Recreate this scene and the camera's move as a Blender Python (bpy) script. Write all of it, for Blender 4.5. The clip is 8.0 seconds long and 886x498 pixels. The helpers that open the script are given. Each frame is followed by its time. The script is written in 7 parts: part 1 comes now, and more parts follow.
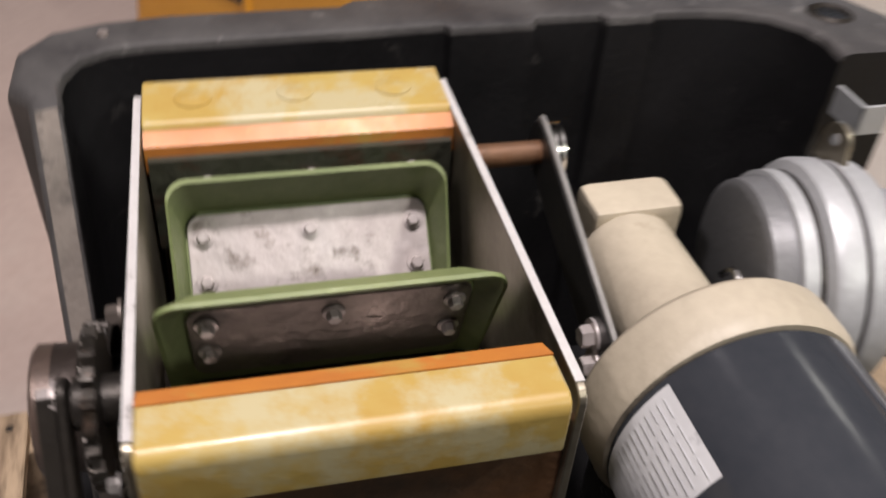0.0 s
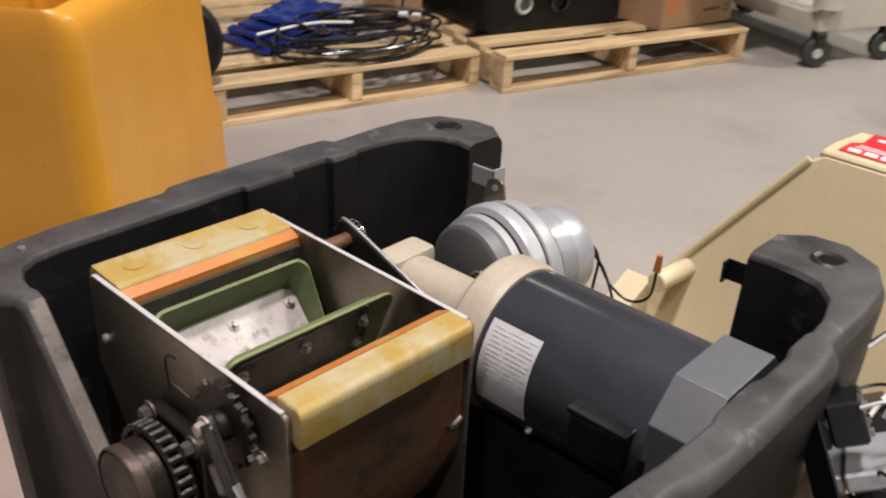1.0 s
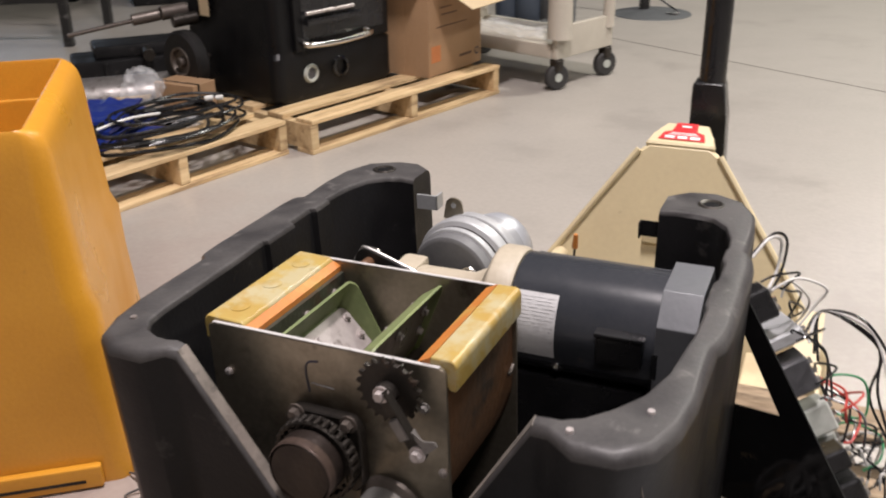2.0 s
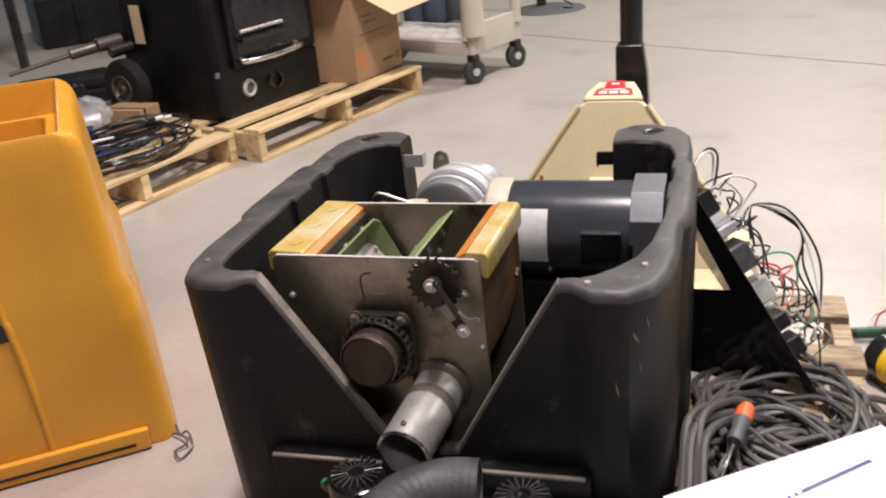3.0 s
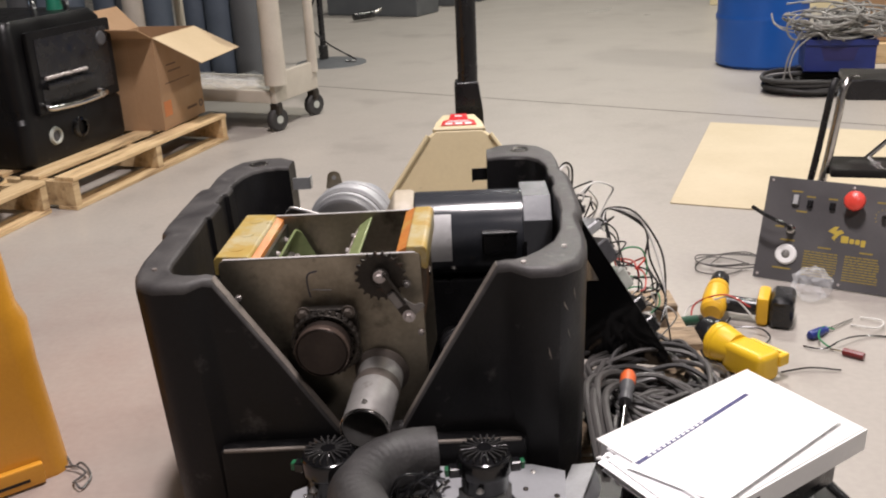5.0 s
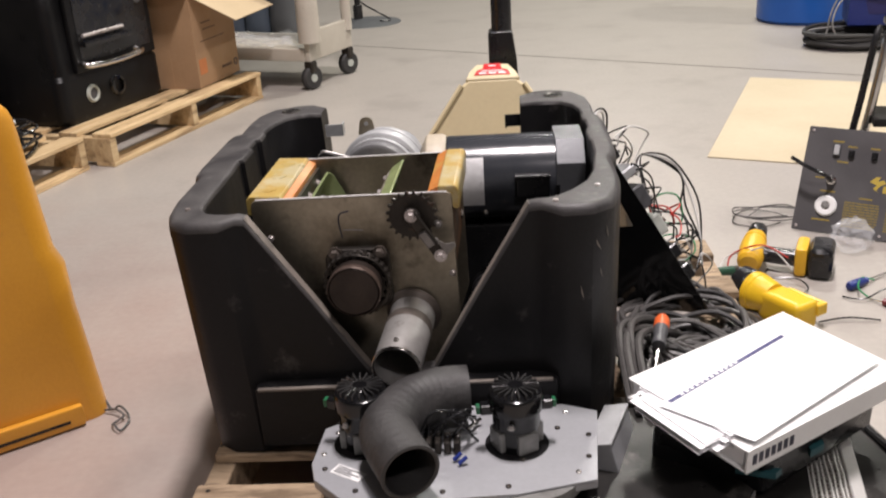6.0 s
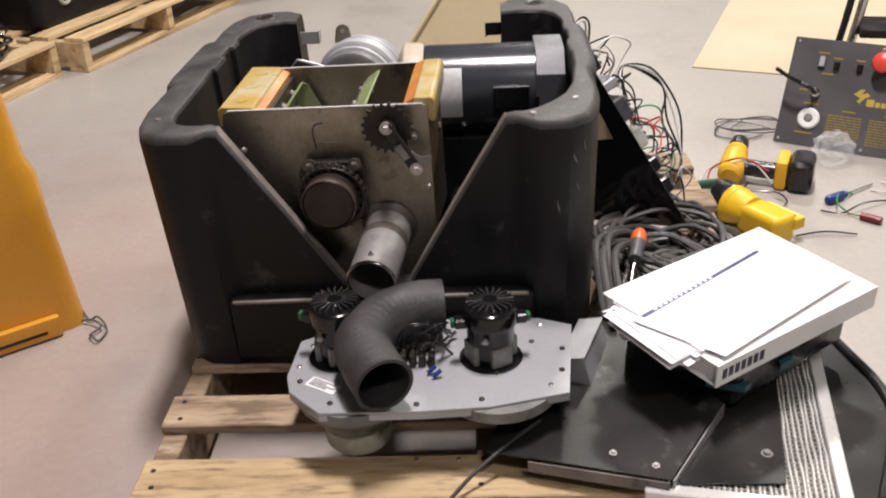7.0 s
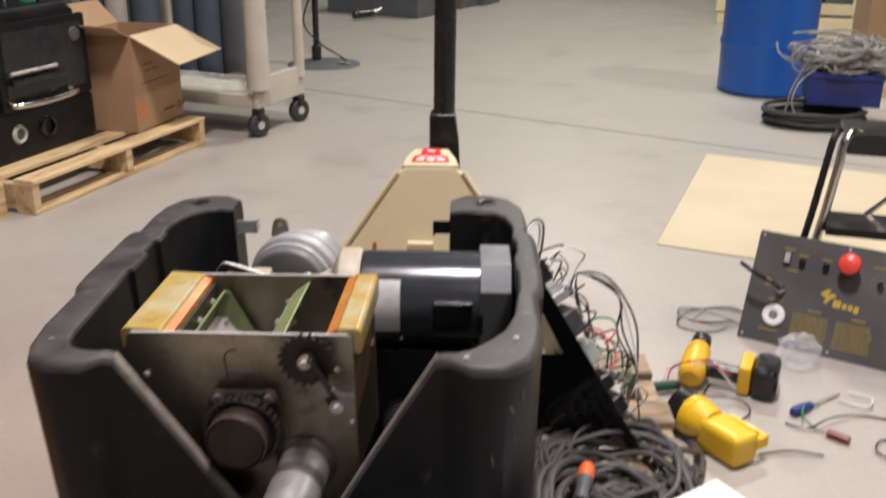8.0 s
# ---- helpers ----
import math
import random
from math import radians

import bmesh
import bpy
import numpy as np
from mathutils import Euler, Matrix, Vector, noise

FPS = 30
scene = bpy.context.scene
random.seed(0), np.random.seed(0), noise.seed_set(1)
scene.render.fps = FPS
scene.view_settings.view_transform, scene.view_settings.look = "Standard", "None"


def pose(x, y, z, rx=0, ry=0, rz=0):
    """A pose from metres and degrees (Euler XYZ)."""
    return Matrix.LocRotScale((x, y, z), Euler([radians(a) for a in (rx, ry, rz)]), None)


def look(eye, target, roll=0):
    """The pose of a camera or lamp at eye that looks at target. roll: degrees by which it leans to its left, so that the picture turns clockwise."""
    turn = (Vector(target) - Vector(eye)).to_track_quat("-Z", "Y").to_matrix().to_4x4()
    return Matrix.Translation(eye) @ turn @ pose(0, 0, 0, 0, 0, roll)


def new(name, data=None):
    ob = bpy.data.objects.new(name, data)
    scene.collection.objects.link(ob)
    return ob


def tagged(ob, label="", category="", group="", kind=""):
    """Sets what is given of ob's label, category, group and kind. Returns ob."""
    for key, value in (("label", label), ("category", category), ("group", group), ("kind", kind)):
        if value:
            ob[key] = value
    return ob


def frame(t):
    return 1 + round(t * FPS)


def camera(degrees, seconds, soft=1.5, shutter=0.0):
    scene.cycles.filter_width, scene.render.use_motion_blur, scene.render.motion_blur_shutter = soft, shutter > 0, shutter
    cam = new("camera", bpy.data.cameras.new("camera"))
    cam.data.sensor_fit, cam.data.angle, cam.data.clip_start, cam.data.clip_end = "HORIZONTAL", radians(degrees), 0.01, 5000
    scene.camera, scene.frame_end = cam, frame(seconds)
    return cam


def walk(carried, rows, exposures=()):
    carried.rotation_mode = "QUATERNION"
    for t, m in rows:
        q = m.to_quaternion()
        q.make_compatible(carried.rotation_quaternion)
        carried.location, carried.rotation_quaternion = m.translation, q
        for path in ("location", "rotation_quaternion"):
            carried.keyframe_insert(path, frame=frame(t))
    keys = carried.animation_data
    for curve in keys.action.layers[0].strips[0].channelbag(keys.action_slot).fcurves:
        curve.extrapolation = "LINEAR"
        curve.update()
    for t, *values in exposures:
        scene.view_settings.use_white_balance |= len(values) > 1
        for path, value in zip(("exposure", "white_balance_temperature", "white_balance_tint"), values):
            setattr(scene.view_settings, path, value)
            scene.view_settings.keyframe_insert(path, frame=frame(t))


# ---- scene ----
cam = camera(50.4, 8.0, soft=2.0, shutter=0.4)
PATH = [
    (0, (0.437, 0.037, 0.911), (-1.015, 0.521, -0.376), 5.1),
    (0.5, (0.556, -0.179, 1.017), (-0.744, 0.875, -0.078), 2.9),
    (1, (0.628, -0.387, 1.037), (-0.519, 0.959, 0.103), 3.6),
    (2.3, (0.485, -0.952, 1.106), (-0.168, 0.768, 0.322), -2.2),
    (2.5, (0.488, -1.026, 1.095), (-0.167, 0.702, 0.329), -3.0),
    (3, (0.465, -1.163, 1.087), (-0.084, 0.596, 0.311), -5.4),
    (3.5, (0.318, -1.275, 1.089), (0.029, 0.548, 0.32), -2.5),
    (4, (0.242, -1.346, 1.083), (0.18, 0.533, 0.401), -2.3),
    (4.5, (0.222, -1.378, 1.085), (0.208, 0.5, 0.396), -2.3),
    (6, (0.227, -1.402, 1.036), (0.108, 0.446, 0.28), -3.5),
    (6.5, (0.233, -1.404, 1.018), (0.13, 0.372, 0.105), -3.1),
    (7, (0.24, -1.386, 1.038), (0.148, 0.38, 0.104), -2.9),
    (7.5, (0.255, -1.299, 1.076), (0.176, 0.51, 0.226), -2.3),
    (8, (0.301, -1.186, 1.136), (0.267, 0.685, 0.432), 0.6),
]
EXPOSURE = [(0, -0.03), (0.5, -0.18), (1, -0.08), (2.3, 0.15), (3.0, 0.28), (3.5, 0.29), (4.0, 0.07), (4.5, -0.04), (6, 0.05), (6.5, 0.10), (7.5, 0.02), (8, -0.05)]
walk(cam, [(t, look(eye, target, roll)) for t, eye, target, roll in PATH], exposures=EXPOSURE)

# ---- light ----
world = bpy.data.worlds.new("hall_air")
scene.world = world
world.use_nodes = True
world.node_tree.nodes["Background"].inputs[0].default_value = (0.9, 0.95, 1.0, 1)
world.node_tree.nodes["Background"].inputs[1].default_value = 0.02


def hall_lamp(x, y, z, sx, sy, power, colour):
    lamp = bpy.data.lights.new("hall_lamp", "AREA")
    lamp.shape, lamp.size, lamp.size_y = "RECTANGLE", sx, sy
    lamp.energy, lamp.color = power, colour
    ob = new("hall_lamp", lamp)
    ob.location = (x, y, z)
    return ob


WARM = (1.0, 0.905, 0.91)
COOL = (0.985, 0.955, 0.875)
for lx, ly, power in ((1.8, 5.0, 225), (-3.4, 5.0, 12), (-3.6, -0.5, 8), (5.5, 2.5, 200), (1.6, -3.4, 110), (1.5, 9.5, 170)):
    hall_lamp(lx, ly, 5.0, 0.7, 0.45, power, COOL if ly > 2 else WARM)
hall_lamp(0.42, 0.25, 5.0, 0.42, 0.9, 320, WARM)  # the fixture straight over the machine


door_light = bpy.data.lights.new("bay_door_daylight", "AREA")
door_light.shape, door_light.size, door_light.size_y = "RECTANGLE", 3.0, 2.6
door_light.energy, door_light.color = 34, (0.62, 0.78, 1.0)
new("bay_door_daylight", door_light).matrix_basis = look((-8.9, 7.0, 1.6), (0, 5.2, 0.0))


# ---- materials ----
def mat(name, a, b=None, rough=0.5, metal=0.0, scale=6.0, fine=90.0, bump=0.15, spots=None, spot_at=0.62, spot_scale=14.0, spec=0.5, rvar=0.12, stretch=(1, 1, 1), random_tint=0.0):
    """Two-scale mottled surface: a and b are its base colours, spots a third one in patches."""
    m = bpy.data.materials.new(name)
    m.use_nodes = True
    nt = m.node_tree
    nd, ln = nt.nodes, nt.links
    bs = nd["Principled BSDF"]
    tc = nd.new("ShaderNodeTexCoord")
    mp = nd.new("ShaderNodeMapping")
    mp.inputs["Scale"].default_value = stretch
    ln.new(tc.outputs["Object"], mp.inputs["Vector"])
    n1 = nd.new("ShaderNodeTexNoise")
    n1.inputs["Scale"].default_value, n1.inputs["Detail"].default_value = scale, 6
    n2 = nd.new("ShaderNodeTexNoise")
    n2.inputs["Scale"].default_value, n2.inputs["Detail"].default_value = fine, 4
    for n in (n1, n2):
        ln.new(mp.outputs[0], n.inputs["Vector"])
    b = b or tuple(c * 0.75 for c in a)
    mid = nd.new("ShaderNodeMath")
    mid.operation = "MULTIPLY_ADD"
    ln.new(n2.outputs[0], mid.inputs[0])
    mid.inputs[1].default_value = 0.35
    ln.new(n1.outputs[0], mid.inputs[2])
    cr = nd.new("ShaderNodeValToRGB")
    cr.color_ramp.elements[0].position, cr.color_ramp.elements[1].position = 0.47, 0.9
    cr.color_ramp.elements[0].color, cr.color_ramp.elements[1].color = (*a, 1), (*b, 1)
    ln.new(mid.outputs[0], cr.inputs[0])
    out = cr.outputs[0]
    if spots:
        n3 = nd.new("ShaderNodeTexNoise")
        n3.inputs["Scale"].default_value, n3.inputs["Detail"].default_value, n3.inputs["Roughness"].default_value = spot_scale, 8, 0.65
        ln.new(mp.outputs[0], n3.inputs["Vector"])
        r3 = nd.new("ShaderNodeValToRGB")
        r3.color_ramp.elements[0].position, r3.color_ramp.elements[1].position = spot_at - 0.04, spot_at + 0.08
        ln.new(n3.outputs[0], r3.inputs[0])
        mx = nd.new("ShaderNodeMix")
        mx.data_type = "RGBA"
        ln.new(r3.outputs[0], mx.inputs[0])
        ln.new(out, mx.inputs[6])
        mx.inputs[7].default_value = (*spots, 1)
        out = mx.outputs[2]
    if random_tint:
        oi = nd.new("ShaderNodeObjectInfo")
        hs = nd.new("ShaderNodeHueSaturation")
        mm = nd.new("ShaderNodeMapRange")
        mm.inputs[3].default_value, mm.inputs[4].default_value = 1 - random_tint, 1 + random_tint
        ln.new(oi.outputs["Random"], mm.inputs[0])
        ln.new(mm.outputs[0], hs.inputs["Value"])
        ln.new(out, hs.inputs["Color"])
        out = hs.outputs[0]
    ln.new(out, bs.inputs["Base Color"])
    rr = nd.new("ShaderNodeMapRange")
    rr.inputs[1].default_value, rr.inputs[2].default_value = 0.3, 0.7
    rr.inputs[3].default_value, rr.inputs[4].default_value = max(0.03, rough - rvar), min(1, rough + rvar)
    ln.new(n1.outputs[0], rr.inputs[0])
    ln.new(rr.outputs[0], bs.inputs["Roughness"])
    bs.inputs["Metallic"].default_value = metal
    bs.inputs["Specular IOR Level"].default_value = spec
    if bump:
        bp = nd.new("ShaderNodeBump")
        bp.inputs["Strength"].default_value, bp.inputs["Distance"].default_value = bump, 0.004
        ln.new(n2.outputs[0], bp.inputs["Height"])
        ln.new(bp.outputs[0], bs.inputs["Normal"])
    return m


M_FLOOR = mat("concrete", (0.405, 0.374, 0.338), (0.30, 0.274, 0.247), 0.40, 0, 0.8, 55, 0.08, (0.315, 0.288, 0.26), 0.57, 2.3, 0.5, 0.14)


def tint_patch(m, tint, at, reach, grain):
    """Tints one part of a surface, for a film on it or painted light, its edge broken up by noise."""
    nd, ln = m.node_tree.nodes, m.node_tree.links
    bs = nd["Principled BSDF"]
    base = bs.inputs["Base Color"].links[0].from_socket
    tc, sp = nd.new("ShaderNodeTexCoord"), nd.new("ShaderNodeMapping")
    sp.inputs["Location"].default_value = [-a / r for a, r in zip(at, reach)]
    sp.inputs["Scale"].default_value = [1 / r for r in reach]
    ln.new(tc.outputs["Object"], sp.inputs["Vector"])
    far = nd.new("ShaderNodeVectorMath")
    far.operation = "LENGTH"
    ln.new(sp.outputs[0], far.inputs[0])
    breakup = nd.new("ShaderNodeTexNoise")
    breakup.inputs["Scale"].default_value, breakup.inputs["Detail"].default_value, breakup.inputs["Roughness"].default_value = grain, 9, 0.62
    ln.new(tc.outputs["Object"], breakup.inputs["Vector"])
    add = nd.new("ShaderNodeMath")
    add.operation = "MULTIPLY_ADD"
    add.inputs[1].default_value = 1.5
    ln.new(breakup.outputs[0], add.inputs[0])
    ln.new(far.outputs["Value"], add.inputs[2])
    amount = nd.new("ShaderNodeMapRange")
    amount.inputs[1].default_value, amount.inputs[2].default_value = 1.15, 2.0
    amount.inputs[3].default_value, amount.inputs[4].default_value = 0.85, 0.0
    ln.new(add.outputs[0], amount.inputs[0])
    mx = nd.new("ShaderNodeMix")
    mx.data_type, mx.blend_type = "RGBA", "MULTIPLY"
    ln.new(amount.outputs[0], mx.inputs[0])
    ln.new(base, mx.inputs[6])
    mx.inputs[7].default_value = (*tint, 1)
    ln.new(mx.outputs[2], bs.inputs["Base Color"])


tint_patch(M_FLOOR, (0.86, 0.72, 0.70), (-1.1, 0.0, 0.0), (1.1, 1.35, 100.0), 2.6)  # the reddish, dimmer lamp light on this side, painted into the floor's colour
M_JOINT = mat("joint_filler", (0.16, 0.15, 0.13), rough=0.8)
M_WALL = mat("wall_paint", (0.34, 0.34, 0.335), rough=0.7, scale=2)
M_DECK = mat("dark_roof_deck", (0.07, 0.07, 0.07), rough=0.8, scale=2)
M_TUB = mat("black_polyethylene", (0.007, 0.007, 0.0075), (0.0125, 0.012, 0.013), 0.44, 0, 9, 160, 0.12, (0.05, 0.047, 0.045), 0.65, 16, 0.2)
# scuffs, and the overhead light on the rim, put into a paler colour
M_TUBRIM = mat("scuffed_lit_polyethylene_rim", (0.033, 0.031, 0.032), (0.068, 0.064, 0.062), 0.52, 0, 14, 170, 0.14, (0.13, 0.124, 0.118), 0.63, 26, 0.4)
M_DUSTY = mat("dusty_black_sheet", (0.013, 0.0125, 0.012), (0.028, 0.026, 0.024), 0.36, 0.0, 7, 130, 0.06, (0.12, 0.112, 0.104), 0.65, 14, 0.35)
M_GRIME = mat("grimy_green_steel", (0.055, 0.058, 0.042), (0.035, 0.033, 0.027), 0.5, 0.3, 14, 120, 0.3, (0.06, 0.03, 0.02), 0.57, 24)
# the brown patches paint the sheet's bronze reflections into its colour
M_GLOSS = mat("glossy_enamel_bronze_reflections", (0.008, 0.008, 0.009), (0.014, 0.014, 0.014), 0.12, 0, 6, 9, 0.7, (0.18, 0.14, 0.08), 0.635, 9, rvar=0.06)
M_FOIL = mat("bright_aluminium", (0.78, 0.77, 0.74), (0.66, 0.65, 0.62), 0.34, 0.5, 14, 120, 0.08, (0.4, 0.37, 0.33), 0.70, 20)
M_DULL = mat("dull_brown_steel", (0.13, 0.11, 0.095), (0.09, 0.075, 0.065), 0.45, 0.5, 12, 100, 0.1)
# bare steel's darker copy: the dark reflection on these plates is in the colour
M_CLAMPDARK = mat("worn_clamp_dark_reflection", (0.20, 0.165, 0.145), (0.10, 0.082, 0.07), 0.36, 0.6, 14, 100, 0.25, (0.04, 0.032, 0.028), 0.56, 20)
M_INLET = mat("pale_inlet_ring", (0.46, 0.47, 0.40), (0.33, 0.33, 0.275), 0.5, 0.1, 20, 100, 0.2, (0.13, 0.125, 0.10), 0.56, 24)
M_DOME = mat("brushed_dome", (0.62, 0.64, 0.68), (0.52, 0.54, 0.58), 0.36, 0.6, 10, 120, 0.05)
M_YEL = mat("yellow_polyethylene", (0.62, 0.295, 0.03), (0.54, 0.24, 0.022), 0.36, 0, 4, 140, 0.12, (0.42, 0.2, 0.03), 0.72, 20)
M_STEEL = mat("worn_steel", (0.36, 0.32, 0.25), (0.20, 0.178, 0.14), 0.42, 0.85, 7, 120, 0.08, (0.09, 0.075, 0.055), 0.6, 8)
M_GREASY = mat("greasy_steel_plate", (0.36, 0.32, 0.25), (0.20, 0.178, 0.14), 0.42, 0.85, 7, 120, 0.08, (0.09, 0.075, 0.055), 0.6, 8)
tint_patch(M_GREASY, (0.28, 0.25, 0.22), (0.006, 0.0, 0.272), (0.088, 10.0, 0.088), 24.0)  # grease flung off the chain
M_CUT = mat("scuffed_or_lit_plastic", (0.21, 0.18, 0.155), (0.12, 0.105, 0.09), 0.65, 0, 18, 150, 0.3, (0.035, 0.032, 0.03), 0.62, 25)
M_EDGE = mat("bright_cut_steel", (0.66, 0.64, 0.63), (0.50, 0.48, 0.47), 0.5, 0.35, 30, 200, 0.1, (0.24, 0.22, 0.2), 0.64, 60)
M_RUST = mat("rusty_steel", (0.16, 0.075, 0.035), (0.07, 0.045, 0.03), 0.6, 0.35, 8, 90, 0.3, (0.03, 0.028, 0.025), 0.58, 9)
M_CAP = mat("brown_oiled_steel", (0.050, 0.038, 0.032), (0.030, 0.023, 0.020), 0.42, 0.6, 16, 150, 0.2, (0.09, 0.05, 0.035), 0.66, 20)
M_CAPRIM = mat("brown_worn_rim", (0.125, 0.090, 0.072), (0.075, 0.052, 0.043), 0.42, 0.5, 20, 120, 0.15, (0.05, 0.035, 0.03), 0.6, 30)
M_DKSTEEL = mat("oily_steel", (0.05, 0.043, 0.036), (0.025, 0.022, 0.02), 0.4, 0.7, 14, 150, 0.2, (0.1, 0.06, 0.04), 0.66, 20)
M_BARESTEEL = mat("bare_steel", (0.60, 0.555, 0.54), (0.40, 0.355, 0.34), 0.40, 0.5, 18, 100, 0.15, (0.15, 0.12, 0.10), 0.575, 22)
M_GREYSTEEL = mat("grey_sheet_steel", (0.24, 0.225, 0.215), (0.15, 0.14, 0.132), 0.42, 0.5, 18, 100, 0.12, (0.07, 0.06, 0.05), 0.6, 24)
M_CHROME = mat("bright_steel", (0.72, 0.7, 0.68), (0.6, 0.58, 0.55), 0.2, 1.0, 20, 100, 0.03)
M_GALV = mat("galvanised_steel", (0.43, 0.42, 0.405), (0.29, 0.278, 0.265), 0.4, 0.6, 18, 90, 0.1, (0.2, 0.17, 0.14), 0.66, 25)
M_ALU = mat("cast_aluminium", (0.46, 0.47, 0.48), (0.36, 0.365, 0.37), 0.48, 0.35, 12, 140, 0.1)
M_ALUPLATE = mat("aluminium_sheet", (0.44, 0.45, 0.47), (0.36, 0.365, 0.38), 0.42, 0.45, 5, 120, 0.06, (0.25, 0.25, 0.25), 0.72, 18)
M_AMBER = mat("amber_plastic", (0.40, 0.30, 0.095), (0.35, 0.22, 0.050), 0.38, 0, 13, 70, 0.10, (0.40, 0.345, 0.20), 0.50, 17)
M_ORANGE = mat("orange_edge", (0.50, 0.19, 0.035), (0.40, 0.135, 0.03), 0.45, 0, 14, 90, 0.1, (0.42, 0.25, 0.06), 0.6, 22)
M_GREEN = mat("green_rubber", (0.20, 0.235, 0.10), (0.12, 0.155, 0.06), 0.5, 0, 12, 120, 0.15, (0.07, 0.08, 0.035), 0.68, 18)
M_BEIGE = mat("beige_paint", (0.45, 0.395, 0.305), (0.34, 0.295, 0.225), 0.5, 0, 12, 120, 0.14, (0.22, 0.175, 0.12), 0.66, 22)
M_MOTOR = mat("black_motor_paint", (0.026, 0.029, 0.035), (0.04, 0.042, 0.048), 0.19, 0.0, 7, 140, 0.02, (0.06, 0.052, 0.045), 0.68, 12, rvar=0.05)
M_GREYCAP = mat("grey_motor_paint", (0.125, 0.13, 0.14), (0.10, 0.105, 0.113), 0.42, 0.1, 10, 120, 0.08)
M_BLOWFACE = mat("grey_cast_face", (0.17, 0.172, 0.175), (0.13, 0.13, 0.135), 0.5, 0.2, 12, 150, 0.12)
M_BLACK = mat("black_plastic", (0.009, 0.009, 0.010), (0.015, 0.015, 0.016), 0.25, 0, 16, 120, 0.06)
M_BLACKSHEET = mat("black_painted_sheet", (0.014, 0.014, 0.014), (0.03, 0.029, 0.028), 0.36, 0.0, 6, 120, 0.05, (0.14, 0.135, 0.13), 0.63, 15)
M_RUBBER = mat("black_rubber", (0.022, 0.021, 0.021), (0.04, 0.038, 0.037), 0.62, 0, 18, 160, 0.25, (0.075, 0.072, 0.07), 0.66, 16)
M_TYRE = mat("black_tyre", (0.009, 0.009, 0.009), (0.016, 0.015, 0.015), 0.55, 0, 18, 160, 0.25, (0.04, 0.038, 0.036), 0.66, 16, 0.2)
M_CABLE = mat("grey_cable", (0.085, 0.08, 0.077), (0.045, 0.042, 0.04), 0.45, 0, 20, 120, 0.1)
M_WOOD = mat("pallet_pine", (0.64, 0.48, 0.275), (0.43, 0.29, 0.145), 0.7, 0, 30, 150, 0.4, (0.30, 0.20, 0.105), 0.57, 34, stretch=(0.10, 1, 1), random_tint=0.2)
M_WOODOLD = mat("weathered_pine", (0.40, 0.30, 0.195), (0.21, 0.15, 0.095), 0.8, 0, 30, 150, 0.8, (0.15, 0.105, 0.065), 0.53, 40, stretch=(0.22, 1, 1), random_tint=0.2)
M_WOODWORN = mat("handled_pine", (0.50, 0.375, 0.205), (0.33, 0.225, 0.115), 0.75, 0, 34, 170, 0.7, (0.20, 0.135, 0.075), 0.555, 60, stretch=(0.16, 1, 1), random_tint=0.1)
M_CARD = mat("cardboard", (0.36, 0.225, 0.125), (0.31, 0.19, 0.10), 0.8, 0, 5, 60, 0.08)
M_CARDPALE = mat("pale_packing_card", (0.54, 0.46, 0.325), (0.48, 0.405, 0.28), 0.8, 0, 2.5, 50, 0.08, (0.5, 0.42, 0.29), 0.68, 5)
M_CARDLIGHT = mat("pale_cardboard", (0.56, 0.44, 0.28), (0.50, 0.39, 0.24), 0.8, 0, 3, 60, 0.06)
M_CREAM = mat("cream_paint", (0.66, 0.57, 0.36), (0.57, 0.48, 0.30), 0.45, 0, 5, 100, 0.06, (0.4, 0.32, 0.2), 0.74, 16)
M_CARTGREY = mat("beige_cart_plastic", (0.50, 0.46, 0.39), (0.42, 0.38, 0.32), 0.55, 0, 6, 120, 0.1, (0.3, 0.26, 0.2), 0.7, 14)
M_RED = mat("red_sticker", (0.62, 0.045, 0.05), (0.55, 0.035, 0.04), 0.35, 0, 10)
M_WHITE = mat("white_label", (0.78, 0.78, 0.77), (0.72, 0.72, 0.71), 0.5, 0, 12, 100, 0.02)
M_PLATE = mat("scuffed_foil_label", (0.62, 0.62, 0.62), (0.50, 0.50, 0.505), 0.45, 0.1, 16, 120, 0.05, (0.34, 0.34, 0.35), 0.62, 40)
M_PAPER = mat("white_paper", (0.83, 0.83, 0.84), (0.79, 0.79, 0.81), 0.7, 0, 5, 60, 0.02)
M_INK = mat("dark_ink", (0.03, 0.03, 0.05), rough=0.6)
M_NAVY = mat("navy_print", (0.02, 0.02, 0.12), rough=0.5)
M_GREYINK = mat("grey_print", (0.25, 0.25, 0.26), rough=0.6)
M_PALEINK = mat("pale_print", (0.66, 0.66, 0.67), rough=0.6)
M_PANEL = mat("charcoal_panel", (0.062, 0.059, 0.062), (0.08, 0.076, 0.078), 0.45, 0, 7, 140, 0.06)
M_GOLD = mat("yellow_print", (0.46, 0.34, 0.05), rough=0.5)
M_GOLDDIM = mat("dull_yellow_print", (0.30, 0.22, 0.04), (0.24, 0.175, 0.03), rough=0.5)
M_REDKNOB = mat("red_knob", (0.72, 0.07, 0.05), (0.66, 0.055, 0.04), 0.35)
M_DRILL = mat("yellow_tool_plastic", (0.72, 0.42, 0.02), (0.66, 0.37, 0.018), 0.4, 0, 8, 150, 0.05)
M_LAMPYEL = mat("lemon_plastic", (0.74, 0.48, 0.02), (0.68, 0.42, 0.018), 0.35, 0, 8, 150, 0.05)
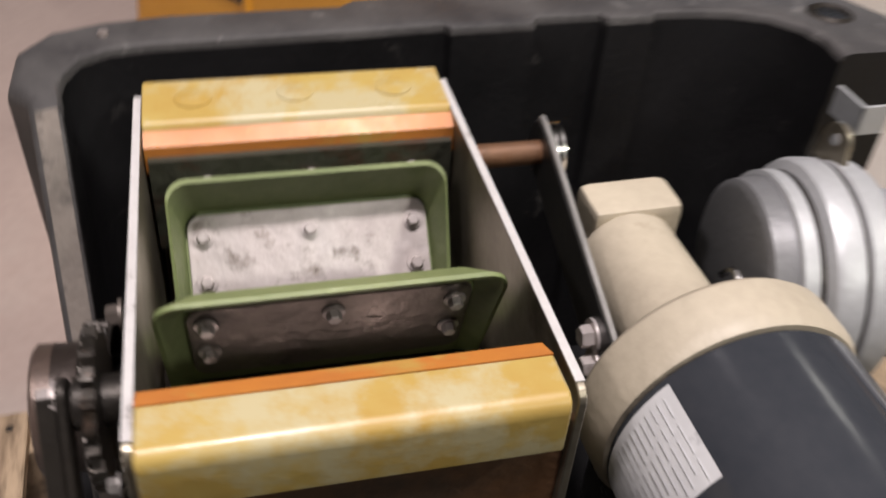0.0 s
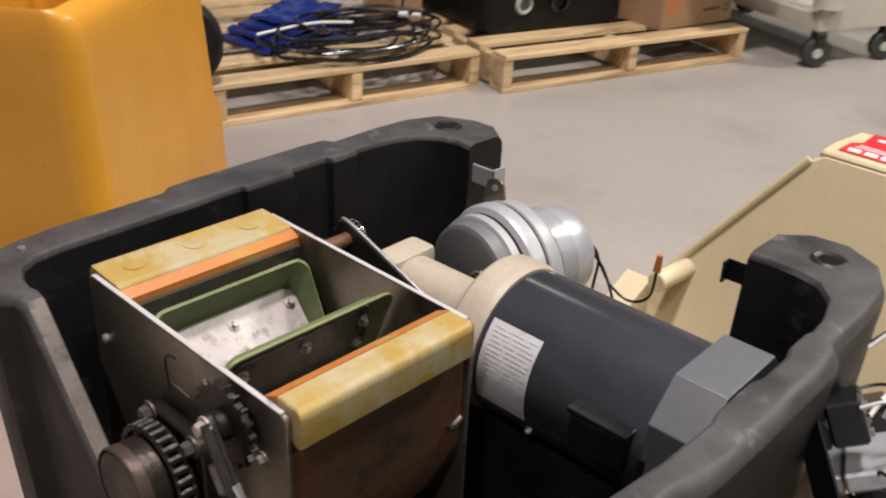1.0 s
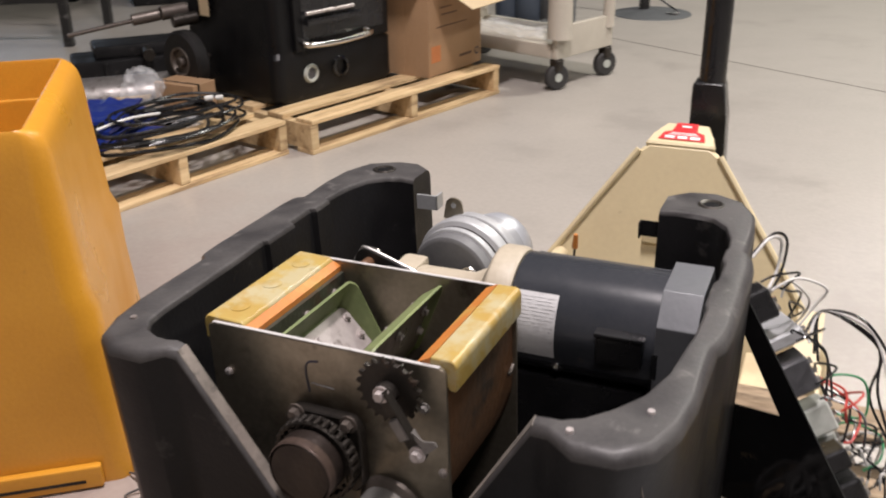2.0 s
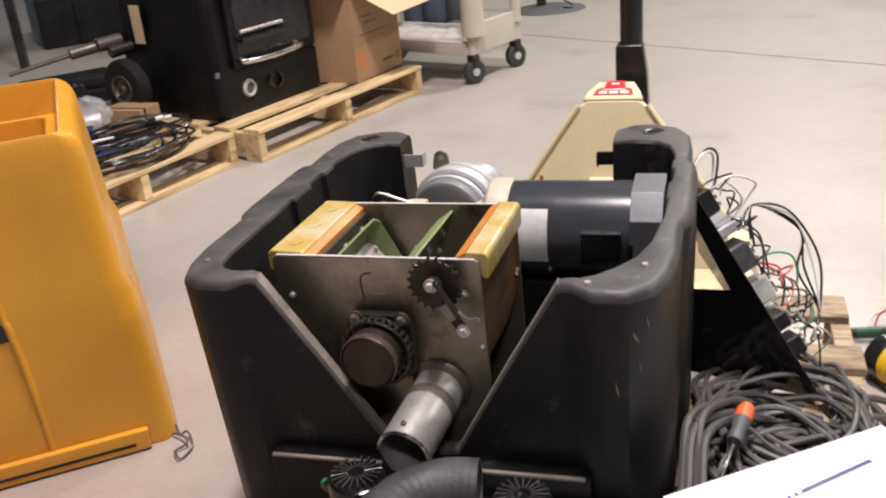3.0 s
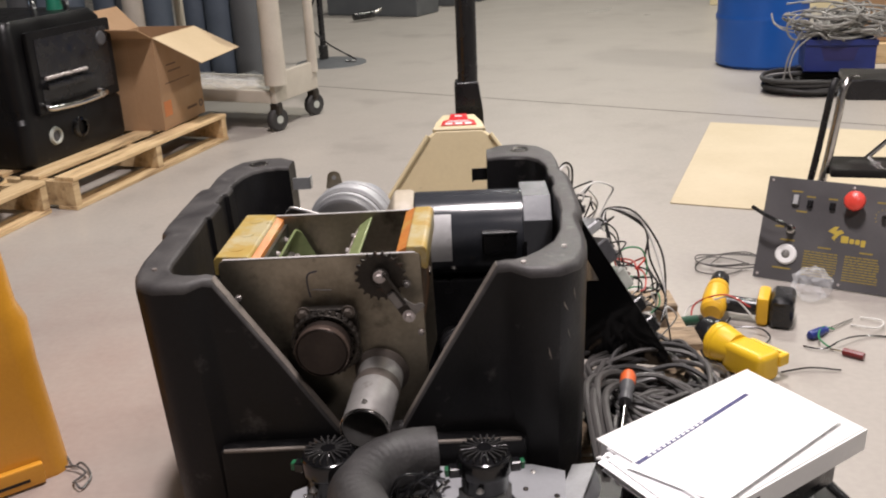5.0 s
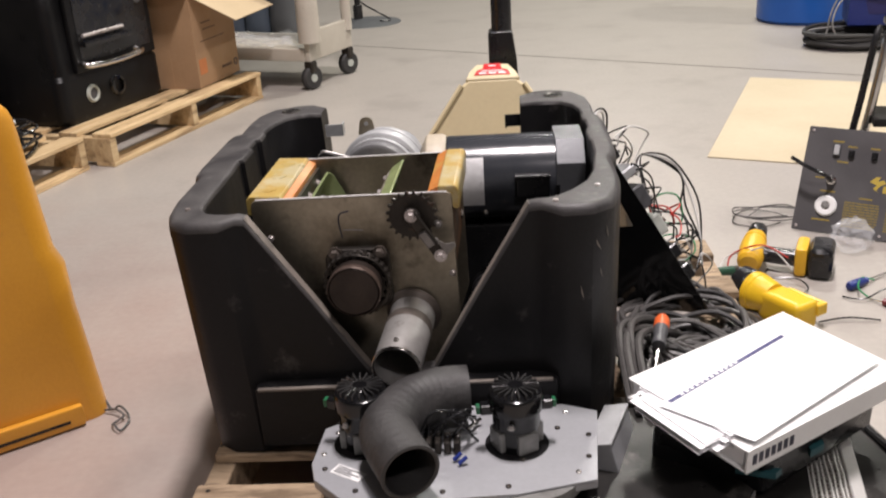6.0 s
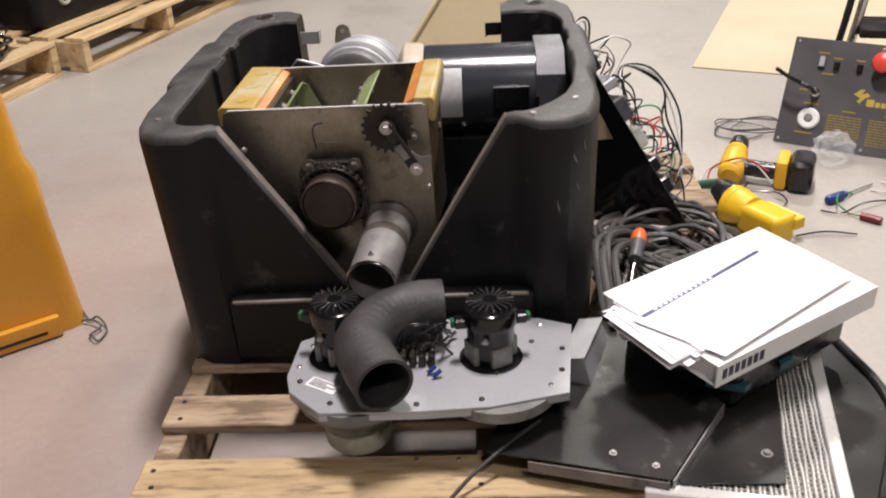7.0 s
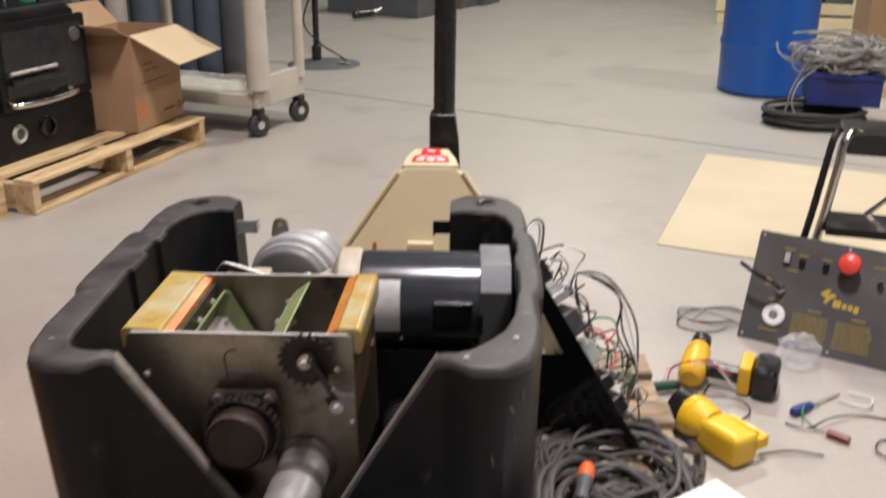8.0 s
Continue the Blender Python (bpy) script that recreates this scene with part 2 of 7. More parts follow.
M_BLUEDRUM = mat("blue_drum_plastic", (0.01, 0.10, 0.42), (0.008, 0.08, 0.35), 0.38, 0, 4, 120, 0.06)
M_BLUE = mat("blue_plastic", (0.012, 0.028, 0.19), (0.009, 0.02, 0.13), 0.4)
M_TEAL = mat("teal_plastic", (0.016, 0.085, 0.10), rough=0.4)
M_WIREW = mat("white_wire", (0.7, 0.69, 0.66), rough=0.45)
M_WIRER = mat("red_wire", (0.5, 0.03, 0.02), rough=0.45)
M_WIREG = mat("green_wire", (0.03, 0.25, 0.1), rough=0.45)
M_PCB = mat("grey_component", (0.075, 0.075, 0.08), (0.05, 0.05, 0.055), 0.45, 0, 30)
M_PCBW = mat("pale_component", (0.45, 0.47, 0.43), (0.36, 0.38, 0.34), 0.5, 0, 30)
M_OGRIP = mat("orange_grip", (0.65, 0.12, 0.03), rough=0.4)
M_GREYBIN = mat("grey_tote", (0.10, 0.105, 0.11), (0.08, 0.085, 0.09), 0.5)
M_CORD = mat("pale_grey_cord", (0.30, 0.29, 0.27), (0.16, 0.155, 0.145), 0.5, 0, 20, 120, 0.1)
M_SHELL = mat("dark_moulded_shell", (0.0042, 0.0042, 0.0046), (0.008, 0.0078, 0.0082), 0.36, 0, 7, 150, 0.10, (0.03, 0.028, 0.027), 0.67, 14, 0.22)
M_SLATE = mat("slate_blue_plastic", (0.10, 0.125, 0.16), (0.075, 0.095, 0.125), 0.55, 0, 4)


def clear_film(name):
    m = bpy.data.materials.new(name)
    m.use_nodes = True
    bs = m.node_tree.nodes["Principled BSDF"]
    bs.inputs["Base Color"].default_value = (0.85, 0.87, 0.9, 1)
    bs.inputs["Roughness"].default_value = 0.10
    bs.inputs["Alpha"].default_value = 0.18
    return m


M_FILM = clear_film("clear_plastic_film")


# ---- building blocks ----
HOME = {}


def thing(name, label, category, m=None, world=False, group="", kind="", lean=None):
    """A top-level empty at m. With world, its parts are given in world places. lean moves the whole thing."""
    ob = new(name)
    ob.empty_display_size = 0.05
    m = m or Matrix()
    ob.matrix_basis = lean @ m if lean else m
    HOME[ob.name] = m.inverted() if world else Matrix()
    return tagged(ob, label, category, group, kind)


def finish(bm, angle=35):
    bmesh.ops.recalc_face_normals(bm, faces=bm.faces)
    for f in bm.faces:
        f.smooth = True
    lim = radians(angle)
    for e in bm.edges:
        e.smooth = len(e.link_faces) == 2 and e.calc_face_angle(0) < lim


PIECES = ("deck_board", "stringer", "bottom_board", "nail", "page", "wire", "cable_loop")


def flat_normals(ob):
    """Keeps broad faces flat beside their small bevels."""
    if ob.name.split(".")[0] not in PIECES and len(ob.data.vertices) < 6000:
        wn = ob.modifiers.new("weighted_normal", "WEIGHTED_NORMAL")
        wn.keep_sharp = True


def part(name, bm, material, parent, label="", m=None, data=None):
    """Links a bmesh as one mesh object under a thing or a part."""
    if data is None:
        top = parent
        while top.parent:
            top = top.parent
        bmesh.ops.transform(bm, matrix=HOME.get(top.name, Matrix()), verts=bm.verts)
        finish(bm)
        data = bpy.data.meshes.new(name)
        bm.to_mesh(data)
        bm.free()
        data.materials.append(material)
    ob = new(name, data)
    ob.parent = parent
    flat_normals(ob)
    if m:
        ob.matrix_basis = m
    if label:
        ob["label"] = label
    return ob


def solo(name, bm, material, label, category, m=None, group="", kind=""):
    """A thing that is one mesh."""
    finish(bm)
    data = bpy.data.meshes.new(name)
    bm.to_mesh(data)
    bm.free()
    data.materials.append(material)
    ob = new(name, data)
    flat_normals(ob)
    if m:
        ob.matrix_basis = m
    return tagged(ob, label, category, group, kind)


def merge(bm, tmp, m=None):
    if m:
        bmesh.ops.transform(tmp, matrix=m, verts=tmp.verts)
    at = {v: bm.verts.new(v.co) for v in tmp.verts}
    for f in tmp.faces:
        bm.faces.new([at[v] for v in f.verts])
    tmp.free()
    return bm


def box(x0, x1, y0, y1, z0, z1, bevel=0.0, seg=2, m=None, bm=None):
    tmp = bmesh.new()
    bmesh.ops.create_cube(tmp, size=1, matrix=Matrix.Translation(((x0 + x1) / 2, (y0 + y1) / 2, (z0 + z1) / 2)) @ Matrix.Diagonal((x1 - x0, y1 - y0, z1 - z0, 1)))
    if bevel:
        bmesh.ops.bevel(tmp, geom=list(tmp.edges), offset=bevel, segments=seg, affect="EDGES", profile=0.6)
    return merge(bm if bm is not None else bmesh.new(), tmp, m)


def frame_to(a, b):
    """A pose at a whose z axis points to b, and the distance."""
    d = Vector(b) - Vector(a)
    return Matrix.Translation(a) @ d.to_track_quat("Z", "Y").to_matrix().to_4x4(), d.length


def lathe(profile, m=None, seg=32, bm=None, close=False):
    """Turns (radius, height) pairs about the local z axis."""
    tmp = bmesh.new()
    rings = []
    for r, h in profile:
        if r < 1e-6:
            rings.append([tmp.verts.new((0, 0, h))])
        else:
            rings.append([tmp.verts.new((r * math.cos(2 * math.pi * i / seg), r * math.sin(2 * math.pi * i / seg), h)) for i in range(seg)])
    pairs = list(zip(rings, rings[1:]))
    if close:
        pairs.append((rings[-1], rings[0]))
    for p, q in pairs:
        for i in range(seg):
            j = (i + 1) % seg
            if len(p) == 1 and len(q) == 1:
                break
            if len(p) == 1:
                tmp.faces.new((p[0], q[j], q[i]))
            elif len(q) == 1:
                tmp.faces.new((p[i], p[j], q[0]))
            else:
                tmp.faces.new((p[i], p[j], q[j], q[i]))
    return merge(bm if bm is not None else bmesh.new(), tmp, m)


def rod(a, b, r, seg=16, bm=None, edge=0.0, r2=None):
    m, n = frame_to(a, b)
    r2 = r if r2 is None else r2
    e = edge or min(r, r2) * 0.12
    return lathe([(0, 0), (r - e, 0), (r, e), (r2, n - e), (r2 - e, n), (0, n)], m, seg, bm)


def pipe(a, b, r, wall, seg=28, bm=None):
    m, n = frame_to(a, b)
    return lathe([(r, 0), (r, n), (r - wall, n), (r - wall, 0)], m, seg, bm, close=True)


def smooth_path(points, steps=6, closed=False):
    """Catmull-Rom through the points."""
    p = [Vector(q) for q in points]
    n = len(p)
    out = []
    for i in range(n if closed else n - 1):
        if closed:
            a, b, c, d = p[i - 1], p[i], p[(i + 1) % n], p[(i + 2) % n]
        else:
            a, b, c, d = p[max(i - 1, 0)], p[i], p[i + 1], p[min(i + 2, n - 1)]
        for k in range(steps):
            t = k / steps
            out.append(0.5 * (2 * b + (c - a) * t + (2 * a - 5 * b + 4 * c - d) * t * t + (3 * b - a - 3 * c + d) * t**3))
    if not closed:
        out.append(p[-1])
    return out


def tube(points, r, seg=8, bm=None, steps=6, closed=False, ring=None, hollow=0.0):
    """A round tube along a smooth line. ring(k) scales the radius at step k; hollow is its wall."""
    pts = smooth_path(points, steps, closed)
    tmp = bmesh.new()
    n = len(pts)
    side = None
    loops, inner = [], []
    for k, q in enumerate(pts):
        ahead = (pts[(k + 1) % n] - pts[k - 1]) if closed else (pts[min(k + 1, n - 1)] - pts[max(k - 1, 0)])
        if ahead.length < 1e-9:
            ahead = Vector((0, 0, 1))
        ahead.normalize()
        if side is None:
            side = ahead.orthogonal().normalized()
        side = (side - ahead * side.dot(ahead)).normalized()
        other = ahead.cross(side)
        rr = r * (ring(k) if ring else 1)
        spin = [(math.cos(2 * math.pi * i / seg), math.sin(2 * math.pi * i / seg)) for i in range(seg)]
        loops.append([tmp.verts.new(q + rr * (c * side + s * other)) for c, s in spin])
        if hollow:
            inner.append([tmp.verts.new(q + (rr - hollow) * (c * side + s * other)) for c, s in spin])
    for rows in (loops, inner):
        for a, b in list(zip(rows, rows[1:])) + ([(rows[-1], rows[0])] if closed and rows else []):
            for i in range(seg):
                j = (i + 1) % seg
                tmp.faces.new((a[i], a[j], b[j], b[i]))
    if not closed:
        for k in (0, -1):
            if hollow:
                for i in range(seg):
                    j = (i + 1) % seg
                    tmp.faces.new((loops[k][i], loops[k][j], inner[k][j], inner[k][i]))
            else:
                tmp.faces.new(loops[k])
    return merge(bm if bm is not None else bmesh.new(), tmp)


def prism(outline, depth, m=None, bevel=0.0, bm=None):
    """A flat outline in local x, y, raised by depth along local z."""
    tmp = bmesh.new()
    low = [tmp.verts.new((x, y, 0)) for x, y in outline]
    top = [tmp.verts.new((x, y, depth)) for x, y in outline]
    n = len(outline)
    tmp.faces.new(low[::-1])
    tmp.faces.new(top)
    for i in range(n):
        j = (i + 1) % n
        tmp.faces.new((low[i], low[j], top[j], top[i]))
    if bevel:
        bmesh.ops.bevel(tmp, geom=list(tmp.edges), offset=bevel, segments=1, affect="EDGES")
    return merge(bm if bm is not None else bmesh.new(), tmp, m)


def rounded(x0, x1, y0, y1, r, n=4):
    out = []
    for cx, cy, a in ((x1 - r, y1 - r, 0), (x0 + r, y1 - r, 90), (x0 + r, y0 + r, 180), (x1 - r, y0 + r, 270)):
        out += [(cx + r * math.cos(radians(a + 90 * k / n)), cy + r * math.sin(radians(a + 90 * k / n))) for k in range(n + 1)]
    return out


def sheet(corners, thick, bm=None, bevel=0.0):
    """A thin slab on four corners in space, its thickness below them."""
    p = [Vector(c) for c in corners]
    nrm = (p[1] - p[0]).cross(p[-1] - p[0]).normalized()
    if nrm.z < 0:
        nrm = -nrm
    tmp = bmesh.new()
    a = [tmp.verts.new(q) for q in p]
    b = [tmp.verts.new(q - nrm * thick) for q in p]
    n = len(p)
    tmp.faces.new(a)
    tmp.faces.new(b[::-1])
    for i in range(n):
        j = (i + 1) % n
        tmp.faces.new((a[i], b[i], b[j], a[j]))
    if bevel:
        bmesh.ops.bevel(tmp, geom=list(tmp.edges), offset=bevel, segments=1, affect="EDGES")
    return merge(bm if bm is not None else bmesh.new(), tmp)


def hexbolt(at, towards, r=0.007, h=0.006, bm=None, washer=True):
    """A hex head on a washer that stands out along towards."""
    m, _ = frame_to(at, Vector(at) + Vector(towards))
    bm = bm if bm is not None else bmesh.new()
    if washer:
        lathe([(0, 0), (r * 1.5, 0), (r * 1.5, h * 0.25), (0, h * 0.25)], m, 14, bm)
    return lathe([(r, h * 0.2), (r, h * 0.9), (r * 0.85, h * 1.1), (0, h * 1.1)], m, 6, bm)


def sprocket(n, r, tooth, thick, m):
    out = []
    for k in range(n):
        a = 2 * math.pi * k / n
        s = 2 * math.pi / n
        for da, rr in ((0, r), (0.22 * s, r), (0.42 * s, r + tooth), (0.58 * s, r + tooth), (0.78 * s, r)):
            out.append((rr * math.cos(a + da), rr * math.sin(a + da)))
    return prism(out, thick, m)


Y_OUT = Matrix.Rotation(radians(90), 4, "X")  # local z to world -y, local y to world z

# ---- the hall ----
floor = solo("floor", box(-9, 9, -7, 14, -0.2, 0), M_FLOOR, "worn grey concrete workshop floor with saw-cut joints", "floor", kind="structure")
part("joint", sheet([(-3.4, 6.157, 0.0015), (-3.4, 6.165, 0.0015), (8.5, -0.605, 0.0015), (8.5, -0.613, 0.0015)], 0.001), M_JOINT, floor)
for wname, dims in (("wall_north", (-9.2, 9.2, 14, 14.2, 0, 5.6)), ("wall_south", (-9.2, 9.2, -7.2, -7, 0, 5.6)), ("wall_west", (-9.2, -9, -7, 14, 0, 5.6)), ("wall_east", (9, 9.2, -7, 14, 0, 5.6))):
    solo(wname, box(*dims), M_WALL, "plain painted workshop wall", "wall", kind="structure")
solo("ceiling", box(-9.2, 9.2, -7.2, 14.2, 5.6, 5.8), M_DECK, "plain workshop ceiling", "ceiling", kind="structure")

# ---- the machine base: an open black moulded tub ----
CX = 0.066
# the base stands a little askew and leans on what lies under it; the airlock is turned further
LEAN = Matrix.Translation((CX, 0.285, 0.5597)) @ pose(0, 0, 0, 0, -1.14, 0) @ pose(0, 0, 0, 0, 0, -0.7) @ Matrix.Translation((-CX, -0.285, -0.556))
TURN = Matrix.Translation((0.0, 0.105, 0.5584)) @ pose(0, 0, 0, 0, -1.14, 0) @ pose(0, 0, 0, 0, 0, -2.1) @ Matrix.Translation((0, -0.105, -0.556))
base = thing("equipment_tub", "open black moulded plastic tub with notched front on a pallet", "tub", pose(CX, 0.28, 0.135), world=True, lean=LEAN)
LEFT = [  # outer x, outer y, inner x, inner y, top, from the rear post round to the front
    (-0.213, 0.632, -0.213, 0.560, 0.556),
    (-0.245, 0.655, -0.238, 0.560, 0.558),
    (-0.280, 0.655, -0.262, 0.554, 0.558),
    (-0.331, 0.630, -0.285, 0.534, 0.558),
    (-0.355, 0.582, -0.300, 0.505, 0.557),
    (-0.363, 0.520, -0.308, 0.470, 0.556),
    (-0.364, 0.432, -0.312, 0.436, 0.555),
    (-0.377, 0.420, -0.304, 0.432, 0.556),
    (-0.379, 0.400, -0.304, 0.389, 0.556),
    (-0.379, 0.370, -0.313, 0.385, 0.556),
    (-0.379, 0.330, -0.313, 0.326, 0.556),
    (-0.379, 0.290, -0.303, 0.322, 0.556),
    (-0.379, 0.250, -0.303, 0.249, 0.556),
    (-0.379, 0.215, -0.310, 0.245, 0.556),
    (-0.377, 0.180, -0.307, 0.175, 0.556),
    (-0.366, 0.166, -0.307, 0.160, 0.556),
    (-0.365, 0.030, -0.305, 0.010, 0.556),
    (-0.358, -0.027, -0.301, -0.020, 0.556),
    (-0.344, -0.066, -0.288, -0.040, 0.556),
    (-0.312, -0.089, -0.265, -0.050, 0.556),
    (-0.262, -0.091, -0.245, -0.052, 0.556),
    (-0.238, -0.075, -0.234, -0.050, 0.556),
    (-0.224, -0.073, -0.222, -0.050, 0.552),
    (-0.140, -0.073, -0.140, -0.050, 0.416),
    (-0.058, -0.073, -0.058, -0.050, 0.280),
    (-0.030, -0.073, -0.030, -0.050, 0.278),
]
RIGHT = [  # the motor's side, mirrored: a narrower rim that sweeps wide round the front corner
    (-0.213, 0.632, -0.213, 0.545, 0.556),
    (-0.245, 0.655, -0.238, 0.545, 0.558),
    (-0.285, 0.658, -0.268, 0.543, 0.558),
    (-0.328, 0.632, -0.296, 0.535, 0.558),
    (-0.353, 0.582, -0.318, 0.510, 0.557),
    (-0.359, 0.520, -0.329, 0.470, 0.556),
    (-0.360, 0.432, -0.331, 0.440, 0.555),
    (-0.369, 0.420, -0.328, 0.428, 0.556),
    (-0.372, 0.400, -0.328, 0.395, 0.556),
    (-0.373, 0.370, -0.333, 0.380, 0.556),
    (-0.373, 0.330, -0.333, 0.330, 0.556),
    (-0.373, 0.290, -0.328, 0.315, 0.556),
    (-0.373, 0.250, -0.328, 0.255, 0.556),
    (-0.372, 0.200, -0.332, 0.240, 0.556),
    (-0.369, 0.165, -0.330, 0.165, 0.556),
    (-0.361, 0.150, -0.327, 0.145, 0.555),
    (-0.360, 0.030, -0.320, 0.075, 0.556),
    (-0.353, -0.028, -0.304, 0.022, 0.556),
    (-0.338, -0.070, -0.280, -0.014, 0.556),
    (-0.306, -0.095, -0.256, -0.040, 0.556),
    (-0.262, -0.097, -0.236, -0.052, 0.556),
    (-0.232, -0.078, -0.224, -0.054, 0.556),
    (-0.212, -0.073, -0.210, -0.050, 0.552),
    (-0.130, -0.073, -0.130, -0.050, 0.416),
    (-0.050, -0.073, -0.050, -0.050, 0.280),
    (-0.030, -0.073, -0.030, -0.050, 0.278),
]
ZB, ZT = 0.136, 0.556


def tub_ring(row, flip):
    """The wall's section at one station, leaning in towards the bottom, with a rounded rim that drops at the outer steps."""
    ox, oy, ix, iy, top = row
    span = math.hypot(ix - ox, iy - oy)
    roll = min(1.0, 0.45 * span / 0.016)  # the outer edge rolls over, the inner one is crisp
    out = []
    for off, z in ((0, ZB), (0, ZB + 0.10), (0, top - 0.017 * roll), (0.0025 * roll, top - 0.009 * roll), (0.0075 * roll, top - 0.0035 * roll), (0.016 * roll, top - 0.0006), (span * 0.88, top), (span * 0.96, top - 0.0022), (span, top - 0.008), (span, ZB + 0.02)):
        w = off / span
        k = 0.962 + 0.038 * (z - ZB) / (ZT - ZB)
        x, y = ox + (ix - ox) * w, oy + (iy - oy) * w
        out.append((CX + (-x if flip else x) * k, 0.285 + (y - 0.285) * k, z))
    return out


bm = bmesh.new()
rows = [tub_ring(r, False) for r in LEFT] + [tub_ring(r, True) for r in RIGHT[::-1]]
rings = [[bm.verts.new(c) for c in row] for row in rows]
for a, b in zip(rings, rings[1:]):
    for i in range(len(a) - 1):
        bm.faces.new((a[i], a[i + 1], b[i + 1], b[i]))
bm.faces.new(rings[0])
bm.faces.new(rings[-1][::-1])
# low rear wall, tub floor, front plinth and the feet under it
box(CX - 0.215, CX + 0.215, 0.57, 0.60, ZB, 0.255, 0.008, bm=bm)
box(CX - 0.30, CX + 0.30, -0.04, 0.59, ZB + 0.004, ZB + 0.03, bm=bm)
box(CX - 0.246, CX + 0.246, -0.0925, -0.05, ZB + 0.02, 0.265, 0.006, bm=bm)
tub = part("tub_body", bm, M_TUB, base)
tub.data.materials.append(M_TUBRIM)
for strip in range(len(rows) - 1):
    for i in (2, 3, 4, 5, 6, 7):  # the worn rim, painted paler for the light from above
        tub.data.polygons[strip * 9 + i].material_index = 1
# pale strips paint in the light that the ledge's bevel catches
for x0, x1 in ((-0.240, -0.062), (0.030, 0.238)):
    part("ledge_edge", box(CX + x0, CX + x1, -0.0945, -0.088, 0.2615, 0.2665, 0.001, 1), M_CUT, base, "pale scuffed ledge edge with caught light painted in")
for flip in (False, True):
    cut = [tub_ring(r, flip) for r in [r for r in (RIGHT if flip else LEFT) if r[1] == -0.073][:3]]
    for a, b in zip(cut, cut[1:]):
        up = Vector((0, 0, 0.0015))
        part("cut_edge", sheet([Vector(a[4]) + up, Vector(b[4]) + up, Vector(b[6]) + up, Vector(a[6]) + up], 0.002), M_CUT, base, "pale scuffed edge of the notch")
for s in (-1, 1):
    ring = part("bushing", lathe([(0.012, -0.02), (0.012, 0.001), (0.017, 0.003), (0.021, 0.001), (0.021, -0.02)], pose(CX + s * 0.284, 0.592, 0.557), 24), M_DKSTEEL, base, "dark metal bushing ring in the rim")
    part("bushing_bore", lathe([(0, 0.0008), (0.012, 0.0008), (0.012, -0.01), (0, -0.01)], pose(CX + s * 0.284, 0.592, 0.557), 20), M_BLACK, ring)
bm = box(-0.142, -0.104, 0.562, 0.565, 0.504, 0.530)
box(-0.107, -0.104, 0.562, 0.588, 0.504, 0.530, bm=bm)
part("latch_tab", bm, M_ALU, base, "bright steel bracket tab")
bm = box(0.245, 0.284, 0.572, 0.575, 0.500, 0.526)
box(0.245, 0.248, 0.560, 0.575, 0.500, 0.526, bm=bm)
part("latch_tab", bm, M_BLACK, base, "black steel bracket tab")
for x, y in ((-0.258, -0.024), (0.385, -0.012), (0.318, -0.072)):
    part("rim_screw", lathe([(0, 0.002), (0.004, 0.002), (0.005, -0.003), (0, -0.003)], pose(x, y, 0.5565), 12), M_BARESTEEL, base)


def on_tub(station, f, z):
    """A place just off the outer wall, between two stations on the motor's side."""
    a, b = RIGHT[station], RIGHT[station + 1]
    k = 0.962 + 0.038 * (z - ZB) / (ZT - ZB)
    x, y = a[0] + (b[0] - a[0]) * f, a[1] + (b[1] - a[1]) * f
    return Vector((CX - x * k * 1.002, 0.285 + (y - 0.285) * k * 1.002, z))


for st, f, z, w, h in ((18, 0.25, 0.493, 0.10, 0.010), (18, 0.62, 0.478, 0.22, 0.008), (18, 0.5, 0.430, 0.12, 0.006), (19, 0.3, 0.40, 0.1, 0.012)):
    part("scuff_mark", sheet([on_tub(st, f, z), on_tub(st, f + w, z + 0.012), on_tub(st, f + w * 1.1, z + 0.012 + h), on_tub(st, f + w * 0.3, z + h * 0.8)], 0.0004), M_CUT, base, "pale yellowish scuff")

# ---- the airlock: steel box with a rotor of green rubber vanes ----
airlock = thing("rotary_airlock", "steel rotary airlock with green rubber vanes and amber bars", "airlock", pose(0, 0.105, 0.165), world=True, lean=TURN)
AX, AZ = 0.004, 0.422


def plate_outline():
    r = 0.008
    pts = [(0.160 - r + r * math.sin(radians(a)), 0.557 - r + r * math.cos(radians(a))) for a in range(0, 91, 30)]
    pts += [(0.160, 0.30), (0.125, 0.20), (0.06, 0.168), (-0.06, 0.168), (-0.125, 0.20), (-0.163, 0.30)]
    pts += [(-0.163 + r - r * math.cos(radians(a)), 0.556 - r + r * math.sin(radians(a))) for a in range(0, 91, 30)]
    return pts


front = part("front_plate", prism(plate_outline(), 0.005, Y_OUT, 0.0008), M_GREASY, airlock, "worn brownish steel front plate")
part("back_plate", prism(plate_outline(), 0.005, Matrix.Translation((0, 0.217, 0)) @ Y_OUT, 0.0008), M_STEEL, airlock, "worn steel back plate")
for y in (-0.005, 0.212):
    part("plate_edge", box(-0.155, 0.152, y, y + 0.005, 0.5572, 0.5580), M_EDGE, airlock, "bright cut top edge")
arc = [(radians(-180 * k / 28)) for k in range(29)]
outer = [(0.155, 0.532)] + [(0.155 * math.cos(a), 0.432 + 0.155 * math.sin(a)) for a in arc] + [(-0.155, 0.532)]
bm = bmesh.new()
rings = [[bm.verts.new((x * f, y, 0.432 + (z - 0.432) * (f if z < 0.432 else 1))) for x, z in outer] for f, y in ((1.0, 0.0005), (1.0, 0.2115), (0.967, 0.2115), (0.967, 0.0005))]
for a, b in zip(rings, rings[1:] + rings[:1]):
    for k in range(len(outer) - 1):
        bm.faces.new((a[k], a[k + 1], b[k + 1], b[k]))
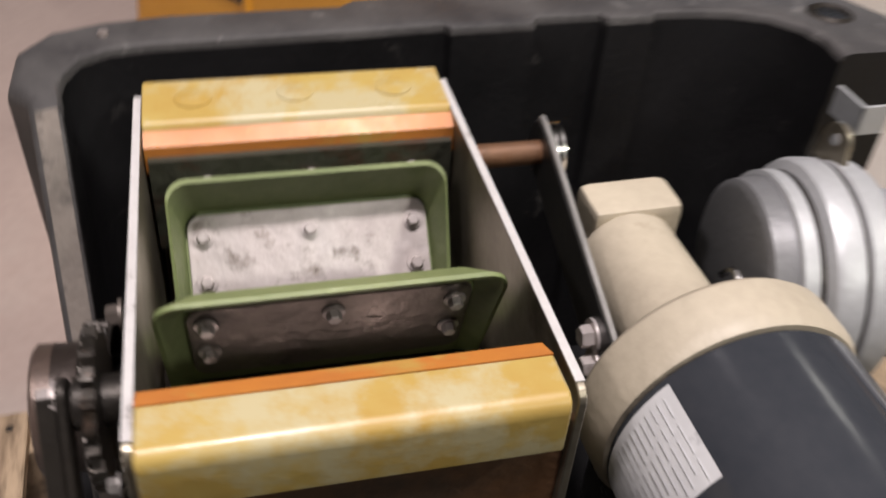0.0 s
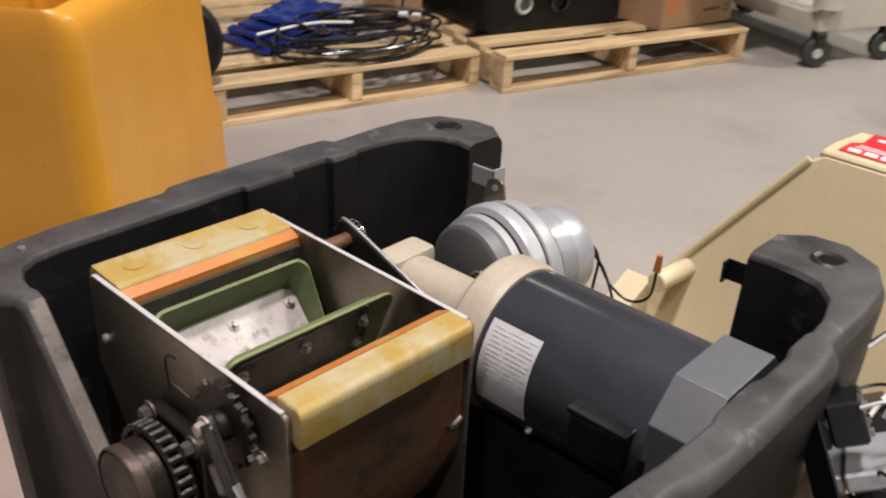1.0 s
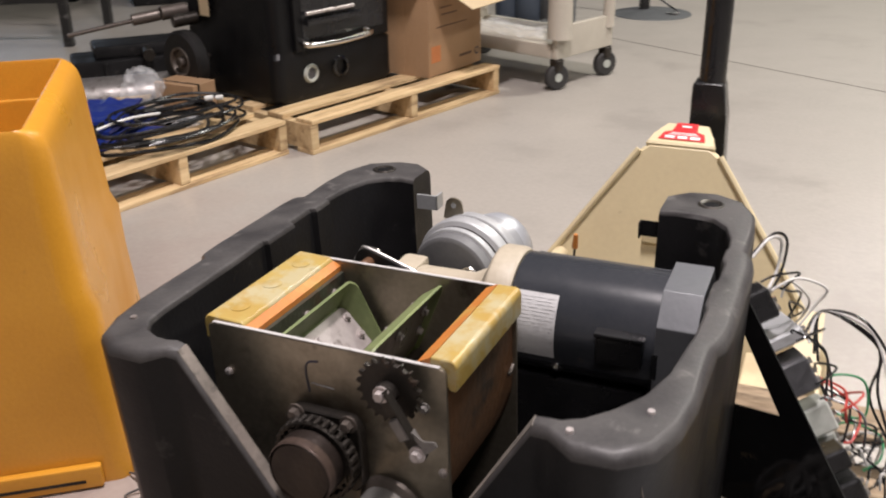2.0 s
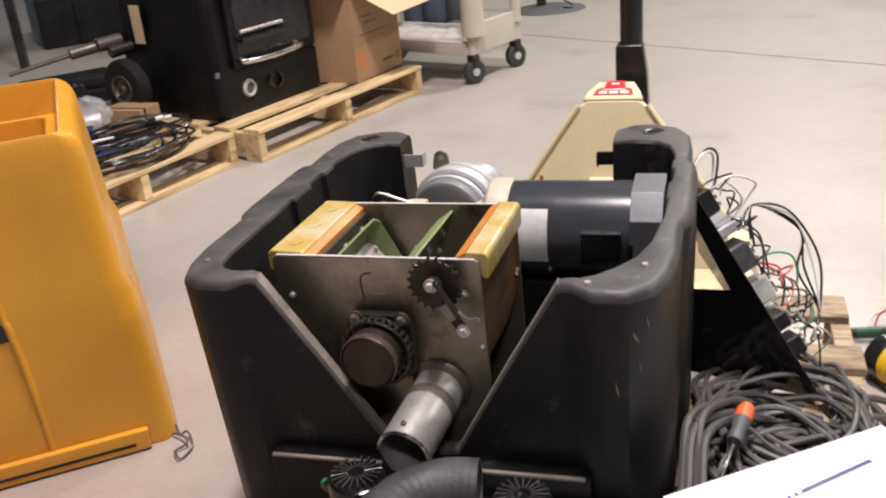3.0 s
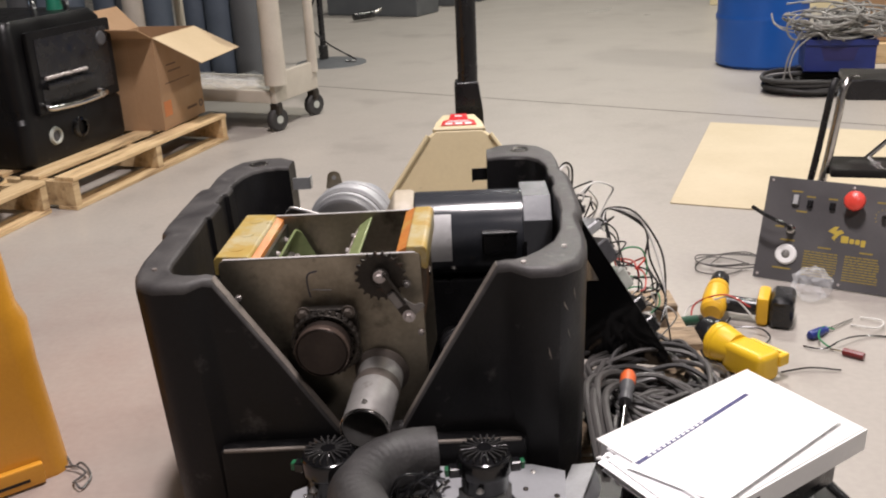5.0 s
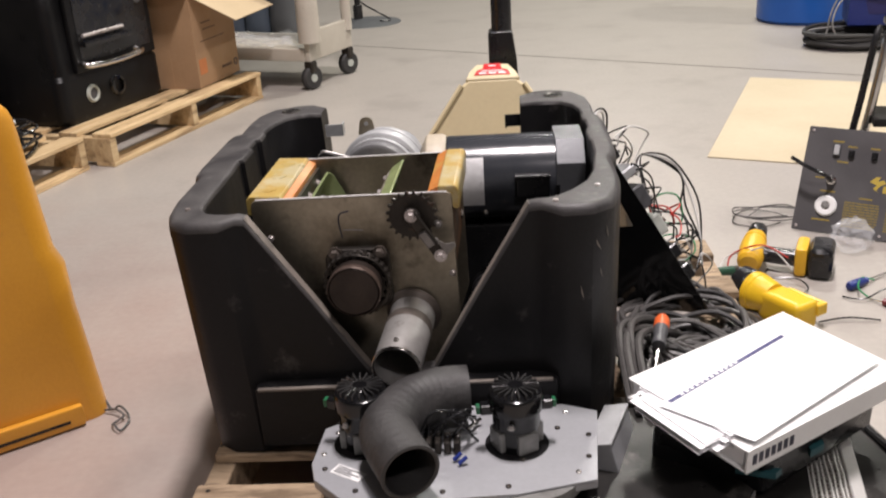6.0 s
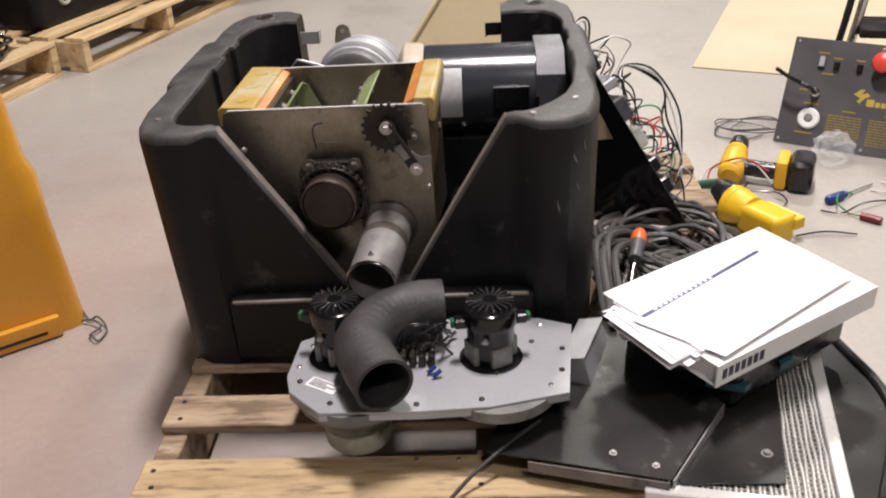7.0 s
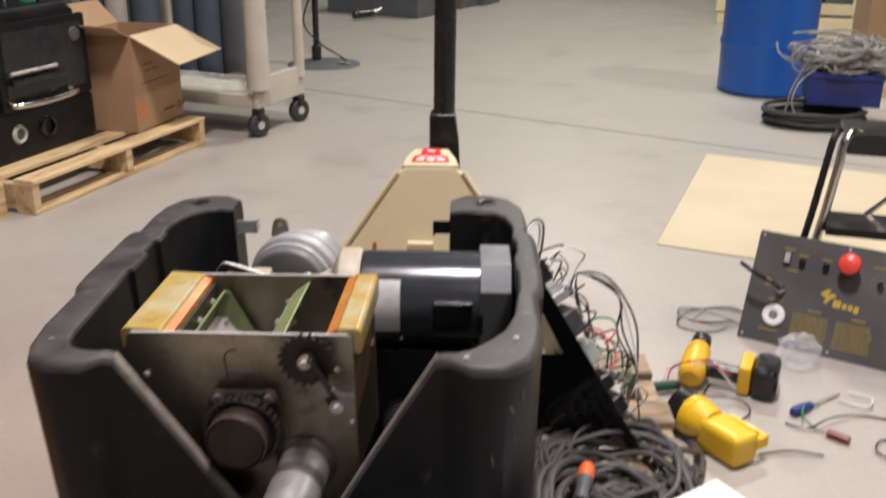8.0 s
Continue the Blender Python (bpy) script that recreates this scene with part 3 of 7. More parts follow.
for k in (0, -1):
    bm.faces.new([r[k] for r in rings])
part("housing", bm, M_RUST, airlock, "brown rusty curved housing")
part("weld_bead", tube([(0.156, 0.192, 0.4415), (0.1565, 0.200, 0.443), (0.156, 0.209, 0.447)], 0.0035, 8), M_DULL, airlock)
for y in (0.040, 0.110, 0.180):
    part("lip_bolt", hexbolt((-0.0948, y, 0.522), (1, 0, 0), 0.0045, 0.005), M_BARESTEEL, airlock)


def amber_bar(s):
    """One top bar. s is -1 for the bar whose orange edge faces the longer slope."""
    if s < 0:
        prof = [(-0.172, 0.530), (-0.172, 0.556), (-0.166, 0.563), (-0.116, 0.561), (-0.112, 0.556), (-0.112, 0.530)]
        edge = [(-0.1118, 0.530), (-0.1118, 0.556), (-0.101, 0.550), (-0.101, 0.530)]
    else:
        prof = [(0.1382, 0.534), (0.1382, 0.5655), (0.164, 0.566), (0.1695, 0.563), (0.171, 0.557), (0.1705, 0.528), (0.166, 0.526), (0.1605, 0.528), (0.1605, 0.534)]
        edge = [(0.122, 0.534), (0.122, 0.557), (0.138, 0.565), (0.138, 0.534)]
    far = 0.2115 if s < 0 else 0.204
    bar = part("top_bar", prism(prof, far - 0.001, Matrix.Translation((0, far, 0)) @ Y_OUT, 0.0015), M_AMBER, airlock, "cloudy amber plastic top bar")
    part("bar_edge", prism(edge, far - 0.001, Matrix.Translation((0, far, 0)) @ Y_OUT), M_ORANGE, bar, "orange cut edge")
    return bar


for s in (-1, 1):
    bar = amber_bar(s)
    if s < 0:
        for y in (0.035, 0.105, 0.175):
            part("rivet", lathe([(0, 0.0015), (0.006, 0.0012), (0.013, 0.0002), (0.013, -0.002)], pose(-0.142, y, 0.5625), 18), M_AMBER, bar, "countersunk plug")
        part("edge_lip", box(-0.1008, -0.095, 0.003, 0.209, 0.47, 0.5425), M_GRIME, bar, "dirty steel lip")

# rotor: flaps of green rubber, each a flared tray round a bolted steel clamp plate
rotor = part("rotor_shaft", rod((AX, 0.002, AZ), (AX, 0.21, AZ), 0.03, 20), M_DKSTEEL, airlock, "oily steel rotor core")


def vane(turn, floor_at, deep, wide=0.006):
    """A flap at that angle. floor_at: how far its tray's floor lies off the shaft's axis, deep: the height of its flared rim, wide: how far that stays off the plates."""
    m = Matrix.Translation((AX, 0, AZ)) @ Matrix.Rotation(-radians(turn), 4, "Y") @ Matrix.Rotation(radians(180), 4, "X") @ Matrix.Translation((0, -0.212, floor_at))
    bm = prism([(0.030, 0.020), (0.112, 0.020), (0.124, 0.032), (0.124, 0.180), (0.112, 0.192), (0.030, 0.192)], 0.005, m @ Matrix.Translation((0, 0, -0.005)))
    inner = [(0.030, 0.021)] + [(0.111 + 0.012 * math.sin(radians(a)), 0.033 - 0.012 * math.cos(radians(a))) for a in range(0, 91, 18)]
    outer = [(0.030, wide)] + [(0.128 + 0.014 * math.sin(radians(a)), wide + 0.014 - 0.014 * math.cos(radians(a))) for a in range(0, 91, 18)]
    inner[1:1] = [(0.057, 0.021), (0.084, 0.021)]
    outer[1:1] = [(0.062, wide), (0.095, wide)]
    inner += [(r, 0.212 - y) for r, y in inner[::-1]]
    outer += [(r, 0.212 - y) for r, y in outer[::-1]]
    rings = []
    for (ri, yi), (ro, yo) in zip(inner, outer):
        d = Vector((ro - ri, yo - yi)).normalized() * 0.0035
        high = deep * min(1.0, 0.25 + 0.75 * (ro - 0.030) / 0.098)
        rings.append([bm.verts.new(m @ Vector(c)) for c in ((ri, yi, 0), (ro - d.x, yo - d.y, high), (ro, yo, high), (ro, yo, high - 0.003), (ri + d.x, yi + d.y, -0.005))])
    for a, b in zip(rings, rings[1:]):
        for k in range(5):
            bm.faces.new((a[k], a[(k + 1) % 5], b[(k + 1) % 5], b[k]))
    part("vane", bm, M_GREEN, rotor, "green rubber vane")
    # one steel throughout: the darker plates carry a painted-in dark reflection
    part("clamp_plate", prism(rounded(0.044, 0.1205, 0.0225, 0.1895, 0.010), 0.003, m @ Matrix.Translation((0, 0, 0.0004)), 0.0005), M_BARESTEEL if turn > 100 else M_CLAMPDARK, rotor, "scratched steel clamp plate")
    part("clamp_plate", prism(rounded(0.044, 0.1205, 0.0225, 0.1895, 0.010), 0.003, m @ Matrix.Translation((0, 0, -0.0085)), 0.0005), M_CLAMPDARK, rotor, "scratched steel clamp plate")
    for x, y in ((0.105, 0.033), (0.105, 0.106), (0.105, 0.179), (0.074, 0.033), (0.074, 0.179)):
        for z, out in ((0.0036, 1), (-0.0087, -1)):
            part("clamp_bolt", hexbolt(m @ Vector((x, y, z)), m.to_3x3() @ Vector((0, 0, out)), 0.0046, 0.006), M_BARESTEEL, rotor)


vane(132, -0.020, 0.038, 0.012)
vane(73, 0.004, 0.013)
for turn in (8, 190, 250, 310):
    vane(turn, -0.004, 0.018)

# drive on the front plate: bearing flange, sprocket with chain, round cap
bm = prism(rounded(-0.052, 0.052, -0.052, 0.052, 0.02), 0.016, Matrix.Translation((AX - 0.002, -0.0052, AZ)) @ Y_OUT, 0.002)
part("bearing_flange", bm, M_DKSTEEL, airlock)
for x, z in ((-0.032, 0.468), (0.040, 0.468)):
    part("flange_bolt", hexbolt((x, -0.0212, z), (0, -1, 0), 0.0075, 0.010), M_DULL, airlock)
part("drive_sprocket", sprocket(20, 0.044, 0.007, 0.006, Matrix.Translation((AX - 0.002, -0.036, AZ)) @ Y_OUT), M_DKSTEEL, airlock, "oily black toothed sprocket")
bm = bmesh.new()
for k in range(30):
    a = 2 * math.pi * k / 30
    p = (AX - 0.002 + 0.051 * math.cos(a), -0.030, AZ + 0.051 * math.sin(a))
    rod(p, (p[0], -0.046, p[2]), 0.0043, 8, bm)
for y in (-0.0300, -0.0445):
    tube([(AX - 0.002 + 0.051 * math.cos(2 * math.pi * k / 12), y, AZ + 0.051 * math.sin(2 * math.pi * k / 12)) for k in range(12)], 0.0026, 6, bm, 4, True)
part("roller_chain", bm, M_DKSTEEL, airlock, "greasy roller chain")
part("end_cap", lathe([(0, 0.030), (0.038, 0.030), (0.042, 0.026), (0.042, 0)], Matrix.Translation((AX - 0.002, -0.046, AZ + 0.002)) @ Y_OUT, 36), M_CAP, airlock, "round brownish steel end cap")
part("cap_rim", lathe([(0.0425, 0.018), (0.0428, 0.0285), (0.041, 0.0305)], Matrix.Translation((AX - 0.002, -0.046, AZ + 0.002)) @ Y_OUT, 36), M_CAPRIM, airlock)
# tensioner
SX, SZ = 0.097, 0.527
part("idler_sprocket", sprocket(20, 0.0355, 0.0055, 0.006, Matrix.Translation((SX, -0.018, SZ)) @ Y_OUT), M_DKSTEEL, airlock, "black toothed idler sprocket")
part("idler_hub", rod((SX, -0.005, SZ), (SX, -0.034, SZ), 0.014, 18), M_DKSTEEL, airlock)
arm_m = Matrix.Translation((0.098, -0.035, 0.533)) @ Y_OUT @ Matrix.Rotation(math.atan2(-0.068, 0.041), 4, "Z")
arm = part("tension_arm", prism(rounded(-0.011, 0.090, -0.0095, 0.0095, 0.009), 0.005, arm_m, 0.0008), M_DKSTEEL, airlock, "dark steel tension arm")
part("arm_flange", box(-0.004, 0.060, 0.0080, 0.0100, 0.005, 0.014, 0.0005, 1, arm_m), M_DKSTEEL, arm)
part("arm_block", box(0.030, 0.058, -0.0075, 0.0065, 0.005, 0.013, 0.0015, 1, arm_m), M_GREYSTEEL, arm, "grey steel slider block")
part("arm_clip", prism([(0.052, 0.011), (0.083, 0.010), (0.078, 0.031), (0.072, 0.031), (0.067, 0.018)], 0.002, arm_m @ Matrix.Translation((0, 0, 0.006))), M_GREYSTEEL, arm, "bent grey spring clip")
part("clip_fold", box(0.052, 0.083, 0.0095, 0.0112, 0.0, 0.008, 0.0004, 1, arm_m), M_GREYSTEEL, arm)
part("clip_screw", hexbolt((0.136, -0.012, 0.5075), (0, -1, 0), 0.0045, 0.006), M_GREYSTEEL, arm)
for x, z in ((0.098, 0.533), (0.139, 0.465)):
    part("arm_bolt", hexbolt((x, -0.040, z), (0, -1, 0), 0.0068, 0.009), M_BARESTEEL, arm)
for x, z in ((-0.138, 0.492), (0.157 - 0.004, 0.42), (-0.12, 0.30)):
    part("plate_screw", lathe([(0.0055, 0), (0.0055, 0.003), (0.003, 0.005), (0, 0.005)], Matrix.Translation((x, -0.005, z)) @ Y_OUT, 12), M_BARESTEEL, airlock)
bm = tube([(-0.021, -0.0056, 0.489), (-0.024, -0.0056, 0.516), (-0.020, -0.0056, 0.529), (-0.006, -0.0056, 0.533)], 0.0012, 6)
part("marker_stroke", bm, M_INK, airlock)
part("marker_stroke", tube([(-0.018, -0.0054, 0.502), (0.014, -0.0054, 0.500)], 0.0006, 5), M_GREYINK, airlock)
# outlet pipe
pa, pb = Vector((0.083, 0.0, 0.351)), Vector((0.070, -0.152, 0.330))
outlet = part("outlet_pipe", pipe(pa, pb, 0.0375, 0.003, 36), M_GALV, airlock, "scuffed steel outlet pipe")
m, n = frame_to(pa, pb)
part("weld_bead", lathe([(0.0376, 0.001), (0.046, 0.003), (0.045, 0.008), (0.0376, 0.014)], m, 36), M_DULL, outlet, "dark weld bead")
part("pipe_band", lathe([(0.0377, 0.045), (0.0383, 0.047), (0.0383, 0.062), (0.0377, 0.064)], m, 36), M_DULL, outlet, "heat-darkened band")
part("pipe_lip", lathe([(0.0372, n - 0.001), (0.0384, n - 0.003), (0.0386, n), (0.0372, n + 0.0016), (0.0345, n + 0.001)], m, 36), M_CHROME, outlet, "bright cut pipe mouth")
part("pipe_screw", hexbolt(m @ Vector((0, 0, n - 0.02)) + Vector((0, -0.006, 0.0370)), (0, 0, 1), 0.003, 0.004), M_CHROME, outlet)

# ---- linkage behind the airlock ----
lever = thing("agitator_lever", "black flat steel lever on a rusty shaft beside the airlock", "lever", pose(0.0, 0.27, 0.45), world=True, lean=TURN)
part("shaft", rod((-0.091, 0.2175, 0.530), (-0.091, 0.275, 0.530), 0.009, 16), M_RUST, lever, "rusty brown shaft")
lm = Matrix.Translation((-0.094, 0.274, 0.528)) @ Y_OUT.inverted() @ Matrix.Rotation(radians(19), 4, "Z")
part("arm", prism(rounded(-0.022, 0.20, -0.022, 0.020, 0.018), 0.006, lm, 0.001), M_BLACKSHEET, lever)
part("arm_edge", tube([lm @ Vector((-0.022, 0.004, 0.003)), lm @ Vector((-0.017, -0.014, 0.003)), lm @ Vector((-0.004, -0.0225, 0.003)), lm @ Vector((0.09, -0.0228, 0.003)), lm @ Vector((0.186, -0.0225, 0.003))], 0.0022, 8), M_GALV, lever, "bright worn edge")
for w in (0.0065, 0.0115):
    part("washer", lathe([(0.009, 0), (0.022, 0), (0.022, 0.003), (0.009, 0.003)], lm @ Matrix.Translation((0, 0, w)), 22), M_CHROME, lever)
for x, y in ((0.15, 0.0), (0.185, -0.008), (0.165, 0.014)):
    at = lm @ Vector((x, y, -0.0002))
    part("pin", hexbolt(at, (0, -1, 0), 0.008, 0.009), M_BARESTEEL, lever)

# ---- gear motor ----
gm = thing("gear_motor", "black electric motor with beige gear head lying inside the base", "motor", pose(0.2, 0.365, 0.167), world=True, lean=Matrix.Translation((0.005, -0.023, 0.010)))
XAX = Matrix.Translation((0, 0.355, 0.463)) @ Matrix.Rotation(radians(90), 4, "Y")  # local z to world x
R = 0.082
body = part("motor_body", lathe([(0, 0.130), (R - 0.002, 0.130), (R, 0.133), (R, 0.355), (0, 0.355)], XAX, 56), M_MOTOR, gm, "black painted motor can")
part("seam", box(0.14, 0.335, -0.0015, 0.0015, R - 0.001, R + 0.0012, m=Matrix.Translation((0, 0.355, 0.463)) @ Matrix.Rotation(radians(-28), 4, "X")), M_GREYCAP, body)
part("flange", lathe([(0.03, 0.078), (0.062, 0.080), (0.084, 0.090), (0.087, 0.095), (0.087, 0.121), (0.083, 0.129), (0, 0.1295)], XAX, 56), M_BEIGE, gm, "beige cast gear flange")
part("gear_neck", lathe([(0, -0.037), (0.034, -0.037), (0.037, -0.032), (0.038, 0.05), (0.050, 0.074), (0.060, 0.079), (0, 0.0795)], XAX, 40), M_BEIGE, gm, "beige cast gear housing")
part("gear_block", box(-0.076, -0.036, 0.328, 0.398, 0.430, 0.500, 0.008), M_BEIGE, gm, "beige cast output block")
part("flange_ear", box(0.060, 0.0945, 0.302, 0.337, 0.392, 0.427, 0.006), M_BEIGE, gm)
part("foot", box(0.06, 0.32, 0.307, 0.427, 0.167, 0.383, 0.006), M_BLACK, gm, "black mounting foot")
# square-shouldered fan cover
H1, H2 = 0.084, 0.047
cover = part("fan_cover", prism([(H1, H2), (H2, H1), (-H2, H1), (-H1, H2), (-H1, -H2), (-H2, -H1), (H2, -H1), (H1, -H2)], 0.052, XAX @ Matrix.Translation((0, 0, 0.3325)), 0.0012), M_GREYCAP, gm, "grey eight-sided fan cover")
part("cover_slot", box(0.3305, 0.338, 0.2695, 0.279, 0.435, 0.470), M_BLACK, cover)
jbox = part("terminal_box", box(0.257, 0.3195, 0.262, 0.31, 0.448, 0.486, 0.006), M_BLACK, gm, "glossy black terminal box")
part("box_lid", box(0.255, 0.3205, 0.260, 0.29, 0.4862, 0.4925, 0.002), M_BLACK, jbox)
for x, z in ((0.20, 0.416), (0.345, 0.416)):
    part("body_screw", hexbolt((x, 0.355 - 0.0665, z), (0, -0.82, -0.57), 0.005, 0.005), M_CHROME, gm)
# rating plate wrapped on the can
bm = bmesh.new()


def wrap(bm, x0, x1, a0, a1, r, n=10):
    """A patch on the can between two angles (from straight up towards the front)."""
    rows = []
    for k in range(n + 1):
        a = radians(a0 + (a1 - a0) * k / n)
        rows.append([bm.verts.new((x, 0.355 - r * math.sin(a), 0.463 + r * math.cos(a))) for x in (x0, x1)])
    for p, q in zip(rows, rows[1:]):
        bm.faces.new((p[0], p[1], q[1], q[0]))
    return bm


plate = part("rating_plate", wrap(bm, 0.136, 0.1985, 46, 111, R + 0.0006), M_PLATE, gm, "scuffed white rating plate")
bm = bmesh.new()
rnd = random.Random(3)
for k in range(17):
    a = 50 + k * 3.4
    x = 0.142
    while x < 0.192:
        w = min(rnd.uniform(0.008, 0.03), 0.1955 - x)
        wrap(bm, x, x + w, a, a + 0.8, R + 0.0012, 2)
        x += w + 0.004
part("print_bar", bm, M_PALEINK, plate)

# ---- grey blower with a domed end ----
blower = thing("dome_blower", "ridged grey cast blower with a silver domed motor end", "blower", pose(-0.01, 0.5, 0.17), world=True, lean=Matrix.Translation((0.012, -0.012, 0.003)))
BM = Matrix.Translation((-0.026, 0.439, 0.446)) @ Matrix.Rotation(radians(-10), 4, "Z") @ Matrix.Rotation(radians(-90), 4, "X")  # local z to the rear, tipped a little
part("face", lathe([(0, -0.010), (0.066, -0.010), (0.073, -0.006), (0.076, 0.012), (0, 0.012)], BM, 56), M_BLOWFACE, blower, "dark grey cast face")
part("ridged_body", lathe([(0.076, 0.010), (0.080, 0.0115), (0.0805, 0.022), (0.0785, 0.024), (0.0785, 0.026), (0.081, 0.028), (0.087, 0.031), (0.0895, 0.036), (0.0895, 0.050), (0.0868, 0.052), (0.0868, 0.055), (0.0895, 0.057), (0.0895, 0.072), (0.086, 0.078), (0, 0.079)], BM, 64), M_ALU, blower, "pale grey ridged casting")
# dark rings put in for the shade inside the casting's grooves
for h, r in ((0.0235, 0.0797), (0.0262, 0.0803), (0.0535, 0.0880)):
    part("groove_shade", lathe([(r - 0.002, h - 0.0009), (r, h - 0.0009), (r, h + 0.0009), (r - 0.002, h + 0.0009)], BM, 64), M_DKSTEEL, blower)
part("dome", lathe([(0.064, 0.079), (0.065, 0.135), (0.060, 0.158), (0.045, 0.174), (0.02, 0.181), (0, 0.182)], BM, 48), M_DOME, blower, "shiny silver motor dome")
part("dome_label", lathe([(0.0655, 0.098), (0.0656, 0.125)], BM, 48), M_ALUPLATE, blower)
lug_m = Matrix.Translation((-0.050, 0.505, 0.523)) @ Y_OUT
bm = prism([(-0.018, 0), (0.018, 0)] + [(0.014 * math.cos(radians(a)), 0.024 + 0.012 * math.sin(radians(a))) for a in range(0, 181, 30)], 0.004, lug_m)
part("lug_hole", lathe([(0, 0.0048), (0.0045, 0.0048), (0.0045, 0.0041), (0, 0.0041)], lug_m @ Matrix.Translation((0, 0.023, 0)), 14), M_ALU, blower)
part("lug", bm, M_STEEL, blower, "dark lug with a hole")
part("lead_wire", tube([(-0.004, 0.612, 0.462), (0.006, 0.645, 0.445), (0.022, 0.66, 0.415), (0.019, 0.662, 0.353), (0.038, 0.664, 0.312), (0.064, 0.666, 0.302), (0.052, 0.664, 0.36), (0.026, 0.655, 0.415), (0.0, 0.62, 0.455)], 0.0022, 6), M_BLACK, blower, "black lead")
part("lead_wire", tube([(-0.004, 0.612, 0.458), (0.012, 0.65, 0.435), (0.045, 0.66, 0.385), (0.077, 0.665, 0.368), (0.106, 0.665, 0.387), (0.112, 0.663, 0.43)], 0.0022, 6), M_BLACK, blower)
part("wire_nut", rod((0.112, 0.663, 0.43), (0.113, 0.663, 0.456), 0.0055, 10, r2=0.004), M_ORANGE, blower, "orange wire nut")
part("bracket", box(-0.07, 0.05, 0.45, 0.52, 0.167, 0.39, 0.005), M_BLACK, blower)
part("hook_wire", tube([(-0.004, 0.405, 0.47), (0.012, 0.402, 0.488), (0.03, 0.40, 0.478), (0.034, 0.40, 0.455)], 0.003, 6), M_CHROME, blower)

# ---- corrugated hose inside the base ----
bm = tube([(0.19, 0.37, 0.23), (0.205, 0.27, 0.265), (0.217, 0.17, 0.275), (0.232, 0.10, 0.245), (0.24, 0.06, 0.185)], 0.036, 20, steps=16, ring=lambda k: 1.0 if (k // 2) % 2 else 0.80)
solo("corrugated_hose", bm, M_TUB, "black corrugated flexible hose inside the base", "hose")

# ---- pallets ----
def pallet(label, m, length, depth, boards, wood, fresh=None, bottom=True, group="wooden pallets", stringers=3, overhang=0.0):
    """Local x along the boards, local y across them. boards: list of (y0, y1)."""
    p = thing("wooden_pallet", label, "pallet", m, group=group)
    top = 0.132
    for k in range(stringers):
        x = 0.02 + (length - 0.04) * k / (stringers - 1)
        part("stringer", box(x - 0.019, x + 0.019, 0.004, depth - 0.004, 0.017, 0.115, 0.002, 1), wood, p)
    rnd = random.Random(len(label))
    for y0, y1 in boards:
        e = rnd.uniform(-0.006, 0.006)
        part("deck_board", box(e - overhang, length + rnd.uniform(-0.006, 0.006), y0, y1, 0.1152, top, 0.002, 1), fresh if fresh and y0 == boards[0][0] else wood, p)
    if bottom:
        for y0 in (0.0, depth / 2 - 0.05, depth - 0.1):
            part("bottom_board", box(0, length, y0, y0 + 0.09, 0, 0.0168, 0.002, 1), wood, p)
    return p


near = pallet("weathered pine pallet carrying the dismantled machine", pose(-0.272, -0.402, 0), 1.016, 1.21,
              [(0.0, 0.088), (0.165, 0.243), (0.325, 0.415), (0.5, 0.6), (0.7, 0.8), (0.9, 0.99), (1.11, 1.21)], M_WOODOLD, M_WOODWORN)
nail = None
rnd = random.Random(6)
for y0, y1 in ((0.0, 0.088), (0.165, 0.243), (0.325, 0.415)):
    for x in (0.02, 0.508, 0.996):
        for v in (0.25, 0.75):
            at = pose(x + rnd.uniform(-0.012, 0.012), y0 + (y1 - y0) * v + rnd.uniform(-0.008, 0.008), 0.1322)
            if nail is None:
                nail = part("nail", lathe([(0, 0.0008), (0.0035, 0.0006), (0.0042, 0)], None, 10), M_DKSTEEL, near, "dark nail head", m=at)
            else:
                part("nail", None, None, near, m=at, data=nail.data)
for x, y in ((0.131, -0.322), (0.192, -0.324), (0.228, -0.324)):
    part("screw", lathe([(0, 0.0022), (0.003, 0.0018), (0.0042, 0.0004), (0.0042, 0)], None, 10), M_CHROME, near, "bright screw head", m=pose(x + 0.272, y + 0.402, 0.1321))
PA = Matrix.Translation((-1.275, 2.11, 0)) @ Matrix.Rotation(math.atan2(1.11, 0.35), 4, "Z")
pallet("clean pine pallet under the black machine and the carton", PA, 1.165, 1.02,
       [(0.0, 0.09), (0.16, 0.25), (0.34, 0.43), (0.50, 0.59), (0.68, 0.77), (0.92, 1.01)], M_WOOD)
PB = Matrix.Translation((-1.62, 1.17, 0)) @ Matrix.Rotation(math.atan2(0.93, 0.25), 4, "Z")
pallet("clean pine pallet loaded with cables and small parts", PB, 0.96, 1.02,
       [(0.0, 0.09), (0.18, 0.27), (0.38, 0.47), (0.56, 0.65), (0.76, 0.85), (0.92, 1.01)], M_WOOD, overhang=0.16)

# ---- blower plate in front of the base ----
# dirt plus the shade under the plate, put into a darker aluminium
M_DISH = mat("dirty_shaded_aluminium", (0.26, 0.26, 0.25), (0.15, 0.148, 0.14), 0.5, 0.3, 14, 130, 0.15, (0.06, 0.055, 0.048), 0.56, 20)
tray = thing("blower_plate", "grey aluminium mounting plate with two black blower motors on a pallet", "blower plate", pose(0.15, -0.23, 0.133), world=True)
ZP = 0.236
outline = [(-0.052, -0.165), (-0.058, -0.258), (-0.048, -0.296), (0.002, -0.347), (0.142, -0.346), (0.235, -0.339), (0.352, -0.309), (0.370, -0.133), (0.320, -0.112), (0.165, -0.110), (0.02, -0.118)]
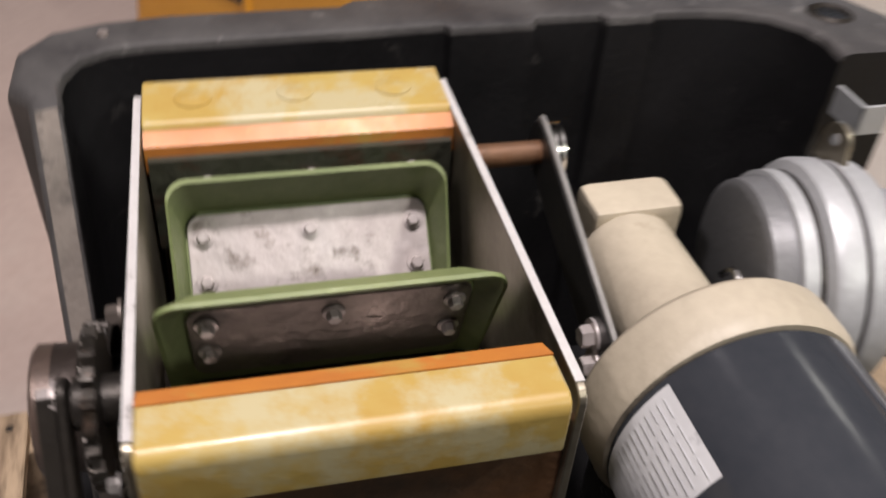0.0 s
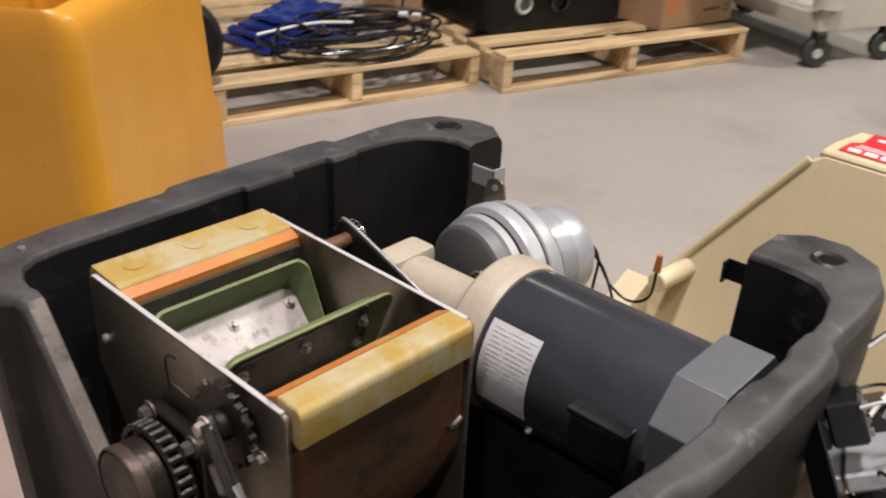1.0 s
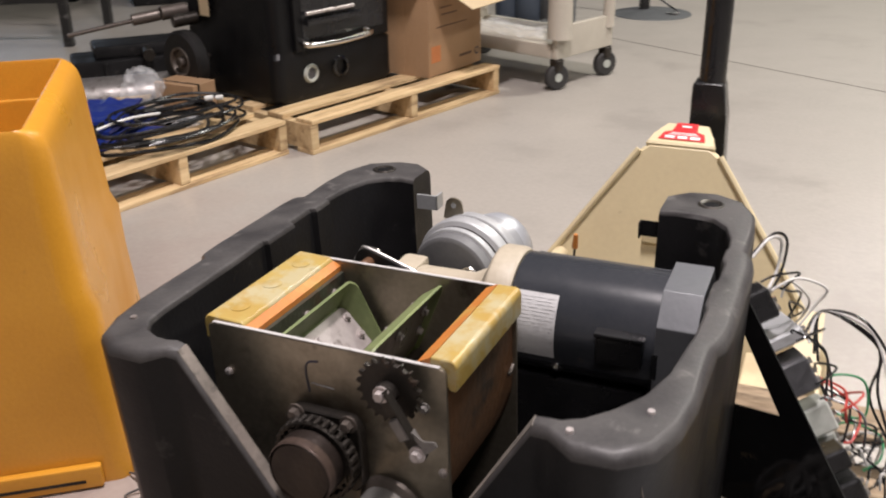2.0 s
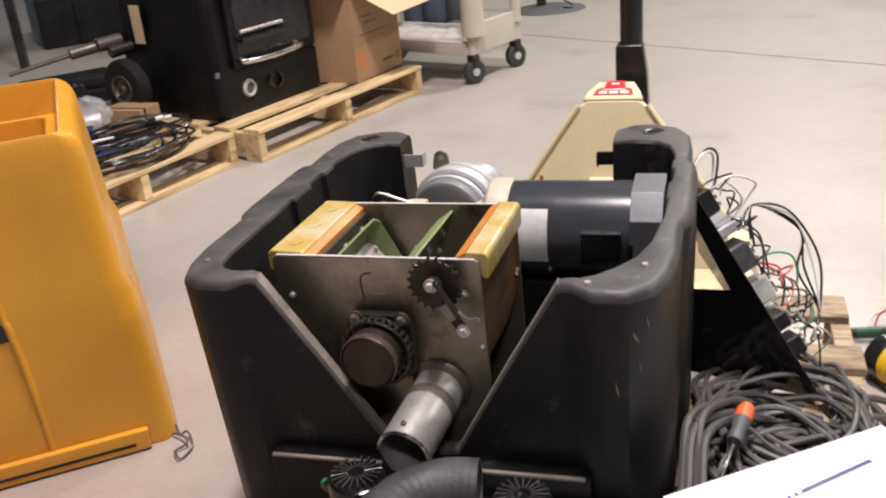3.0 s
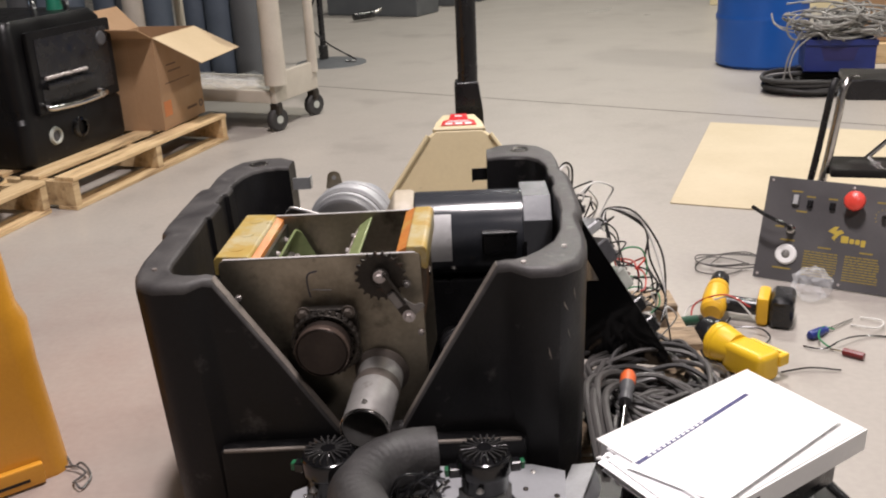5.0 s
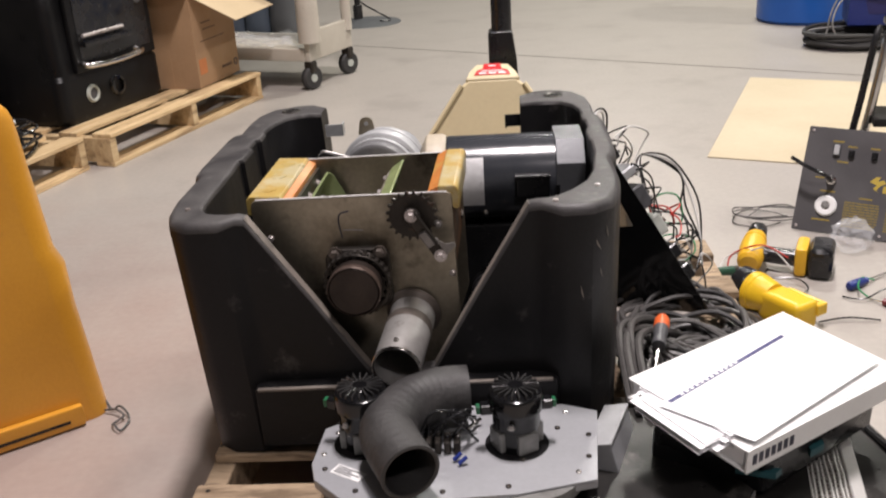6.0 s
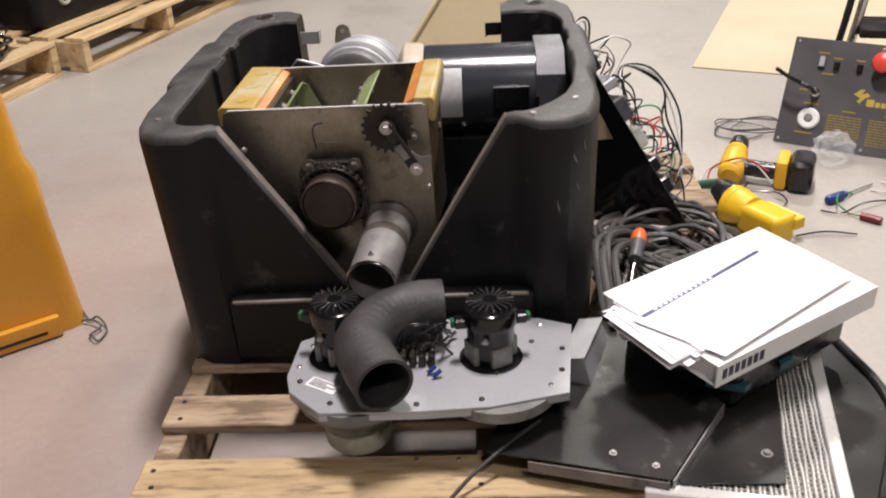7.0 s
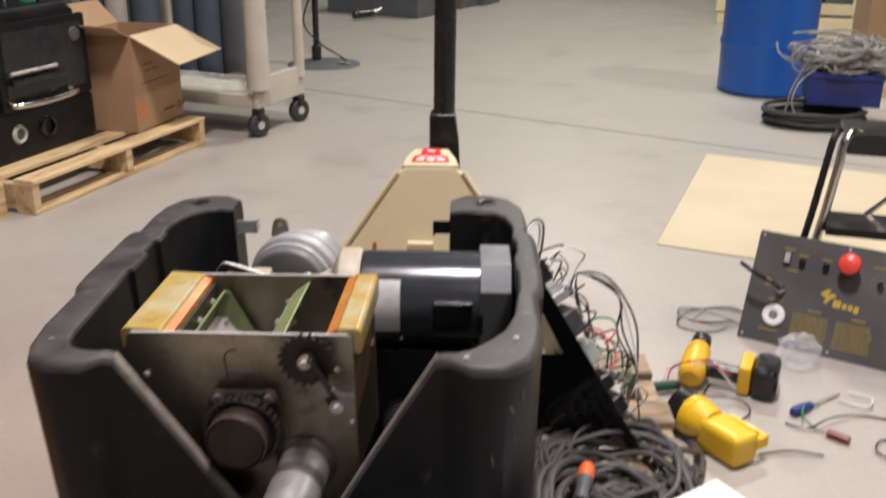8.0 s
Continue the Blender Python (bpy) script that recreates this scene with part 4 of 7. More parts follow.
part("plate", prism(outline, 0.004, pose(0, 0, ZP - 0.004), 0.0008), M_ALUPLATE, tray, "dull grey aluminium plate")
bm = bmesh.new()
lip = []
for x, y in outline:
    d = (Vector((0.15, -0.23)) - Vector((x, y))).normalized() * 0.002
    lip.append([bm.verts.new((x + i * d.x, y + i * d.y, z)) for i, z in ((0, ZP - 0.0042), (0, ZP - 0.014), (1, ZP - 0.014), (1, ZP - 0.0042))])
for p, q in zip(lip, lip[1:] + lip[:1]):
    for i in range(4):
        bm.faces.new((p[i], p[(i + 1) % 4], q[(i + 1) % 4], q[i]))
part("plate_lip", bm, M_ALUPLATE, tray)
for k, (x, y) in enumerate(((-0.043, -0.235), (-0.036, -0.272), (0.015, -0.325), (0.070, -0.331), (0.137, -0.331), (0.228, -0.322), (0.327, -0.292), (0.345, -0.255), (0.35, -0.20), (0.320, -0.135), (0.25, -0.26), (0.305, -0.18), (-0.03, -0.18))):
    part("plate_screw", lathe([(0.0042, 0), (0.0042, 0.002), (0.002, 0.0035), (0, 0.0035)], pose(x, y, ZP), 10), M_DKSTEEL if k % 3 else M_CHROME, tray)
part("paper_label", sheet([(-0.028, -0.279, ZP + 0.001), (0.016, -0.305, ZP + 0.001), (0.027, -0.286, ZP + 0.001), (-0.017, -0.260, ZP + 0.001)], 0.0008), M_WHITE, tray, "white printed label")
bm = bmesh.new()
la, lb = Vector((0.044, -0.026, 0)), Vector((0.011, 0.019, 0))
for v, u1 in ((0.15, 0.7), (0.35, 0.9), (0.55, 0.6), (0.75, 0.85)):
    q = [Vector((-0.028, -0.279, ZP + 0.0024)) + la * u + lb * w for u, w in ((0.08, v), (u1, v), (u1, v + 0.08), (0.08, v + 0.08))]
    sheet(q, 0.0006, bm)
part("print_bar", bm, M_GREYINK, tray)
part("tag_label", sheet([(-0.018, -0.222, ZP + 0.001), (-0.006, -0.227, ZP + 0.001), (0.0, -0.205, ZP + 0.001), (-0.012, -0.200, ZP + 0.001)], 0.0008), M_WHITE, tray)
for x, y, r0, r1, z0 in ((0.042, -0.268, 0.084, 0.046, 0.1695), (0.252, -0.262, 0.088, 0.050, 0.186)):
    part("blower_dish", lathe([(r1, z0), (r1 + 0.006, z0 + 0.004), (r0, ZP - 0.022), (r0, ZP - 0.0045), (0, ZP - 0.0045)], pose(x, y, 0), 36), M_DISH, tray, "dirty grey blower dish, painted darker for the plate's shade")
part("stand_ring", lathe([(0.03, 0.193), (0.05, 0.193), (0.05, 0.187), (0.03, 0.187)], pose(0.252, -0.262, 0), 24, close=True), M_ALU, tray)
part("inlet_ring", lathe([(0.036, 0.1325), (0.046, 0.1325), (0.049, 0.137), (0.050, 0.166), (0.047, 0.169), (0.036, 0.169)], pose(0.042, -0.268, 0), 28, close=True), M_INLET, tray, "pale dirty inlet ring")


M_LAMIN = mat("lamination_steel", (0.24, 0.235, 0.225), (0.15, 0.15, 0.145), 0.45, 0.3, 40)
# lighter than the lacquer: the fins' glints put into their colour
M_FIN = mat("glinting_black_fin", (0.020, 0.020, 0.021), (0.035, 0.034, 0.033), 0.22, 0, 20, 120, 0.05)
M_LACQUER = mat("black_lacquer", (0.0045, 0.0045, 0.005), (0.008, 0.008, 0.009), 0.14, 0, 16, 120, 0.04, rvar=0.06)
M_GREENCAP = mat("dark_green_cap", (0.015, 0.12, 0.05), rough=0.4)


def vac_motor(x, y, turn):
    """An upright bypass blower motor: steel laminations, waist, wide finned cap and lead terminals."""
    m = pose(x, y, ZP, 0, 0, turn) @ Matrix.Scale(0.95, 4)
    v = part("vac_motor", lathe([(0.034, 0.001), (0.034, 0.036), (0.037, 0.039), (0.037, 0.062), (0.039, 0.065), (0.0415, 0.067), (0.0425, 0.072), (0.0425, 0.088), (0.040, 0.095), (0.034, 0.098), (0.013, 0.1005), (0.011, 0.105), (0, 0.106)], m, 36), M_LACQUER, tray, "glossy black blower motor")
    # flat black ring gives the look of the shaded gap round the motor
    part("gap_shade_ring", lathe([(0.034, 0.0012), (0.049, 0.0012), (0.050, 0.0004), (0.050, 0.0002)], m, 36), M_TUB, v, "flat dark ring for the shaded mounting opening")
    for a in (0, 90, 180, 270):
        part("motor_rib", box(0.028, 0.0385, -0.0175, 0.0175, 0.002, 0.036, 0.003, 2, m @ Matrix.Rotation(radians(a + 20), 4, "Z")), M_LAMIN, v, "grey steel lamination")
    for k in range(20):
        part("cap_fin", box(0.0115, 0.0365, -0.0013, 0.0013, 0.097, 0.1055, 0.0005, 1, m=m @ Matrix.Rotation(radians(18 * k), 4, "Z")), M_FIN, v)
    for a in (70, 250):
        part("housing_screw", hexbolt(m @ Matrix.Rotation(radians(a), 4, "Z") @ Vector((0.0415, 0, 0.052)), (0, 0, 1), 0.004, 0.005), M_GALV, v)
    for s in (-1, 1):
        arm = part("brush_holder", box(s * 0.036 - (0.02 if s < 0 else 0), s * 0.036 + (0.02 if s > 0 else 0), -0.009, 0.009, 0.060, 0.077, 0.002, 1, m), M_LACQUER, v)
        part("brush_cap", box(s * 0.056 - (0.006 if s < 0 else 0), s * 0.056 + (0.006 if s > 0 else 0), -0.006, 0.006, 0.062, 0.075, 0.001, 1, m), M_GREENCAP, arm, "green terminal cap")
    return v


vac_motor(0.243, -0.216, 8)
vac_motor(0.015, -0.204, -12)
rnd = random.Random(12)
for k in range(7):
    p0 = Vector((0.11 + rnd.uniform(-0.02, 0.03), -0.22 + rnd.uniform(-0.04, 0.02), ZP + 0.004))
    p1 = Vector((0.195 + rnd.uniform(-0.03, 0.0), -0.19 + rnd.uniform(-0.03, 0.04), ZP + 0.06 * rnd.random()))
    mid = (p0 + p1) / 2 + Vector((rnd.uniform(-0.02, 0.02), rnd.uniform(-0.03, 0.03), rnd.uniform(0.01, 0.06)))
    part("lead", tube([p0, mid, p1], 0.0022, 6, None, 8), M_BLACK, tray, "thin black lead")
for k, c in enumerate(((0.168, -0.185), (0.178, -0.172), (0.150, -0.262), (0.158, -0.272))):
    part("crimp", rod((*c, ZP + 0.004), (c[0] + 0.012, c[1] + 0.006, ZP + 0.012), 0.0032, 8), M_BLUE if k > 1 else M_CHROME, tray)
bm = bmesh.new()
for k in range(4):
    box(0.108 + k * 0.014, 0.118 + k * 0.014, -0.243, -0.215, ZP + 0.0002, ZP + 0.022, 0.002, 1, bm=bm)
part("terminal_strip", bm, M_DKSTEEL, tray)
for k in range(4):
    part("terminal_screw", lathe([(0, 0.003), (0.003, 0.003), (0.003, 0), (0, 0)], pose(0.113 + k * 0.014, -0.229, ZP + 0.0222), 8), M_CHROME, tray)

hp = [(0.097, -0.352, 0.286), (0.071, -0.300, 0.290), (0.059, -0.256, 0.292), (0.083, -0.200, 0.293), (0.126, -0.168, 0.293), (0.172, -0.160, 0.292)]
hose = thing("elbow_hose", "bent black ribbed rubber hose lying on the blower plate", "hose", pose(0.1, -0.22, 0.237), world=True)
part("hose_body", tube(hp, 0.041, 36, steps=14, hollow=0.004, ring=lambda k: 1.0 + 0.008 * math.sin(k * 1.9)), M_RUBBER, hose, "dull black rubber elbow")
hm, _ = frame_to(hp[0], hp[1])
part("hose_cuff", lathe([(0.0411, 0.004), (0.0425, 0.002), (0.0427, -0.002), (0.040, -0.003), (0.037, -0.002)], hm, 36), M_RUBBER, hose, "thicker rubber cuff")

# small steel box beside the plate
sb = Matrix.Translation((0.360, -0.214, 0.160)) @ Matrix.Rotation(radians(-20), 4, "Z") @ Matrix.Rotation(radians(-16), 4, "Y")
kit = thing("metal_box", "small bare aluminium electrical box beside the plate", "metal box", sb)
part("box_body", box(0.004, 0.040, 0.0, 0.115, 0, 0.062, 0.003), M_ALUPLATE, kit)
part("box_lid", box(0.002, 0.042, -0.002, 0.117, 0.0622, 0.066, 0.001, 1), M_ALU, kit)

# ---- black sheets, filter and dark tray on the pallet corner ----
dt = thing("dark_tray", "flat black steel tray under the filter on the pallet corner", "tray", pose(0.74, -0.2, 0.134), world=True)
part("tray_sheet", sheet([(0.640, -0.440, 0.1445), (0.748, -0.440, 0.1445), (0.845, -0.215, 0.1445), (0.812, 0.02, 0.1445), (0.66, 0.02, 0.1445)], 0.010, bevel=0.002), M_DUSTY, dt)
part("tray_rim", tube([(0.748, -0.440, 0.149), (0.835, -0.235, 0.149), (0.812, -0.06, 0.149), (0.800, 0.02, 0.149)], 0.007, 8), M_BLACK, dt)
filt = thing("mesh_filter", "aluminium framed mesh filter lying on the pallet", "filter", Matrix.Translation((0.441, -0.428, 0.1335)) @ Matrix.Rotation(radians(-10.5), 4, "Z") @ pose(0, 0, 0.0115, 0, 0, 0))
W, L, T = 0.266, 0.425, 0.016
for x0, x1, y0, y1 in ((0, W, 0, 0.02), (0, W, L - 0.02, L), (0, 0.02, 0.02, L - 0.02), (W - 0.02, W, 0.02, L - 0.02)):
    part("frame_rail", box(x0, x1, y0, y1, 0, T, 0.002, 1), M_FOIL, filt, "bright aluminium channel")
bm = box(0.018, W - 0.018, 0.018, L - 0.018, 0.003, 0.009)
part("filter_pad", bm, M_DULL, filt)
bm = bmesh.new()
rnd = random.Random(14)
for k in range(31):
    x = 0.024 + k * (W - 0.048) / 30
    tube([(x + rnd.uniform(-0.0012, 0.0012), 0.021 + 0.0319 * j, 0.0098 + (0.0022 if k % 2 else 0.0) + rnd.uniform(-0.0004, 0.0006)) for j in range(13)], 0.0021, 5, bm, 2)
for k in range(40):
    y = 0.026 + k * (L - 0.052) / 39
    tube([(0.021 + 0.0224 * j, y + rnd.uniform(-0.002, 0.002), 0.0128) for j in range(11)], 0.0005, 4, bm, 1)
tagged(part("wire_mesh", bm, M_FOIL, filt, "woven aluminium mesh"), kind="stuff")
bm = bmesh.new()
for k, w in enumerate((0.012, 0.02, 0.009, 0.016, 0.011)):
    box(0.06 + 0.026 * k, 0.06 + 0.026 * k + w, -0.0008, -0.0002, 0.005, 0.011, bm=bm)
part("print_bar", bm, M_GREYINK, filt)

s2 = thing("sheet_panel", "black painted sheet panel lying over the mesh filter", "sheet panel", pose(0.58, -0.26, 0.152), world=True, group="black sheet panels")
part("panel", sheet([(0.490, -0.418, 0.1635), (0.628, -0.420, 0.1635), (0.708, -0.06, 0.166), (0.47, -0.03, 0.166)], 0.003, bevel=0.0006), M_DUSTY, s2)
part("panel_bolt", hexbolt((0.618, -0.362, 0.1642), (0, 0, 1), 0.0055, 0.005), M_GALV, s2)
s1 = thing("sheet_panel", "folded black painted sheet panel with a bare bent flange", "sheet panel", pose(0.42, -0.3, 0.133), world=True, group="black sheet panels", lean=pose(0, 0, 0.004))
part("panel", sheet([(0.232, -0.352, 0.165), (0.476, -0.424, 0.172), (0.575, -0.275, 0.184), (0.45, -0.05, 0.192), (0.30, -0.14, 0.184)], 0.003, bevel=0.0006), M_DUSTY, s1)
part("flange", sheet([(0.290, -0.372, 0.163), (0.474, -0.4255, 0.1685), (0.474, -0.4255, 0.150), (0.290, -0.372, 0.146)], 0.002), M_CUT, s1, "pale scuffed folded flange")
part("flange", sheet([(0.478, -0.424, 0.170), (0.577, -0.276, 0.182), (0.577, -0.276, 0.158), (0.478, -0.424, 0.145)], 0.002), M_GALV, s1, "bare steel folded edge")
for x, y, z in ((0.406, -0.372, 0.1745), (0.46, -0.398, 0.1735)):
    part("panel_bolt", hexbolt((x, y, z), (0, 0, 1), 0.0036, 0.004), M_EDGE, s1)
bm = tube([(0.31, -0.31, 0.188), (0.265, -0.345, 0.177), (0.215, -0.385, 0.158), (0.182, -0.415, 0.139)], 0.0028, 8)
solo("rubber_strip", bm, M_RUBBER, "thin black rubber strip hanging over the pallet", "strip")

# ---- manual binder with loose papers, on a black box ----
und = thing("black_box", "black plastic housing with teal corners under the binder", "housing", pose(0.6, -0.17, 0.19), world=True, lean=pose(0.004, 0.010, -0.009))
part("shell", sheet([(0.44, -0.20, 0.252), (0.59, -0.285, 0.244), (0.80, -0.12, 0.248), (0.68, -0.01, 0.262)], 0.062, bevel=0.006), M_BLACK, und)
part("corner", sheet([(0.548, -0.272, 0.2255), (0.60, -0.289, 0.2255), (0.612, -0.277, 0.2255), (0.56, -0.262, 0.2255)], 0.010), M_TEAL, und, "teal corner")
part("corner", sheet([(0.665, -0.236, 0.2255), (0.69, -0.218, 0.2255), (0.69, -0.205, 0.2255), (0.665, -0.220, 0.2255)], 0.012), M_TEAL, und, "teal corner")
binder = thing("ring_binder", "thick white ring binder full of manuals on a black housing", "binder", pose(0.62, -0.15, 0.25), world=True, lean=pose(0.004, 0.010, -0.003))
e1, e2 = Vector((0.282, 0.192, 0.006)), Vector((-0.125, 0.153, 0.020))  # along the spine, and across
c0 = Vector((0.542, -0.335, 0.291))
e2n = e2 * (0.212 / e2.length)


def on_binder(u, v, w):
    """A place on the binder: u along the spine and v across in shares of its size, w metres above its cover."""
    return c0 + e1 * u + e2n * v + Vector((0.0, -0.05, 1.0)).normalized() * w


for low, nm in ((0.0, "cover"), (-0.034, "cover")):
    part(nm, sheet([on_binder(0, 0, low), on_binder(1, 0, low), on_binder(1, 1, low), on_binder(0, 1, low)], 0.003, bevel=0.0008), M_WHITE, binder, "white binder cover")
spine = part("spine", sheet([on_binder(0, -0.006, 0.0), on_binder(1, -0.006, 0.0), on_binder(1, -0.006, -0.037), on_binder(0, -0.006, -0.037)], 0.003), M_WHITE, binder, "white binder spine")
part("page_block", sheet([on_binder(0.02, 0.03, -0.0035), on_binder(0.98, 0.03, -0.0035), on_binder(0.98, 0.97, -0.0035), on_binder(0.02, 0.97, -0.0035)], 0.030), M_PAPER, binder)
bm = bmesh.new()
for k in range(7):
    a = 0.03 + 0.036 * k
    sheet([on_binder(a, -0.021, -0.010), on_binder(a + 0.024, -0.021, -0.010), on_binder(a + 0.024, -0.021, -0.026), on_binder(a, -0.021, -0.026)], 0.0006, bm)
part("print_bar", bm, M_INK, spine)
rnd = random.Random(5)
stack = thing("paper_stack", "loose stack of white printed pages fanned out over a binder", "papers", pose(0.62, -0.15, 0.295), world=True, lean=pose(0.004, 0.010, -0.002))
LOW = [(-0.118, 0.18), (0.86, 0.20), (0.80, 0.89), (-0.095, 0.77)]
MID = [(0.0, 0.12), (0.88, 0.20), (0.785, 0.865), (-0.03, 0.85)]
TOP = [(0.05, 0.0), (0.949, 0.125), (0.851, 0.765), (-0.070, 0.615)]
for k in range(16):
    w = 0.0012 + 0.00038 * k
    f = rnd.random()
    jit = (rnd.uniform(-0.04, 0.04), rnd.uniform(-0.03, 0.03))
    q = [(p[0] * (1 - f) + r[0] * f + jit[0], p[1] * (1 - f) + r[1] * f + jit[1]) for p, r in zip(LOW, MID)]
    if k in (13, 14):
        q = [(u + 0.006 * (k - 13), v + 0.004) for u, v in MID]
    if k == 15:
        q = TOP
    sag = 0.013 * (1 - k / 15) + rnd.uniform(0, 0.003) if k < 15 else 0.0
    part("page", sheet([on_binder(*q[0], w - sag), on_binder(*q[1], w), on_binder(*q[2], w), on_binder(*q[3], w - sag)], 0.0003), M_PAPER, stack)
P00, P10, P11, P01 = [on_binder(*c, w + 0.0008) for c in q]


def on_page(u, v):
    return P00.lerp(P10, u).lerp(P01.lerp(P11, u), v)


part("title_band", sheet([on_page(0.05, 0.935), on_page(0.92, 0.935), on_page(0.92, 0.982), on_page(0.05, 0.982)], 0.0004), M_NAVY, stack, "navy printed title band")
bm = bmesh.new()
for k in range(12):
    a = 0.13 + 0.036 * k
    lift = Vector((0, 0, 0.0006))
    sheet([on_page(a, 0.947) + lift, on_page(a + 0.022, 0.947) + lift, on_page(a + 0.022, 0.970) + lift, on_page(a, 0.970) + lift], 0.0003, bm)
part("print_bar", bm, M_PAPER, stack)
bm = bmesh.new()
for a, b in ((0.35, 0.55), (0.37, 0.60), (0.52, 0.45), (0.62, 0.5), (0.66, 0.35)):
    sheet([on_page(a, b), on_page(a + 0.03, b), on_page(a + 0.03, b + 0.012), on_page(a, b + 0.012)], 0.0003, bm)
part("print_bar", bm, M_PALEINK, stack)

# ---- heap of grey cable beside the base ----
heap = thing("cable_heap", "tangled heap of grey rubber cable piled beside the tub", "cable heap", pose(0.58, 0.25, 0.1325), world=True)
rnd = random.Random(21)
for k in range(44):
    cx, cy = rnd.uniform(0.545, 0.625), rnd.uniform(0.06, 0.36)
    ra, rb = rnd.uniform(0.07, 0.14), rnd.uniform(0.09, 0.19)
    turn, lean_x = rnd.uniform(0, 6.28), rnd.uniform(-0.05, 0.05)
    z0 = 0.143 + 0.055 * (k / 44) * max(0.0, 1 - abs(cy - 0.16) / 0.30)
    span = rnd.uniform(0.35, 1.0)
    pts = []
    for j in range(11):
        a = turn + j * 2 * math.pi / 10 * span
        c, sn = math.cos(a), math.sin(a)
        x, y = cx + ra * c + lean_x * sn + rnd.uniform(-0.005, 0.005), cy + rb * sn + rnd.uniform(-0.005, 0.005)
        x = max(0.436 + rnd.uniform(0, 0.02), x)
        drop = max(0.0, x - 0.70) * 1.2
        pts.append((x, y, max(0.138 if x < 0.74 else 0.01, z0 + 0.010 * math.sin(a * 2 + k) + rnd.uniform(-0.004, 0.006) - drop)))
    part("cable_loop", tube(pts, rnd.choice((0.0046, 0.0050, 0.0054)), 7, steps=5), (M_CABLE, M_CABLE, M_RUBBER)[k % 3], heap)
for a in ((0.434, -0.06), (0.443, -0.09), (0.455, -0.05), (0.462, -0.10)):
    part("cable_loop", tube([(a[0], a[1], 0.20), (a[0] - 0.002, a[1] + 0.08, 0.225), (a[0] + 0.004, a[1] + 0.18, 0.245), (a[0] + 0.05, a[1] + 0.30, 0.20), (a[0] + 0.11, a[1] + 0.36, 0.16)], 0.0068, 7), M_CABLE, heap)
for pts in ([(0.66, 0.36, 0.15), (0.755, 0.45, 0.10), (0.815, 0.55, 0.03), (0.82, 0.64, 0.010), (0.78, 0.72, 0.010), (0.74, 0.76, 0.011)], [(0.67, 0.32, 0.15), (0.765, 0.40, 0.09), (0.815, 0.50, 0.02), (0.83, 0.58, 0.010), (0.80, 0.68, 0.010), (0.755, 0.72, 0.011)], [(0.70, 0.28, 0.15), (0.78, 0.34, 0.08), (0.80, 0.44, 0.012), (0.79, 0.54, 0.010), (0.76, 0.60, 0.012)]):
    solo("loose_cable", tube(pts, 0.0072, 8), M_CABLE, "grey cable looping off the pallet onto the floor", "cable", group="loose cables")

# ---- electrical panel leaning on the base, with its components ----
ep = thing("electrical_panel", "black sheet steel panel with relays and wires leaning beside the base", "electrical panel", pose(0.6, 0.7, 0.0), world=True)
F0, F1, D = Vector((0.655, 0.345, 0.158)), Vector((0.441, 0.386, 0.508)), Vector((0.0, 0.24, -0.20))
part("end_flange", sheet([F0, F1, F1 + Vector((-0.012, 0.004, -0.030)), F0.lerp(F1, 0.56) + Vector((-0.035, 0.02, -0.015)), Vector((0.425, 0.438, 0.315)), Vector((0.412, 0.455, 0.137))], 0.003), M_GLOSS, ep, "glossy black folded end")
part("back_sheet", sheet([F0, F1, F1 + D, Vector((0.545, 0.637, 0.137))], 0.003), M_GLOSS, ep, "glossy black sheet steel panel")
up = (F1 - F0).normalized()
side = (D - up * D.dot(up)).normalized()
nrm = side.cross(up).normalized()
if nrm.x < 0:
    nrm = -nrm


def on_panel(u, v, w):
    """u up the panel and v along it, in metres, w off its face."""
    return F0 + up * u + side * v + nrm * w


BP = Matrix((( up.x, side.x, nrm.x, F0.x), (up.y, side.y, nrm.y, F0.y), (up.z, side.z, nrm.z, F0.z), (0, 0, 0, 1)))
rnd = random.Random(8)
for nm, u, v, du, dv, dw, mt in (("relay", 0.365, 0.05, 0.045, 0.06, 0.035, M_BLACK), ("heat_sink", 0.315, 0.06, 0.02, 0.12, 0.055, M_ALU), ("relay", 0.245, 0.05, 0.05, 0.07, 0.042, M_PCB), ("contactor", 0.175, 0.06, 0.045, 0.05, 0.042, M_PCBW),
                                 ("relay", 0.120, 0.05, 0.03, 0.05, 0.035, M_BLACK), ("terminal_block", 0.065, 0.05, 0.035, 0.05, 0.035, M_BLACK), ("relay", 0.29, 0.18, 0.07, 0.07, 0.05, M_BLACK), ("circuit_board", 0.14, 0.13, 0.13, 0.09, 0.008, M_WIREG), ("capacitor", 0.10, 0.12, 0.05, 0.04, 0.04, M_PCBW)):
    c = part(nm, box(u, u + du, v, v + dv, 0.0005, dw, 0.003, 1, BP), mt, ep)
    for j in range(3):
        part("contact", box(u + du * (0.15 + 0.3 * j), u + du * (0.3 + 0.3 * j), v + 0.004, v + 0.012, dw, dw + 0.005, m=BP), M_CHROME if j % 2 else M_GALV, c)
